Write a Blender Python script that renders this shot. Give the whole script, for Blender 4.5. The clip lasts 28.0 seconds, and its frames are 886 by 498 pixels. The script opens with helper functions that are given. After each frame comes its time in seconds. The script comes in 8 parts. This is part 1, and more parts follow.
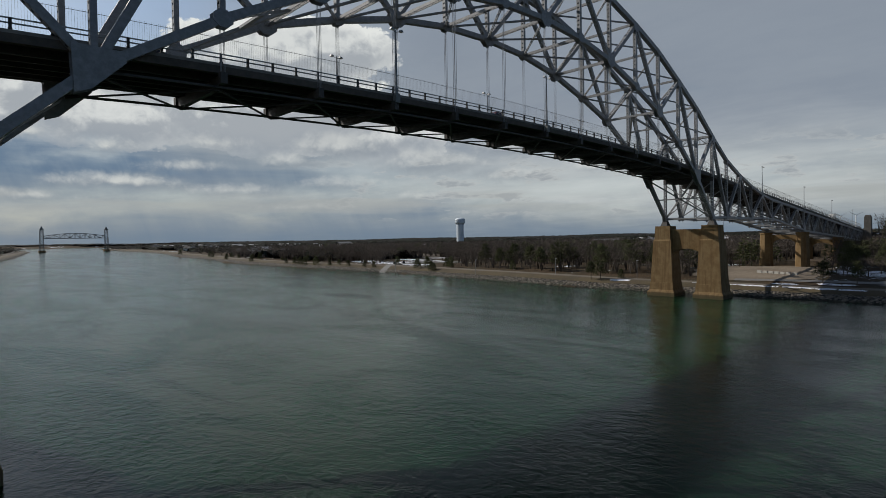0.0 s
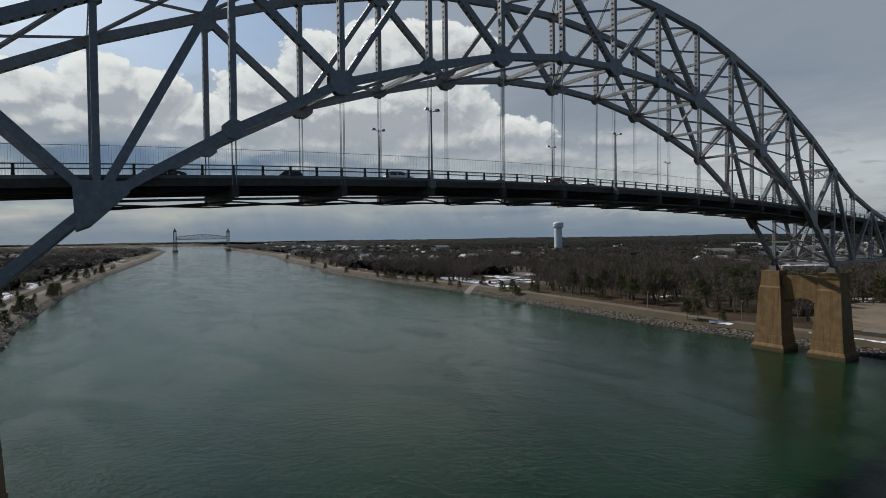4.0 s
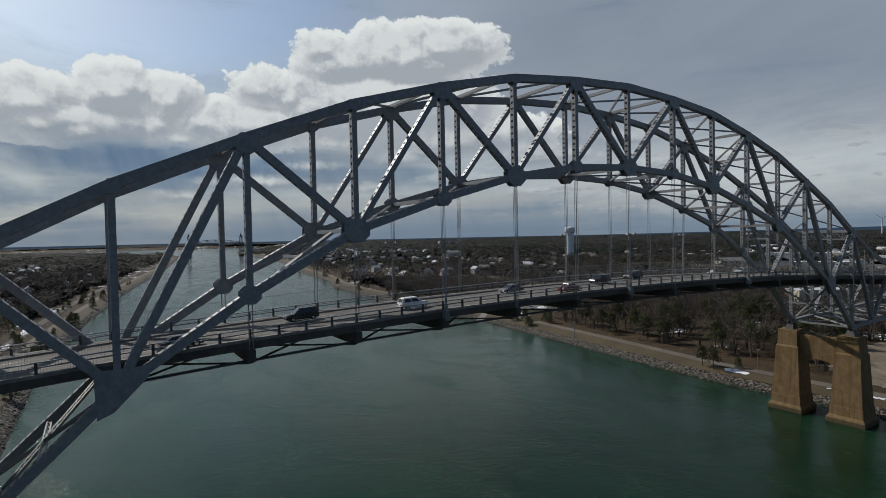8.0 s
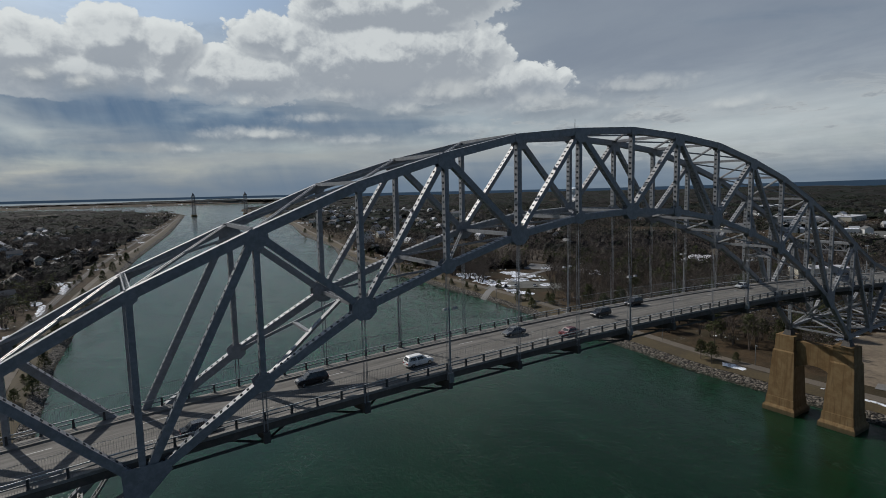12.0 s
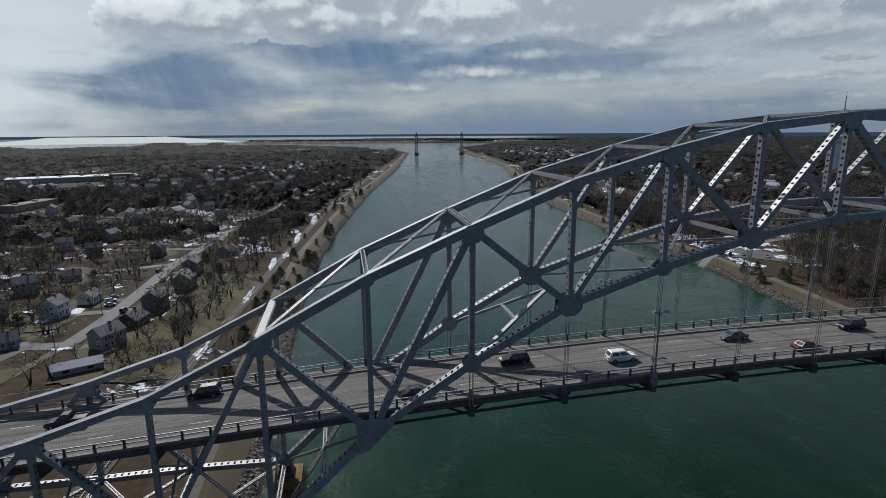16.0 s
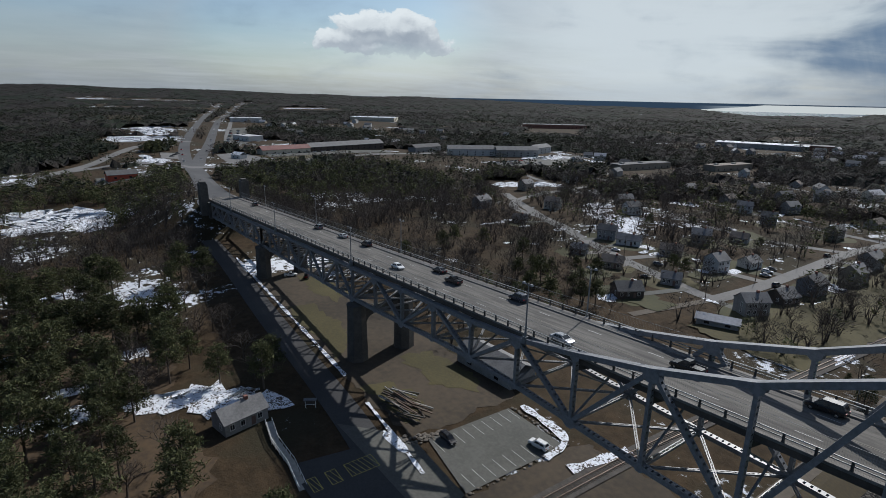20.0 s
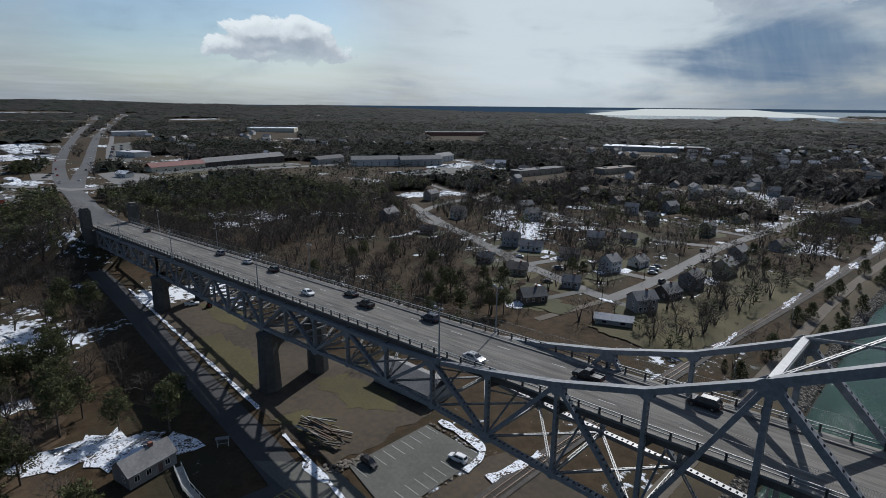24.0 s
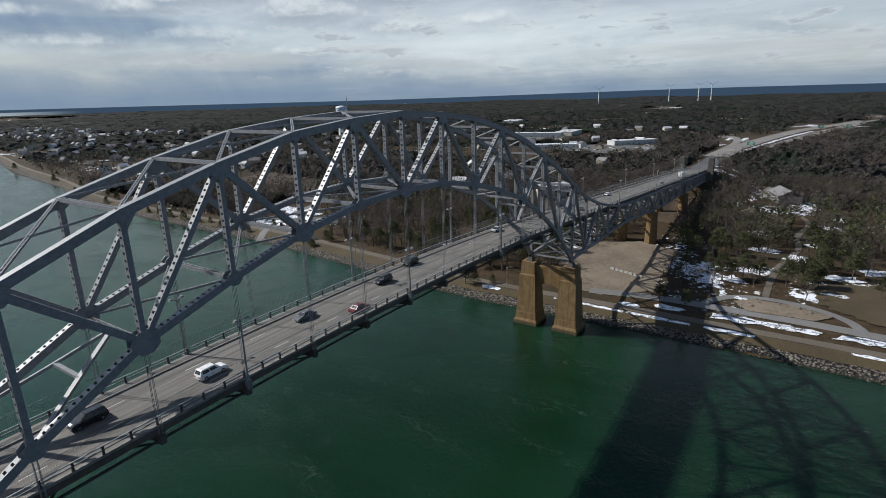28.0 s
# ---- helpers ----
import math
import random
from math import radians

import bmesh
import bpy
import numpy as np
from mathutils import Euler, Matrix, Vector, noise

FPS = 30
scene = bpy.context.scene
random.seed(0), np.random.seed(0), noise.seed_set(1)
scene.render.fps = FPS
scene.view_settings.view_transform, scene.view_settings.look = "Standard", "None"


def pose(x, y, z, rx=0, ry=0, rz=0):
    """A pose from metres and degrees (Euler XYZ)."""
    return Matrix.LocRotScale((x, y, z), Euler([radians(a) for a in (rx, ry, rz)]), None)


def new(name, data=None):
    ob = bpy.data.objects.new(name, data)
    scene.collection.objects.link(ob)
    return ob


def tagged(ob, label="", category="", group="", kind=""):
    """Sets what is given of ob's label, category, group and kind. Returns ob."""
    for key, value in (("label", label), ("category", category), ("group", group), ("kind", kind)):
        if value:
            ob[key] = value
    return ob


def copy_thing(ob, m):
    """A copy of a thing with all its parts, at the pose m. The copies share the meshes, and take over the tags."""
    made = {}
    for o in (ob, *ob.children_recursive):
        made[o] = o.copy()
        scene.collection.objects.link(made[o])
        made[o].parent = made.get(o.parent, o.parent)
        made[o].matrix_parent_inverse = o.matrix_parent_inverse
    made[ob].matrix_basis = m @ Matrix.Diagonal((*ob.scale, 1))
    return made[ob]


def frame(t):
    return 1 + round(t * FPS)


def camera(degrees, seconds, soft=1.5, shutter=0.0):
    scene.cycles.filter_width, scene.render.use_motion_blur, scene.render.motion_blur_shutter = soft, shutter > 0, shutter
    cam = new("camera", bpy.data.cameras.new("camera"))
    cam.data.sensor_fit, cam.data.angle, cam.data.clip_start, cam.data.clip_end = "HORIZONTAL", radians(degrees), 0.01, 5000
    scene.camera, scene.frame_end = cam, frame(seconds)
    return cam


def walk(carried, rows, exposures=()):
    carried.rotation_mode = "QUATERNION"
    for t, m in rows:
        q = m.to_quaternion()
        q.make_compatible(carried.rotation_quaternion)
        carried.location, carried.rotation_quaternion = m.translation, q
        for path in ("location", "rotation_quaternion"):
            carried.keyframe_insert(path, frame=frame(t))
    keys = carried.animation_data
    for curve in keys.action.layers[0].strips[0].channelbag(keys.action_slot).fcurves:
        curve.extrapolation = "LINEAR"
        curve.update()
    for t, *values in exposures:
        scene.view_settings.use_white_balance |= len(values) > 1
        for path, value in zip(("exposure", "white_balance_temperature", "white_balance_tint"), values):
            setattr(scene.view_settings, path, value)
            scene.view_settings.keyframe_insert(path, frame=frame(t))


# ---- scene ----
cam = camera(78.40, 28.0, soft=0.75)
# seconds, x, y, z, pitch, roll, yaw
PATH = [
    (0.0, -94.55, -73.05, 20.89, -1.07, 0.94, -44.51),
    (0.5, -92.51, -73.38, 21.86, -1.01, 0.89, -42.60),
    (1.0, -90.15, -73.72, 22.86, -1.02, 0.91, -41.14),
    (1.5, -87.64, -73.93, 24.05, -1.04, 0.93, -39.08),
    (2.0, -85.19, -73.85, 25.69, -1.11, 0.82, -37.03),
    (2.5, -83.39, -73.53, 27.71, -1.11, 0.69, -35.59),
    (3.0, -82.57, -73.40, 30.23, -1.13, 0.67, -35.09),
    (3.5, -82.36, -73.25, 32.66, -1.18, 0.61, -34.44),
    (5.5, -82.01, -72.78, 41.84, -1.05, 0.97, -33.33),
    (6.0, -81.97, -72.59, 44.18, -1.03, 1.03, -33.19),
    (6.5, -82.12, -72.50, 46.56, -1.05, 1.10, -33.15),
    (7.0, -82.16, -72.54, 49.07, -1.05, 1.17, -33.05),
    (7.5, -82.13, -72.62, 51.64, -1.21, 1.21, -32.96),
    (8.0, -82.17, -72.72, 54.11, -1.40, 1.18, -32.80),
    (8.5, -82.26, -72.79, 56.31, -2.10, 1.15, -32.75),
    (9.0, -82.35, -72.82, 58.38, -3.50, 1.16, -32.74),
    (9.5, -82.37, -72.89, 60.42, -5.32, 1.24, -32.75),
    (10.0, -82.47, -72.96, 62.38, -6.26, 1.20, -32.77),
    (10.5, -82.49, -72.99, 64.51, -6.38, 1.20, -32.72),
    (11.0, -82.45, -73.06, 66.78, -6.50, 1.26, -32.65),
    (11.5, -82.44, -73.33, 68.80, -6.46, 1.28, -32.51),
    (12.0, -82.38, -73.71, 70.49, -6.27, 1.24, -32.33),
    (12.5, -82.42, -74.07, 71.80, -5.99, 1.31, -32.24),
    (14.5, -82.59, -73.39, 76.24, -8.55, 1.38, -29.10),
    (15.0, -82.71, -73.46, 76.87, -11.95, 1.11, -26.23),
    (15.5, -82.88, -73.51, 77.52, -12.26, 0.82, -20.83),
    (16.0, -82.93, -73.54, 77.80, -12.18, 0.32, -10.48),
    (16.5, -82.78, -73.46, 78.12, -12.35, -0.09, 1.40),
    (17.0, -82.72, -73.08, 78.25, -12.47, -0.43, 11.94),
    (17.5, -82.51, -72.84, 78.43, -12.86, -0.53, 18.71),
    (18.0, -82.27, -72.81, 78.61, -13.58, -0.62, 22.97),
    (18.5, -82.28, -72.48, 78.61, -15.24, -0.70, 28.93),
    (19.0, -82.49, -71.84, 78.40, -15.57, -0.92, 39.59),
    (19.5, -82.73, -71.30, 78.13, -15.72, -1.06, 49.10),
    (20.0, -82.74, -70.99, 78.07, -15.79, -1.07, 54.77),
    (20.5, -82.56, -70.92, 78.05, -15.68, -0.97, 55.23),
    (21.0, -82.43, -70.94, 78.09, -15.56, -0.90, 54.73),
    (21.5, -82.38, -70.99, 78.23, -15.51, -0.81, 54.15),
    (23.5, -82.32, -71.39, 81.14, -15.27, -0.72, 51.45),
    (24.0, -81.81, -71.87, 82.22, -14.97, -0.46, 44.72),
    (24.5, -81.34, -72.53, 82.99, -14.93, 0.51, 22.81),
    (25.0, -81.50, -72.97, 83.16, -15.19, 1.57, -3.64),
    (25.5, -82.34, -72.95, 83.06, -15.52, 1.96, -27.23),
    (26.0, -83.24, -73.03, 82.99, -15.80, 2.18, -44.50),
    (26.5, -83.57, -73.07, 83.04, -15.79, 1.94, -49.77),
    (27.0, -83.72, -73.14, 83.18, -15.83, 1.78, -53.40),
    (27.5, -83.83, -73.20, 83.26, -15.71, 1.45, -54.64),
    (28.0, -83.97, -73.25, 83.33, -15.71, 1.39, -56.32),
]
walk(cam, [(t, pose(x, y, z, 90 + p, r, yaw)) for t, x, y, z, p, r, yaw in PATH], exposures=[(0, -0.22, 6600, 10.0), (8, -0.26, 6420, 10.0), (12.5, -0.36, 6340, 10.0), (15.0, -0.3, 6150, 10.0), (16, -0.17, 6120, 10.0), (17, -0.28, 6080, 10.0), (18.3, -0.34, 6080, 10.0), (19.5, -0.24, 6080, 10.0), (21, -0.16, 6080, 10.0), (25, -0.17, 6000, 10.0), (26, 0.13, 6100, 10.0), (28, 0.21, 6250, 10.0)])

# ---- light ----
SUN_EL, SUN_AZ = 39.7, 20.0        # degrees up; degrees from +y towards -x
sun_dir = Vector((-math.sin(radians(SUN_AZ)) * math.cos(radians(SUN_EL)), math.cos(radians(SUN_AZ)) * math.cos(radians(SUN_EL)), math.sin(radians(SUN_EL))))
sun = new("sun", bpy.data.lights.new("sun", "SUN"))
sun.data.energy, sun.data.angle, sun.data.color = 4.6, radians(0.6), (1.0, 0.95, 0.88)
sun.matrix_world = Matrix.Translation((0, 300, 400)) @ sun_dir.to_track_quat("Z", "Y").to_matrix().to_4x4()


class Nodes:
    """Short writing of shader node trees."""

    def __init__(s, tree):
        s.t = tree
        s.t.nodes.clear()

    def put(s, sock, v):
        if isinstance(v, bpy.types.NodeSocket):
            s.t.links.new(v, sock)
        elif v is not None:
            sock.default_value = v

    def math(s, op, a, b=None, c=None, clamp=False):
        n = s.t.nodes.new("ShaderNodeMath")
        n.operation, n.use_clamp = op, clamp
        for i, v in enumerate((a, b, c)):
            s.put(n.inputs[i], v)
        return n.outputs[0]

    def vec(s, op, a, b=None):
        n = s.t.nodes.new("ShaderNodeVectorMath")
        n.operation = op
        s.put(n.inputs[0], a)
        if op == "SCALE":
            s.put(n.inputs[3], b)
        else:
            s.put(n.inputs[1], b)
        return n.outputs["Value"] if op in ("DOT_PRODUCT", "LENGTH") else n.outputs[0]

    def xyz(s, v):
        n = s.t.nodes.new("ShaderNodeSeparateXYZ")
        s.put(n.inputs[0], v)
        return n.outputs

    def comb(s, x, y, z):
        n = s.t.nodes.new("ShaderNodeCombineXYZ")
        for i, v in enumerate((x, y, z)):
            s.put(n.inputs[i], v)
        return n.outputs[0]

    def noise(s, vec, scale, detail=4.0, rough=0.55, dist=0.0):
        n = s.t.nodes.new("ShaderNodeTexNoise")
        s.put(n.inputs["Vector"], vec)
        n.inputs["Scale"].default_value, n.inputs["Detail"].default_value = scale, detail
        n.inputs["Roughness"].default_value, n.inputs["Distortion"].default_value = rough, dist
        return n.outputs[0]

    def ramp(s, v, a, b, smooth=True):
        n = s.t.nodes.new("ShaderNodeMapRange")
        n.interpolation_type = "SMOOTHSTEP" if smooth else "LINEAR"
        s.put(n.inputs[0], v)
        n.inputs[1].default_value, n.inputs[2].default_value = a, b
        return n.outputs[0]

    def mix(s, f, a, b, mode="MIX"):
        n = s.t.nodes.new("ShaderNodeMix")
        n.data_type, n.blend_type = "RGBA", mode
        s.put(n.inputs[0], f)
        for i, v in ((6, a), (7, b)):
            s.put(n.inputs[i], (*v, 1.0) if isinstance(v, tuple) and len(v) == 3 else v)
        return n.outputs[2]

    def node(s, kind, **kw):
        n = s.t.nodes.new(kind)
        for k, v in kw.items():
            s.put(n.inputs[k.replace("_", " ")], v)
        return n


def build_world():
    w = bpy.data.worlds.new("world")
    scene.world = w
    w.use_nodes = True
    n = Nodes(w.node_tree)
    sky = n.t.nodes.new("ShaderNodeTexSky")
    sky.sky_type, sky.sun_disc = "NISHITA", False
    sky.sun_elevation, sky.sun_rotation = radians(SUN_EL), radians(-SUN_AZ)
    sky.air_density, sky.dust_density, sky.ozone_density = 1.0, 1.5, 1.0
    d = n.node("ShaderNodeTexCoord").outputs["Generated"]
    x, y, z = n.xyz(d)
    zz = n.math("MAXIMUM", z, 0.0)
    # azimuth from +y towards +x and elevation, in degrees
    az = n.math("MULTIPLY", n.math("ARCTAN2", x, y), 57.296)
    el = n.math("MULTIPLY", n.math("ARCSINE", z), 57.296)

    def bump(a0, da, e0, de, soft=1.0):
        """1 inside an ellipse round (a0, e0), falling to 0 at its edge."""
        u = n.math("DIVIDE", n.math("SUBTRACT", az, a0), da)
        v = n.math("DIVIDE", n.math("SUBTRACT", el, e0), de)
        r = n.math("SQRT", n.math("ADD", n.math("MULTIPLY", u, u), n.math("MULTIPLY", v, v)))
        return n.math("SUBTRACT", 1.0, n.math("MULTIPLY", r, soft), clamp=True)

    def both(a, b):
        return n.math("MAXIMUM", a, b)

    # a high sheet of cloud, seen as a flat layer
    k = n.math("DIVIDE", 1.0, n.math("ADD", zz, 0.10))
    flat = n.comb(n.math("MULTIPLY", x, k), n.math("MULTIPLY", y, k), 0.0)
    sheet = n.ramp(n.noise(flat, 0.9, 4.0, 0.5, 0.4), 0.26, 0.74)
    veil = n.noise(n.vec("MULTIPLY", flat, (1.0, 0.6, 1.0)), 1.9, 5.0, 0.6, 0.3)
    round_ = n.comb(n.math("DIVIDE", az, 10.0), n.math("DIVIDE", el, 7.5), 0.37)
    puff = n.noise(round_, 2.3, 8.0, 0.60, 0.12)
    low = n.noise(n.comb(n.math("DIVIDE", az, 17.0), n.math("DIVIDE", el, 4.2), 5.1), 1.25, 5.0, 0.52, 0.45)
    streak = n.noise(n.comb(n.math("DIVIDE", az, 26.0), n.math("DIVIDE", el, 2.2), 2.2), 1.6, 4.0, 0.5, 0.3)
    blue = n.vec("MULTIPLY", sky.outputs[0], (0.92, 1.0, 1.08))
    pale = n.mix(n.ramp(veil, 0.3, 0.7), (4.05, 4.18, 4.45), (4.7, 4.8, 5.0))
    # the sheet is thin over the blue gaps beside the heaped clouds, thicker elsewhere
    gap = both(bump(2.0, 30.0, 24.0, 13.0), both(bump(-66.0, 19.0, 6.5, 9.0), n.math("MULTIPLY", bump(-90.0, 30.0, 9.0, 9.0), 0.45)))
    cover = n.math("MULTIPLY", n.math("ADD", 0.60, n.math("MULTIPLY", sheet, 0.28)), n.math("SUBTRACT", 1.0, n.math("MULTIPLY", n.ramp(gap, 0.0, 0.5), 0.85)), clamp=True)
    col = n.mix(cover, blue, pale)
    # grey-lavender veil high over the far shore, brighter near the horizon
    col = n.mix(n.math("MULTIPLY", n.math("MULTIPLY", n.ramp(az, 30.0, 46.0), n.ramp(el, 4.5, 11.0)), 0.92), col, n.mix(n.ramp(veil, 0.25, 0.75), (2.75, 3.15, 3.95), (3.1, 3.5, 4.25)))
    glare = both(bump(-33.0, 27.0, 8.0, 22.0), both(n.math("MULTIPLY", bump(-60.0, 32.0, 2.0, 6.0), 0.5), n.math("MULTIPLY", bump(64.0, 54.0, 5.0, 9.0), 0.52)))
    col = n.mix(n.math("MULTIPLY", n.ramp(n.math("ADD", glare, n.math("MULTIPLY", n.math("SUBTRACT", veil, 0.5), 0.35)), 0.05, 0.8), 0.92), col, (7.3, 7.6, 7.8))
    # banks of slate-blue cloud, darkest under the heaps
    bank = both(both(bump(0.0, 17.0, 7.4, 3.8), bump(-12.0, 15.0, 4.2, 5.2)), both(bump(21.0, 15.0, 6.8, 2.9), both(n.math("MULTIPLY", bump(30.0, 70.0, 1.4, 3.4), 0.8), n.math("MULTIPLY", bump(5.0, 24.0, 5.5, 6.0), 0.75))))
    bank = n.ramp(n.math("ADD", n.math("MULTIPLY", bank, 1.25), n.math("ADD", n.math("MULTIPLY", n.math("SUBTRACT", low, 0.5), 1.7), n.math("MULTIPLY", n.math("SUBTRACT", puff, 0.5), 0.6))), 0.0, 0.85)
    deep = both(bump(-10.0, 18.0, 4.6, 5.6), bump(5.0, 17.0, 7.8, 3.8))
    slate = n.mix(n.ramp(n.math("ADD", deep, n.math("MULTIPLY", n.math("SUBTRACT", low, 0.5), 1.6)), 0.0, 0.8), (2.4, 2.95, 3.75), (0.75, 1.55, 2.85))
    shaft = n.noise(n.comb(n.math("DIVIDE", n.math("ADD", az, n.math("MULTIPLY", el, 0.35)), 3.4), n.math("DIVIDE", el, 16.0), 1.3), 1.5, 5.0, 0.55, 0.4)
    bank = n.math("MULTIPLY", bank, n.math("ADD", 0.80, n.math("MULTIPLY", n.ramp(shaft, 0.25, 0.75), 0.20)))
    col = n.mix(n.math("MULTIPLY", bank, 0.88), col, slate)
    # heaped cloud: round lobes with billowing edges, lit from above and behind
    def lobes(p, rows):
        out = None
        for a0, da, e0, de in rows:
            r = n.vec("LENGTH", n.vec("DIVIDE", n.vec("SUBTRACT", p, (a0, e0, 0.0)), (da, de, 1.0)))
            d = n.math("MULTIPLY", n.math("SUBTRACT", 1.0, r), min(da, de))
            out = d if out is None else both(out, d)
        return out

    def billow(p, scale, detail):
        v = n.t.nodes.new("ShaderNodeTexVoronoi")
        v.feature, v.normalize = "F1", True
        warp = n.vec("SCALE", n.vec("SUBTRACT", n.node("ShaderNodeTexNoise", Vector=p, Scale=0.45, Detail=3.0).outputs["Color"], (0.5, 0.5, 0.5)), 1.6)
        n.put(v.inputs["Vector"], n.vec("MULTIPLY", n.vec("ADD", p, warp), (1.0, 1.25, 1.0)))
        v.inputs["Scale"].default_value, v.inputs["Detail"].default_value, v.inputs["Roughness"].default_value = scale, detail, 0.55
        return n.math("SUBTRACT", 0.42, v.outputs["Distance"])

    here = n.comb(az, el, 0.0)
    above = n.comb(n.math("SUBTRACT", az, 0.35), n.math("ADD", el, 0.75), 0.0)
    heaps = ((29.0, 7.5, 17.8, 3.6), (33.5, 6.0, 18.8, 2.6), (23.0, 5.0, 17.4, 2.7), (21.0, 3.2, 18.6, 1.7), (27.0, 12.5, 13.2, 4.6), (15.0, 3.4, 14.6, 2.1), (17.5, 3.0, 14.0, 1.8), (13.5, 8.0, 11.2, 2.6), (2.0, 3.6, 13.2, 2.9), (6.6, 2.8, 13.0, 2.6), (-4.5, 5.5, 11.8, 2.7),
             (0.0, 9.0, 10.6, 2.4), (-11.0, 4.5, 10.4, 2.2), (-15.5, 5.0, 9.6, 2.0), (9.0, 2.4, 11.2, 1.7), (39.0, 6.0, 10.4, 2.0), (-62.2, 3.1, 6.2, 1.3), (-58.6, 3.2, 6.1, 1.6), (-64.5, 2.4, 5.2, 0.9), (-61.0, 5.2, 4.7, 0.75))
    f0 = n.math("ADD", lobes(here, heaps), n.math("MULTIPLY", billow(here, 0.46, 5.0), 3.0))
    f1 = n.math("ADD", lobes(above, heaps), n.math("MULTIPLY", billow(above, 0.46, 4.0), 3.0))
    far_heap = n.ramp(az, -44.0, -50.0)
    foot = n.math("SUBTRACT", n.math("SUBTRACT", 8.4, n.math("MULTIPLY", n.ramp(az, 6.0, 20.0), 1.0)), n.math("ADD", n.math("MULTIPLY", far_heap, 4.2), n.math("MULTIPLY", n.ramp(az, 3.0, -8.0), 1.4)))
    rise = n.math("SUBTRACT", n.math("ADD", el, n.math("MULTIPLY", n.math("SUBTRACT", puff, 0.5), 5.0)), foot)
    shape = n.math("MULTIPLY", n.ramp(f0, 0.0, 0.24), n.ramp(rise, -0.8, 2.2))
    crest = n.ramp(n.math("ADD", n.math("SUBTRACT", f0, f1), n.math("MULTIPLY", n.math("SUBTRACT", puff, 0.5), 0.75)), -0.35, 0.95)
    rim = n.ramp(f0, 1.5, 0.1)
    bright = n.math("ADD", n.math("MULTIPLY", crest, 0.74), n.math("MULTIPLY", rim, 0.40), clamp=True)
    body = n.mix(bright, (4.3, 4.55, 5.05), (9.2, 9.2, 9.15))
    body = n.mix(n.math("MULTIPLY", n.ramp(rise, 4.2, 0.2), n.math("SUBTRACT", 0.7, n.math("MULTIPLY", bright, 0.4))), body, (3.0, 3.45, 4.2))
    col = n.mix(n.math("MULTIPLY", shape, 0.96), col, body)
    # lower, softer heaps beside and under them
    low_heaps = ((34.0, 5.5, 9.6, 1.7), (43.5, 6.5, 8.0, 1.5), (29.0, 3.5, 8.2, 1.0), (52.0, 4.5, 6.6, 0.9), (-0.5, 3.0, 9.9, 0.9), (-8.0, 1.6, 9.4, 0.5), (7.0, 2.2, 9.6, 0.7), (-12.0, 4.0, 9.8, 0.8), (-3.5, 2.0, 10.2, 0.9), (13.0, 3.0, 8.8, 0.8), (22.0, 4.0, 9.6, 0.8), (14.0, 6.0, 5.7, 0.9), (24.0, 6.0, 5.1, 0.8), (34.0, 5.0, 5.9, 0.9), (7.0, 4.0, 4.3, 0.5), (42.0, 5.0, 4.6, 0.7), (19.0, 4.0, 7.3, 0.7), (29.0, 4.0, 3.5, 0.4), (52.0, 6.0, 9.4, 1.2), (60.0, 5.0, 7.2, 0.7))
    g0 = n.math("ADD", lobes(here, low_heaps), n.math("MULTIPLY", billow(here, 0.55, 4.0), 1.9))
    g1 = n.math("ADD", lobes(above, low_heaps), n.math("MULTIPLY", billow(above, 0.55, 3.0), 1.9))
    soft = n.mix(n.ramp(n.math("SUBTRACT", g0, g1), -0.3, 0.9), (3.0, 3.35, 3.9), (7.6, 7.6, 7.55))
    col = n.mix(n.math("MULTIPLY", n.ramp(g0, 0.0, 1.2), n.math("SUBTRACT", 0.85, n.math("MULTIPLY", n.ramp(az, 14.0, 26.0), 0.35))), col, soft)
    # scattered small clouds far off
    small = n.noise(n.comb(n.math("DIVIDE", az, 9.0), n.math("DIVIDE", el, 2.6), 7.7), 1.9, 6.0, 0.58, 0.2)
    zone = n.math("MULTIPLY", n.math("MULTIPLY", n.ramp(az, 24.0, 40.0), n.ramp(el, 1.6, 3.0)), n.ramp(el, 10.0, 6.5))
    speck = n.math("MULTIPLY", n.ramp(small, 0.535, 0.60), zone)
    col = n.mix(n.math("MULTIPLY", speck, 0.7), col, n.mix(n.ramp(small, 0.56, 0.66), (5.6, 5.75, 5.95), (3.5, 3.75, 4.2)))
    # pale gaps low down, and rain haze on the horizon
    light = n.math("MULTIPLY", n.ramp(n.math("ABSOLUTE", n.math("SUBTRACT", el, 3.9)), 2.2, 0.0), n.ramp(streak, 0.42, 0.62))
    col = n.mix(n.math("MULTIPLY", light, n.math("MULTIPLY", n.ramp(az, -9.0, 4.0), 0.55)), col, (4.5, 4.6, 4.65))
    haze = n.math("MULTIPLY", n.ramp(el, 2.4, 0.2), n.math("ADD", 0.15, n.math("MULTIPLY", n.ramp(az, -24.0, -12.0), 0.55)))
    col = n.mix(haze, col, (1.6, 2.3, 3.3))
    # backdrop painted below the horizon: far land in blue haze, the bay's glint
    edge = both(n.math("DIVIDE", n.math("SUBTRACT", -25.0, az), 7.0), both(n.math("DIVIDE", n.math("ADD", az, 16.0), 8.0), 0.0))
    edge = n.math("SUBTRACT", -0.27, n.math("MULTIPLY", n.math("ADD", edge, n.math("MULTIPLY", n.math("SUBTRACT", streak, 0.5), 0.5)), 0.7))
    bay = n.ramp(n.math("SUBTRACT", el, edge), 0.02, -0.02)
    below = n.mix(bay, (0.36, 0.60, 0.97), (7.0, 7.0, 6.8))
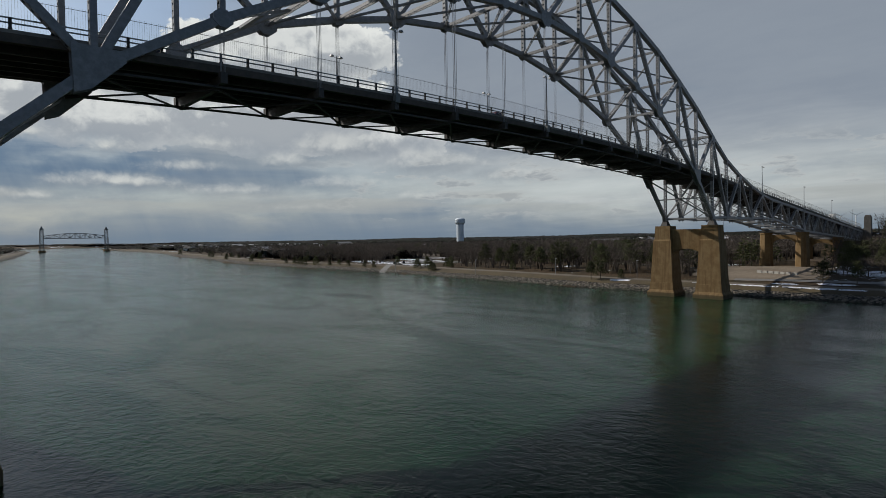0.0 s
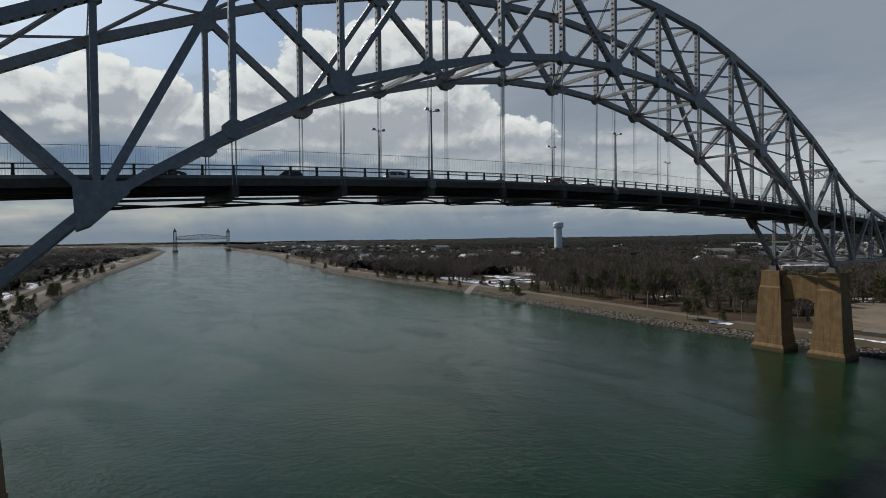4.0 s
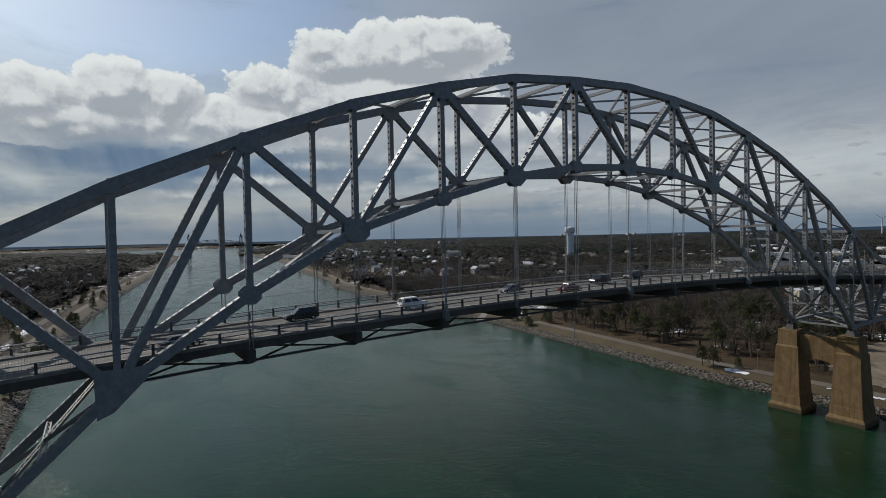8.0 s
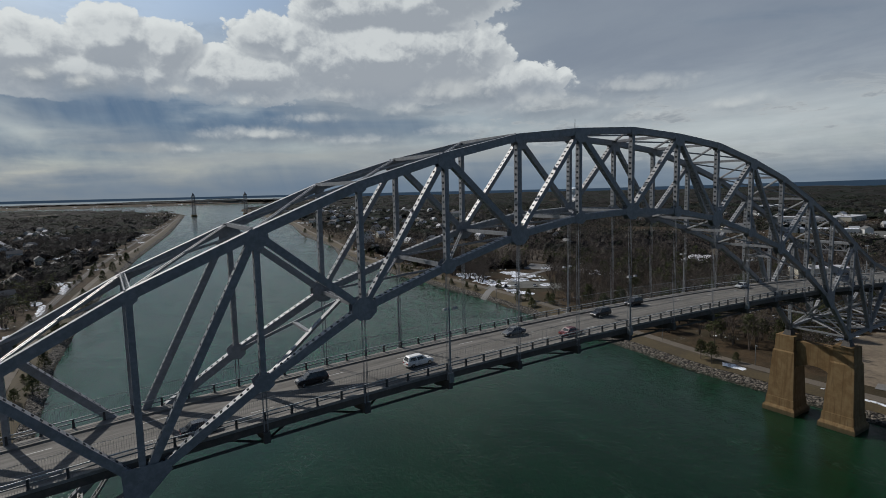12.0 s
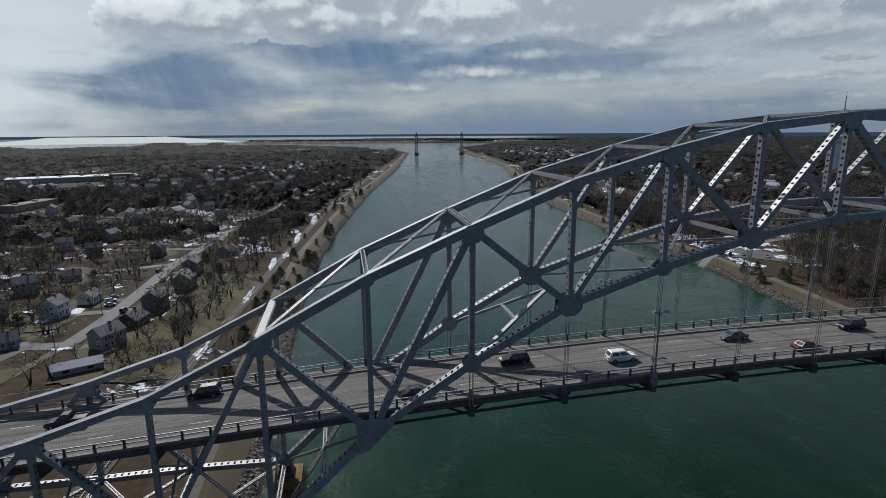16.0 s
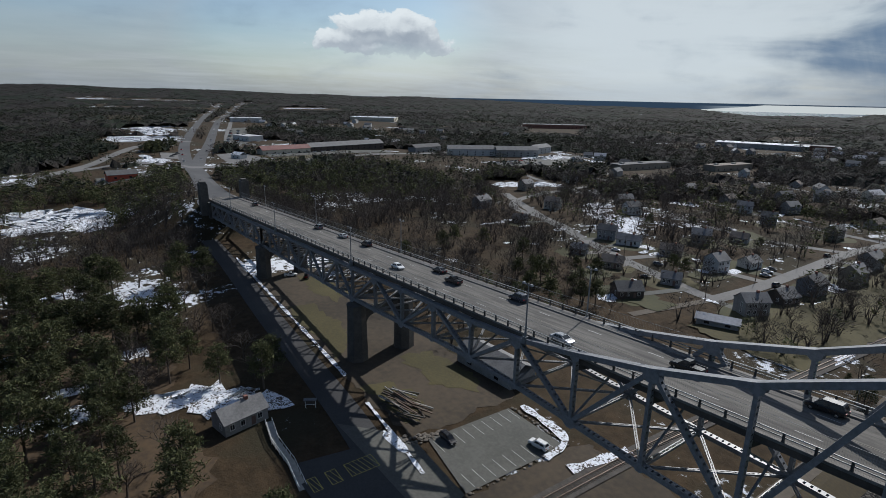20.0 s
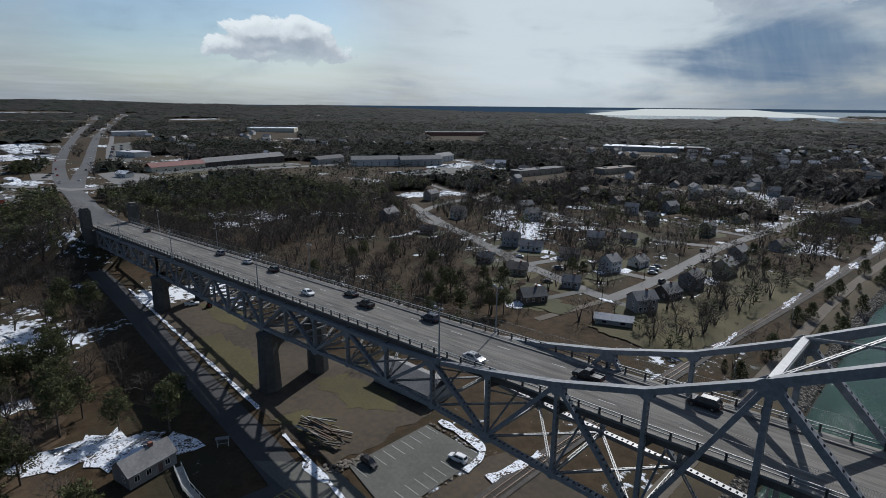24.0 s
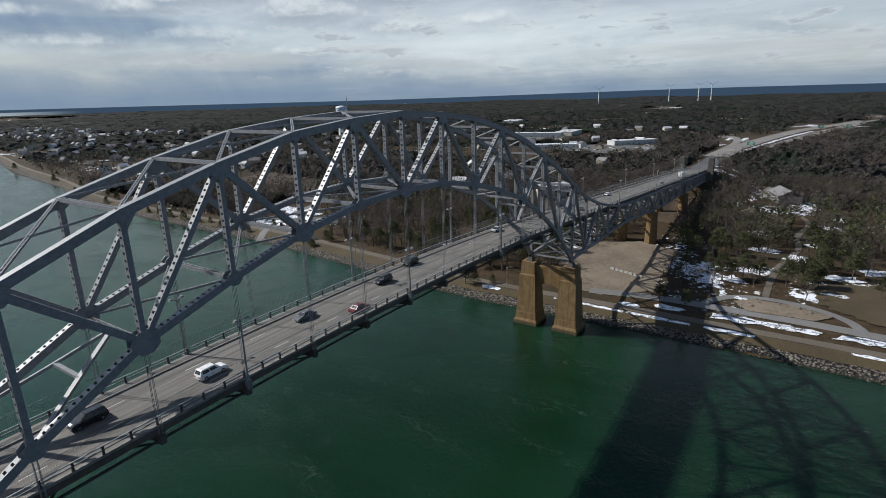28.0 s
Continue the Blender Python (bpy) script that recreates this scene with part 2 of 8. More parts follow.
    inlet = n.math("MULTIPLY", n.math("MULTIPLY", n.ramp(az, -31.0, -26.0), n.ramp(az, 24.0, 17.0)), n.ramp(z, -0.0072, -0.0085))
    below = n.mix(n.math("MULTIPLY", inlet, n.math("SUBTRACT", 1.0, bay)), below, (3.0, 3.4, 3.8))
    # the skyline of far woods, painted hazy blue, stands higher towards the east
    skyline = n.math("ADD", -0.22, n.math("MULTIPLY", n.ramp(az, 44.0, 88.0), 0.38))
    col = n.mix(n.ramp(n.math("SUBTRACT", el, skyline), 0.02, -0.03), col, below)
    behind = n.math("MAXIMUM", n.ramp(n.math("ABSOLUTE", az), 105.0, 140.0), n.ramp(el, 22.5, 34.0))
    col = n.mix(n.math("MULTIPLY", behind, 0.92), col, n.vec("MULTIPLY", sky.outputs[0], (0.50, 0.60, 0.73)))
    col = n.vec("MULTIPLY", col, (0.965, 1.0, 0.985))
    bg = n.node("ShaderNodeBackground", Color=col, Strength=0.10)
    out = n.node("ShaderNodeOutputWorld")
    n.t.links.new(bg.outputs[0], out.inputs[0])


build_world()


# ---- materials ----
def material(name, paint, thin=0.0):
    """A node material; paint(n, pos) returns the inputs of a Principled shader. pos: metres in the object."""
    m = bpy.data.materials.new(name)
    m.use_nodes = True
    n = Nodes(m.node_tree)
    pos = n.node("ShaderNodeTexCoord").outputs["Object"]
    kw = paint(n, pos)
    b = n.node("ShaderNodeBsdfPrincipled")
    height = kw.pop("bump", None)
    for key, v in kw.items():
        n.put(b.inputs[key], (*v, 1.0) if isinstance(v, tuple) and len(v) == 3 else v)
    if height:
        bm = n.node("ShaderNodeBump", Strength=height[1], Distance=height[2])
        n.put(bm.inputs["Height"], height[0])
        n.t.links.new(bm.outputs[0], b.inputs["Normal"])
    o = n.node("ShaderNodeOutputMaterial")
    out = b.outputs[0]
    if thin:
        # light passes through thin needles and twigs
        tr = n.node("ShaderNodeBsdfTranslucent")
        n.put(tr.inputs[0], kw["Base Color"])
        mx = n.node("ShaderNodeMixShader", Fac=thin)
        n.t.links.new(b.outputs[0], mx.inputs[1])
        n.t.links.new(tr.outputs[0], mx.inputs[2])
        out = mx.outputs[0]
    n.t.links.new(out, o.inputs[0])
    return m


def plain(name, c1, c2, rough=0.7, fine=3.0, broad=0.15, metal=0.0, grain=0.02, rand=0.0, spec=0.5):
    """Two colours mixed at two scales, with a fine relief; rand varies the tone from piece to piece."""
    def paint(n, pos):
        a, b = n.noise(pos, fine, 5.0), n.noise(pos, broad, 4.0)
        f = n.math("ADD", n.math("MULTIPLY", a, 0.5), n.math("MULTIPLY", b, 0.5))
        col = n.mix(n.ramp(f, 0.32, 0.68), c1, c2)
        if rand:
            r = n.node("ShaderNodeObjectInfo").outputs["Random"]
            col = n.vec("SCALE", col, n.math("ADD", 1.0 - rand / 2, n.math("MULTIPLY", r, rand)))
        return {"Base Color": col, "Roughness": n.math("ADD", rough - 0.1, n.math("MULTIPLY", a, 0.2)), "Metallic": metal,
                "Specular IOR Level": spec, "bump": (a, 0.4, grain)}
    return material(name, paint)


def island(name, c1, c2, rough=0.85, spec=0.2, c3=None, thin=0.45):
    """For many small loose pieces in one mesh: the tone varies from piece to piece."""
    def paint(n, pos):
        r = n.node("ShaderNodeNewGeometry").outputs["Random Per Island"]
        col = n.mix(r, c1, c2)
        o = n.node("ShaderNodeObjectInfo").outputs["Random"]
        col = n.vec("SCALE", col, n.math("ADD", 0.75, n.math("MULTIPLY", o, 0.5)))
        if c3:
            col = n.mix(n.ramp(n.noise(pos, 0.006, 3.0), 0.42, 0.6), col, c3)
        return {"Base Color": col, "Roughness": rough, "Specular IOR Level": spec}
    return material(name, paint, thin)


def steel_paint(n, pos):
    a, b = n.noise(pos, 1.6, 6.0, 0.65), n.noise(n.vec("MULTIPLY", pos, (0.5, 0.5, 0.12)), 0.8, 4.0)
    col = n.mix(n.ramp(a, 0.3, 0.75), (0.162, 0.168, 0.177), (0.25, 0.256, 0.267))
    col = n.mix(n.math("MULTIPLY", n.ramp(b, 0.60, 0.76), 0.45), col, (0.14, 0.115, 0.095))
    return {"Base Color": col, "Roughness": n.math("ADD", 0.38, n.math("MULTIPLY", a, 0.2)), "Specular IOR Level": 0.6, "bump": (a, 0.25, 0.01)}


def water_paint(n, pos):
    big = n.noise(n.vec("MULTIPLY", pos, (1.0, 0.45, 1.0)), 0.018, 4.0, 0.55, 0.6)
    swirl = n.noise(n.vec("MULTIPLY", pos, (1.0, 0.38, 1.0)), 0.034, 6.0, 0.62, 2.2)
    thread = n.noise(n.vec("MULTIPLY", pos, (1.0, 0.55, 1.0)), 0.09, 5.0, 0.6, 3.0)
    mid = n.noise(n.vec("MULTIPLY", pos, (1.0, 0.7, 1.0)), 0.16, 3.0, 0.5, 0.5)
    fine = n.noise(n.vec("MULTIPLY", pos, (1.0, 0.75, 1.0)), 0.9, 4.0, 0.62, 0.4)
    tiny = n.noise(pos, 2.6, 3.0, 0.6)
    col = n.mix(n.ramp(big, 0.3, 0.7), (0.0040, 0.0170, 0.0074), (0.0068, 0.0258, 0.0124))
    # teal of the reflected sky, painted into the base colour upstream
    sky_tint = n.ramp(n.math("ADD", n.xyz(pos)[1], n.math("MULTIPLY", n.math("SUBTRACT", swirl, 0.5), 120.0)), 15.0, 150.0)
    col = n.mix(n.math("MULTIPLY", sky_tint, 0.75), col, (0.0085, 0.0415, 0.0260))
    # thin lines of drifting froth where currents meet
    froth = n.math("MULTIPLY", n.ramp(n.math("ABSOLUTE", n.math("SUBTRACT", thread, 0.5)), 0.014, 0.0), n.ramp(swirl, 0.50, 0.66))
    col = n.mix(n.math("MULTIPLY", froth, 0.16), col, (0.16, 0.20, 0.18))
    rough = n.ramp(swirl, 0.40, 0.62)
    # broken water round the west pier and in scattered patches
    eddy = n.math("SUBTRACT", 1.0, n.math("DIVIDE", n.vec("LENGTH", n.vec("MULTIPLY", n.vec("SUBTRACT", pos, (-84.0, 26.0, 0.0)), (1.0, 0.42, 0.0))), 30.0), clamp=True)
    choppy = n.ramp(n.math("ADD", eddy, n.math("MULTIPLY", n.math("SUBTRACT", swirl, 0.5), 1.6)), 0.18, 0.6)
    h = n.math("ADD", n.math("MULTIPLY", mid, 0.55), n.math("ADD", n.math("MULTIPLY", fine, n.math("ADD", 0.40, n.math("MULTIPLY", choppy, 0.34))), n.math("MULTIPLY", tiny, 0.14)))
    return {"Base Color": col, "Roughness": n.math("ADD", 0.045, n.math("MULTIPLY", n.math("MULTIPLY", rough, n.math("SUBTRACT", 1.0, choppy)), 0.09)), "Subsurface Weight": 1.0, "Subsurface Radius": Vector((0.5, 1.3, 1.0)), "Subsurface Scale": 2.0, "IOR": 1.33, "Specular IOR Level": 0.20,
            "bump": (h, n.math("ADD", 0.38, n.math("MULTIPLY", rough, 0.42)), 0.5)}


def ground_paint(n, pos):
    a, b, c = n.noise(pos, 0.35, 6.0, 0.65), n.noise(pos, 0.03, 5.0, 0.6), n.noise(pos, 0.008, 4.0)
    fine = n.noise(pos, 1.7, 5.0, 0.7)
    col = n.mix(n.ramp(a, 0.3, 0.7), (0.0305, 0.0208, 0.0112), (0.062, 0.0415, 0.0225))
    col = n.mix(n.ramp(b, 0.45, 0.62), col, (0.036, 0.031, 0.018))
    col = n.mix(n.math("MULTIPLY", n.ramp(fine, 0.45, 0.7), 0.4), col, (0.062, 0.049, 0.034))
    snow = n.math("MULTIPLY", n.ramp(n.math("ADD", n.math("MULTIPLY", a, 0.35), n.math("ADD", n.math("MULTIPLY", b, 0.5), n.math("MULTIPLY", c, 0.35))), 0.672, 0.705), n.ramp(n.xyz(pos)[2], 3.4, 4.2))
    col = n.mix(snow, col, (0.72, 0.75, 0.80))
    return {"Base Color": col, "Roughness": 0.95, "Specular IOR Level": 0.15, "bump": (n.math("ADD", fine, a), 0.6, 0.25)}


def concrete_pier(n, pos):
    a = n.noise(pos, 0.5, 6.0, 0.6)
    fine = n.noise(pos, 5.0, 4.0, 0.6)
    streak = n.noise(n.vec("MULTIPLY", pos, (1.0, 1.0, 0.035)), 0.9, 5.0, 0.6)
    thin = n.noise(n.vec("MULTIPLY", pos, (1.0, 1.0, 0.02)), 2.6, 4.0, 0.6)
    z = n.xyz(pos)[2]
    col = n.mix(n.ramp(a, 0.3, 0.7), (0.148, 0.094, 0.043), (0.200, 0.138, 0.070))
    col = n.mix(n.math("MULTIPLY", n.ramp(streak, 0.46, 0.68), 0.7), col, (0.115, 0.066, 0.028))
    col = n.mix(n.math("MULTIPLY", n.ramp(thin, 0.56, 0.70), 0.5), col, (0.075, 0.046, 0.024))
    wet = n.ramp(n.math("ADD", z, n.math("MULTIPLY", a, 1.2)), 2.6, 1.0)
    col = n.mix(n.math("MULTIPLY", wet, 0.8), col, (0.07, 0.06, 0.035))
    line = n.math("ABSOLUTE", n.math("SUBTRACT", n.math("FRACT", n.math("DIVIDE", z, 2.4)), 0.5))
    h = n.math("ADD", n.math("MULTIPLY", fine, 0.3), n.ramp(line, 0.012, 0.0))
    return {"Base Color": col, "Roughness": 0.9, "Specular IOR Level": 0.2, "bump": (h, 0.3, 0.03)}


def asphalt_deck(n, pos):
    a = n.noise(pos, 2.5, 5.0, 0.7)
    lanes = n.noise(n.vec("MULTIPLY", pos, (0.02, 1.0, 1.0)), 1.3, 4.0, 0.6)
    patch = n.noise(n.vec("MULTIPLY", pos, (0.25, 0.6, 1.0)), 0.35, 3.0)
    col = n.mix(n.ramp(lanes, 0.35, 0.65), (0.112, 0.107, 0.099), (0.180, 0.171, 0.157))
    col = n.mix(n.math("MULTIPLY", n.ramp(a, 0.5, 0.75), 0.35), col, (0.07, 0.068, 0.066))
    col = n.mix(n.math("MULTIPLY", n.ramp(patch, 0.56, 0.66), 0.35), col, (0.075, 0.073, 0.07))
    return {"Base Color": col, "Roughness": 0.9, "Specular IOR Level": 0.1, "bump": (a, 0.3, 0.02)}


STEEL = material("painted steel", steel_paint)
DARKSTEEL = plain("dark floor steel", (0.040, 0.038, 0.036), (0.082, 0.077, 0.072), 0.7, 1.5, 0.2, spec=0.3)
RAIL = plain("weathered rail steel", (0.10, 0.11, 0.115), (0.19, 0.20, 0.20), 0.55, 2.0, 0.3)
WATER = material("canal water", water_paint)
for nd in WATER.node_tree.nodes:
    if nd.type == "BSDF_PRINCIPLED":
        nd.subsurface_method = "BURLEY"        # turbid water blurs the shadows that fall on it
GROUND = material("winter ground", ground_paint)
PIER = material("stained concrete", concrete_pier)
DECK = material("deck asphalt", asphalt_deck)
CONC = plain("pale concrete", (0.22, 0.21, 0.19), (0.36, 0.35, 0.32), 0.9, 1.2, 0.2)
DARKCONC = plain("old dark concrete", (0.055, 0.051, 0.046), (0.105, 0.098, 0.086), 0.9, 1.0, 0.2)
# albedo lowered so the bridge's shade on road and lot is in the colour
SHADED_ROAD = plain("shade-deepened road asphalt", (0.030, 0.030, 0.031), (0.056, 0.055, 0.055), 0.9, 2.0, 0.08)
LIGHTROAD = plain("worn asphalt", (0.115, 0.112, 0.107), (0.175, 0.170, 0.162), 0.9, 1.5, 0.06)
PAINT = plain("road paint", (0.30, 0.30, 0.29), (0.50, 0.50, 0.48), 0.7, 3.0, 0.5)
SAND = plain("bare earth", (0.029, 0.0218, 0.013), (0.074, 0.055, 0.035), 0.95, 0.6, 0.05, grain=0.08)
PALESAND = plain("pale sandy earth", (0.105, 0.081, 0.056), (0.19, 0.152, 0.108), 0.95, 0.7, 0.06, grain=0.08)
GRASS = plain("dry grass", (0.037, 0.027, 0.0115), (0.072, 0.053, 0.0225), 0.95, 1.4, 0.06, grain=0.08)
HIGHWAY = plain("grey highway asphalt", (0.052, 0.052, 0.054), (0.085, 0.084, 0.085), 0.9, 0.5, 0.03)
PALEROAD = plain("pale worn concrete road", (0.135, 0.125, 0.112), (0.205, 0.192, 0.174), 0.9, 0.5, 0.03)
LITTER = plain("leaf litter", (0.033, 0.0215, 0.011), (0.085, 0.054, 0.0265), 0.95, 0.9, 0.07, grain=0.1)
GREEN = plain("dull green lawn", (0.036, 0.037, 0.013), (0.064, 0.061, 0.023), 0.95, 1.4, 0.1, grain=0.08)
REED = plain("brown reeds", (0.034, 0.024, 0.014), (0.074, 0.052, 0.030), 0.95, 0.8, 0.05, grain=0.15)
PARKLOT = plain("olive-grey asphalt", (0.066, 0.066, 0.058), (0.112, 0.111, 0.098), 0.9, 1.5, 0.08)
OLIVE = plain("olive winter grass", (0.046, 0.039, 0.013), (0.085, 0.071, 0.026), 0.95, 1.4, 0.06, grain=0.08)
PATH_ = plain("tan path", (0.080, 0.066, 0.050), (0.124, 0.104, 0.080), 0.95, 1.2, 0.06)


def snow_paint(n, pos):
    a, b = n.noise(pos, 0.55, 6.0, 0.7), n.noise(pos, 2.2, 4.0, 0.6)
    col = n.mix(n.ramp(b, 0.3, 0.7), (0.56, 0.60, 0.66), (0.78, 0.80, 0.84))
    bare = n.ramp(n.math("ADD", n.math("MULTIPLY", a, 0.7), n.math("MULTIPLY", b, 0.3)), 0.478, 0.435)
    col = n.mix(bare, col, (0.055, 0.043, 0.032))
    return {"Base Color": col, "Roughness": 0.75, "Specular IOR Level": 0.3, "bump": (b, 0.5, 0.08)}


SNOW = material("old patchy snow", snow_paint)
STONE = island("bank stone", (0.055, 0.047, 0.038), (0.21, 0.185, 0.155), thin=0.0)
BARK = plain("bark", (0.055, 0.043, 0.033), (0.11, 0.09, 0.072), 0.95, 4.0, 0.8, rand=0.4)
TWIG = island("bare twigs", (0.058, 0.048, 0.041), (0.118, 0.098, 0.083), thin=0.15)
NEEDLE = island("pine needles", (0.038, 0.047, 0.0215), (0.094, 0.098, 0.045), thin=0.25)
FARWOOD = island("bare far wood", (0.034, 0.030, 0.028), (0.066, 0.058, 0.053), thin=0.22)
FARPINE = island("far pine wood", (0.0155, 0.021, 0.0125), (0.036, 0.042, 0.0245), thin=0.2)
GLASS = plain("dark window glass", (0.012, 0.014, 0.018), (0.025, 0.028, 0.034), 0.12, 2.0, 0.5, grain=0.0)
TYRE = plain("tyre rubber", (0.012, 0.012, 0.012), (0.025, 0.025, 0.025), 0.9, 8.0, 1.0)
CHROME = plain("bright metal", (0.5, 0.5, 0.5), (0.65, 0.65, 0.65), 0.25, 6.0, 1.0, metal=1.0)


# ---- shape helpers ----
class Form:
    """Collects vertices and faces for one mesh."""

    def __init__(s):
        s.v, s.f = [], []

    def add(s, verts, faces):
        k = len(s.v)
        s.v.extend(verts)
        s.f.extend([tuple(i + k for i in q) for q in faces])
        return s

    def box(s, x0, y0, z0, x1, y1, z1):
        return s.add([(x, y, z) for z in (z0, z1) for x, y in ((x0, y0), (x1, y0), (x1, y1), (x0, y1))],
                     [(3, 2, 1, 0), (4, 5, 6, 7), (0, 1, 5, 4), (1, 2, 6, 5), (2, 3, 7, 6), (3, 0, 4, 7)])

    def hexa(s, low, high):
        """A solid between two rings of corners, in the same order."""
        n = len(low)
        return s.add(list(low) + list(high), [tuple(range(n - 1, -1, -1)), tuple(range(n, 2 * n))] + [(i, (i + 1) % n, n + (i + 1) % n, n + i) for i in range(n)])

    def bar(s, a, b, w, h, side=(0, 1, 0)):
        """A straight bar from a to b: w along side, h across it."""
        a, b, side = Vector(a), Vector(b), Vector(side)
        d = (b - a).normalized()
        n = d.cross(side)
        if n.length < 1e-4:
            n = d.cross(Vector((1, 0, 0)))
        n.normalize()
        t = n.cross(d).normalized()
        c = [t * (w / 2 * i) + n * (h / 2 * j) for i, j in ((-1, -1), (1, -1), (1, 1), (-1, 1))]
        return s.hexa([tuple(a + q) for q in c], [tuple(b + q) for q in c])

    def rod(s, a, b, r0, r1=None, n=6):
        a, b = Vector(a), Vector(b)
        r1 = r0 if r1 is None else r1
        d = (b - a).normalized()
        u = d.orthogonal().normalized()
        v = d.cross(u)
        ring = [(math.cos(2 * math.pi * i / n), math.sin(2 * math.pi * i / n)) for i in range(n)]
        return s.hexa([tuple(a + (u * c + v * e) * r0) for c, e in ring], [tuple(b + (u * c + v * e) * r1) for c, e in ring])

    def lathe(s, rings, n=16, x=0.0, y=0.0):
        """Rings of (radius, height) round an upright axis."""
        k = len(s.v)
        for r, z in rings:
            s.v.extend([(x + r * math.cos(2 * math.pi * i / n), y + r * math.sin(2 * math.pi * i / n), z) for i in range(n)])
        for j in range(len(rings) - 1):
            s.f.extend([(k + j * n + i, k + j * n + (i + 1) % n, k + (j + 1) * n + (i + 1) % n, k + (j + 1) * n + i) for i in range(n)])
        s.f.append(tuple(k + i for i in range(n - 1, -1, -1)))
        s.f.append(tuple(k + (len(rings) - 1) * n + i for i in range(n)))
        return s

    def mesh(s, name, mat, smooth=False):
        me = bpy.data.meshes.new(name)
        me.from_pydata(s.v, [], s.f)
        me.materials.append(mat)
        if smooth:
            me.shade_smooth()
        return me


def part(name, form, mat, parent=None, label="", smooth=False):
    ob = new(name, form.mesh(name, mat, smooth) if isinstance(form, Form) else form)
    ob.parent = parent
    return tagged(ob, label)


def empty(name, label, category, group="", at=(0, 0, 0)):
    ob = new(name)
    ob.location = at
    return tagged(ob, label, category, group)


def setting(name, form, mat, label="", category="", smooth=False):
    return tagged(new(name, form.mesh(name, mat, smooth)), label, category, kind="structure")


# ---- the lie of the land ----
def lerp_table(v, table):
    if v <= table[0][0]:
        return table[0][1]
    for (a, p), (b, q) in zip(table, table[1:]):
        if v <= b:
            return p + (q - p) * (v - a) / (b - a)
    return table[-1][1]


LEFT = [(-900, -150), (-300, -112), (0, -104), (127, -104), (200, -103), (278, -97), (377, -86), (606, -53), (1057, 28), (1990, 168), (2300, 150), (2700, -100), (3100, -300)]
RIGHT = [(-900, 60), (-300, 95), (-60, 104.5), (30, 103), (54, 104), (125, 113), (193, 121), (340, 125), (480, 134), (580, 166), (816, 200), (1100, 270), (1500, 325), (2000, 372), (2300, 420), (2800, 560), (3400, 700)]


def shore(x, y):
    """Metres inland from the water's edge (negative: in the water)."""
    d = max(lerp_table(y, LEFT) - x, x - lerp_table(y, RIGHT))
    # the bay at the canal's far end
    az = math.degrees(math.atan2(x + 82, y + 72))
    r = math.hypot(x + 82, y + 72)
    if r > 2300:
        lim = lerp_table(az, [(-40, 9000), (-36, 4900), (-31, 4600), (-28, 3800), (-26, 3200), (-22, 3300), (-18, 3500), (-17.9, 4300), (-14.6, 4300), (-14.5, 3400), (-12.6, 3400), (-12.5, 4200), (-11, 4200), (-10.9, 3400), (-5, 3200), (2, 2600), (8, 2450), (13, 2600), (17, 3600), (24, 4000), (27, 9000)])
        if lim < 9000:
            d = min(d, (lim - r))
        # low land beyond the harbour
        if az > -9 and r > 4250:
            d = max(d, r - 4250)
    return d


def hill(x, y):
    """Height of the dry land well inland."""
    r = math.hypot(x, y)
    z = 4.6 + 1.0 * noise.noise((x * 0.012, y * 0.012, 0.3))
    az = math.degrees(math.atan2(x + 82, y + 72))
    far = max(0.0, min(1.0, (r - 420) / 1500)) * lerp_table(az, [(-70, 1.0), (-42, 0.10), (42, 0.10), (75, 0.9)])
    z += far * (12 + 13 * noise.noise((x * 0.0016, y * 0.0016, 1.7)))
    if x < -430:
        w = min(1.0, (-430 - x) / 140) * max(0.0, min(1.0, 1.6 - abs(y - 70) / 190))
        z += 6.5 * w * w * (3 - 2 * w)
    if x > 430:
        w = min(1.0, (x - 430) / 140) * max(0.0, min(1.0, 1.5 - abs(y + 40 + (x - 600) * 0.10) / 95))
        z += (16.0 - z) * w * w * (3 - 2 * w) * max(0.0, min(1.0, (2200 - x) / 600))
    rim = max(0.0, min(1.0, (r - 2600) / 1900))
    top = lerp_table(az, [(-180, 40), (-110, 72), (-92, 72), (-84, 64), (-72, 50), (-60, 40), (-46, 22), (-38, 6), (-12, 5), (-8, 9), (4, 12), (14, 14), (30, 16), (60, 18), (80, 16), (110, 18), (180, 30)])
    z += rim * rim * (top + 9 * noise.noise((x * 0.0022, y * 0.0022, 4.2)))
    # the approach embankments behind the abutments
    if abs(x) > 372:
        w = max(0.0, 1.0 - max(0.0, abs(y) - 14) / 30.0)
        z = max(z, z + (max(0.0, deck_z(min(abs(x), 560)) - 0.6 - z)) * w * min(1.0, (abs(x) - 372) / 14))
    return z


def deck_z(x):
    x = abs(x)
    if x <= 90:
        return 43.9 - 0.063 * x * x / 180
    if x <= 330:
        return 41.065 - 0.063 * (x - 90)
    return max(41.065 - 0.063 * 240 - 0.063 * (x - 330) + 0.00007 * (x - 330) ** 2, 13.5)


def land(x, y):
    d = shore(x, y)
    if d < 0:
        return max(-4.0, d * 0.45) - 0.02
    h = hill(x, y)
    if d < 9:
        return h * min(1.0, 0.06 + 0.94 * (d / 9) ** 0.8) * (0.72 if d < 9 else 1)
    return h * min(1.0, 0.72 + 0.28 * (d - 9) / 22)


def axis(near, step, growth, far):
    v = [0.0]
    while v[-1] < far:
        v.append(v[-1] + (step if v[-1] < near else min(max(step, (v[-1] - near) * growth + step), 160)))
    return v


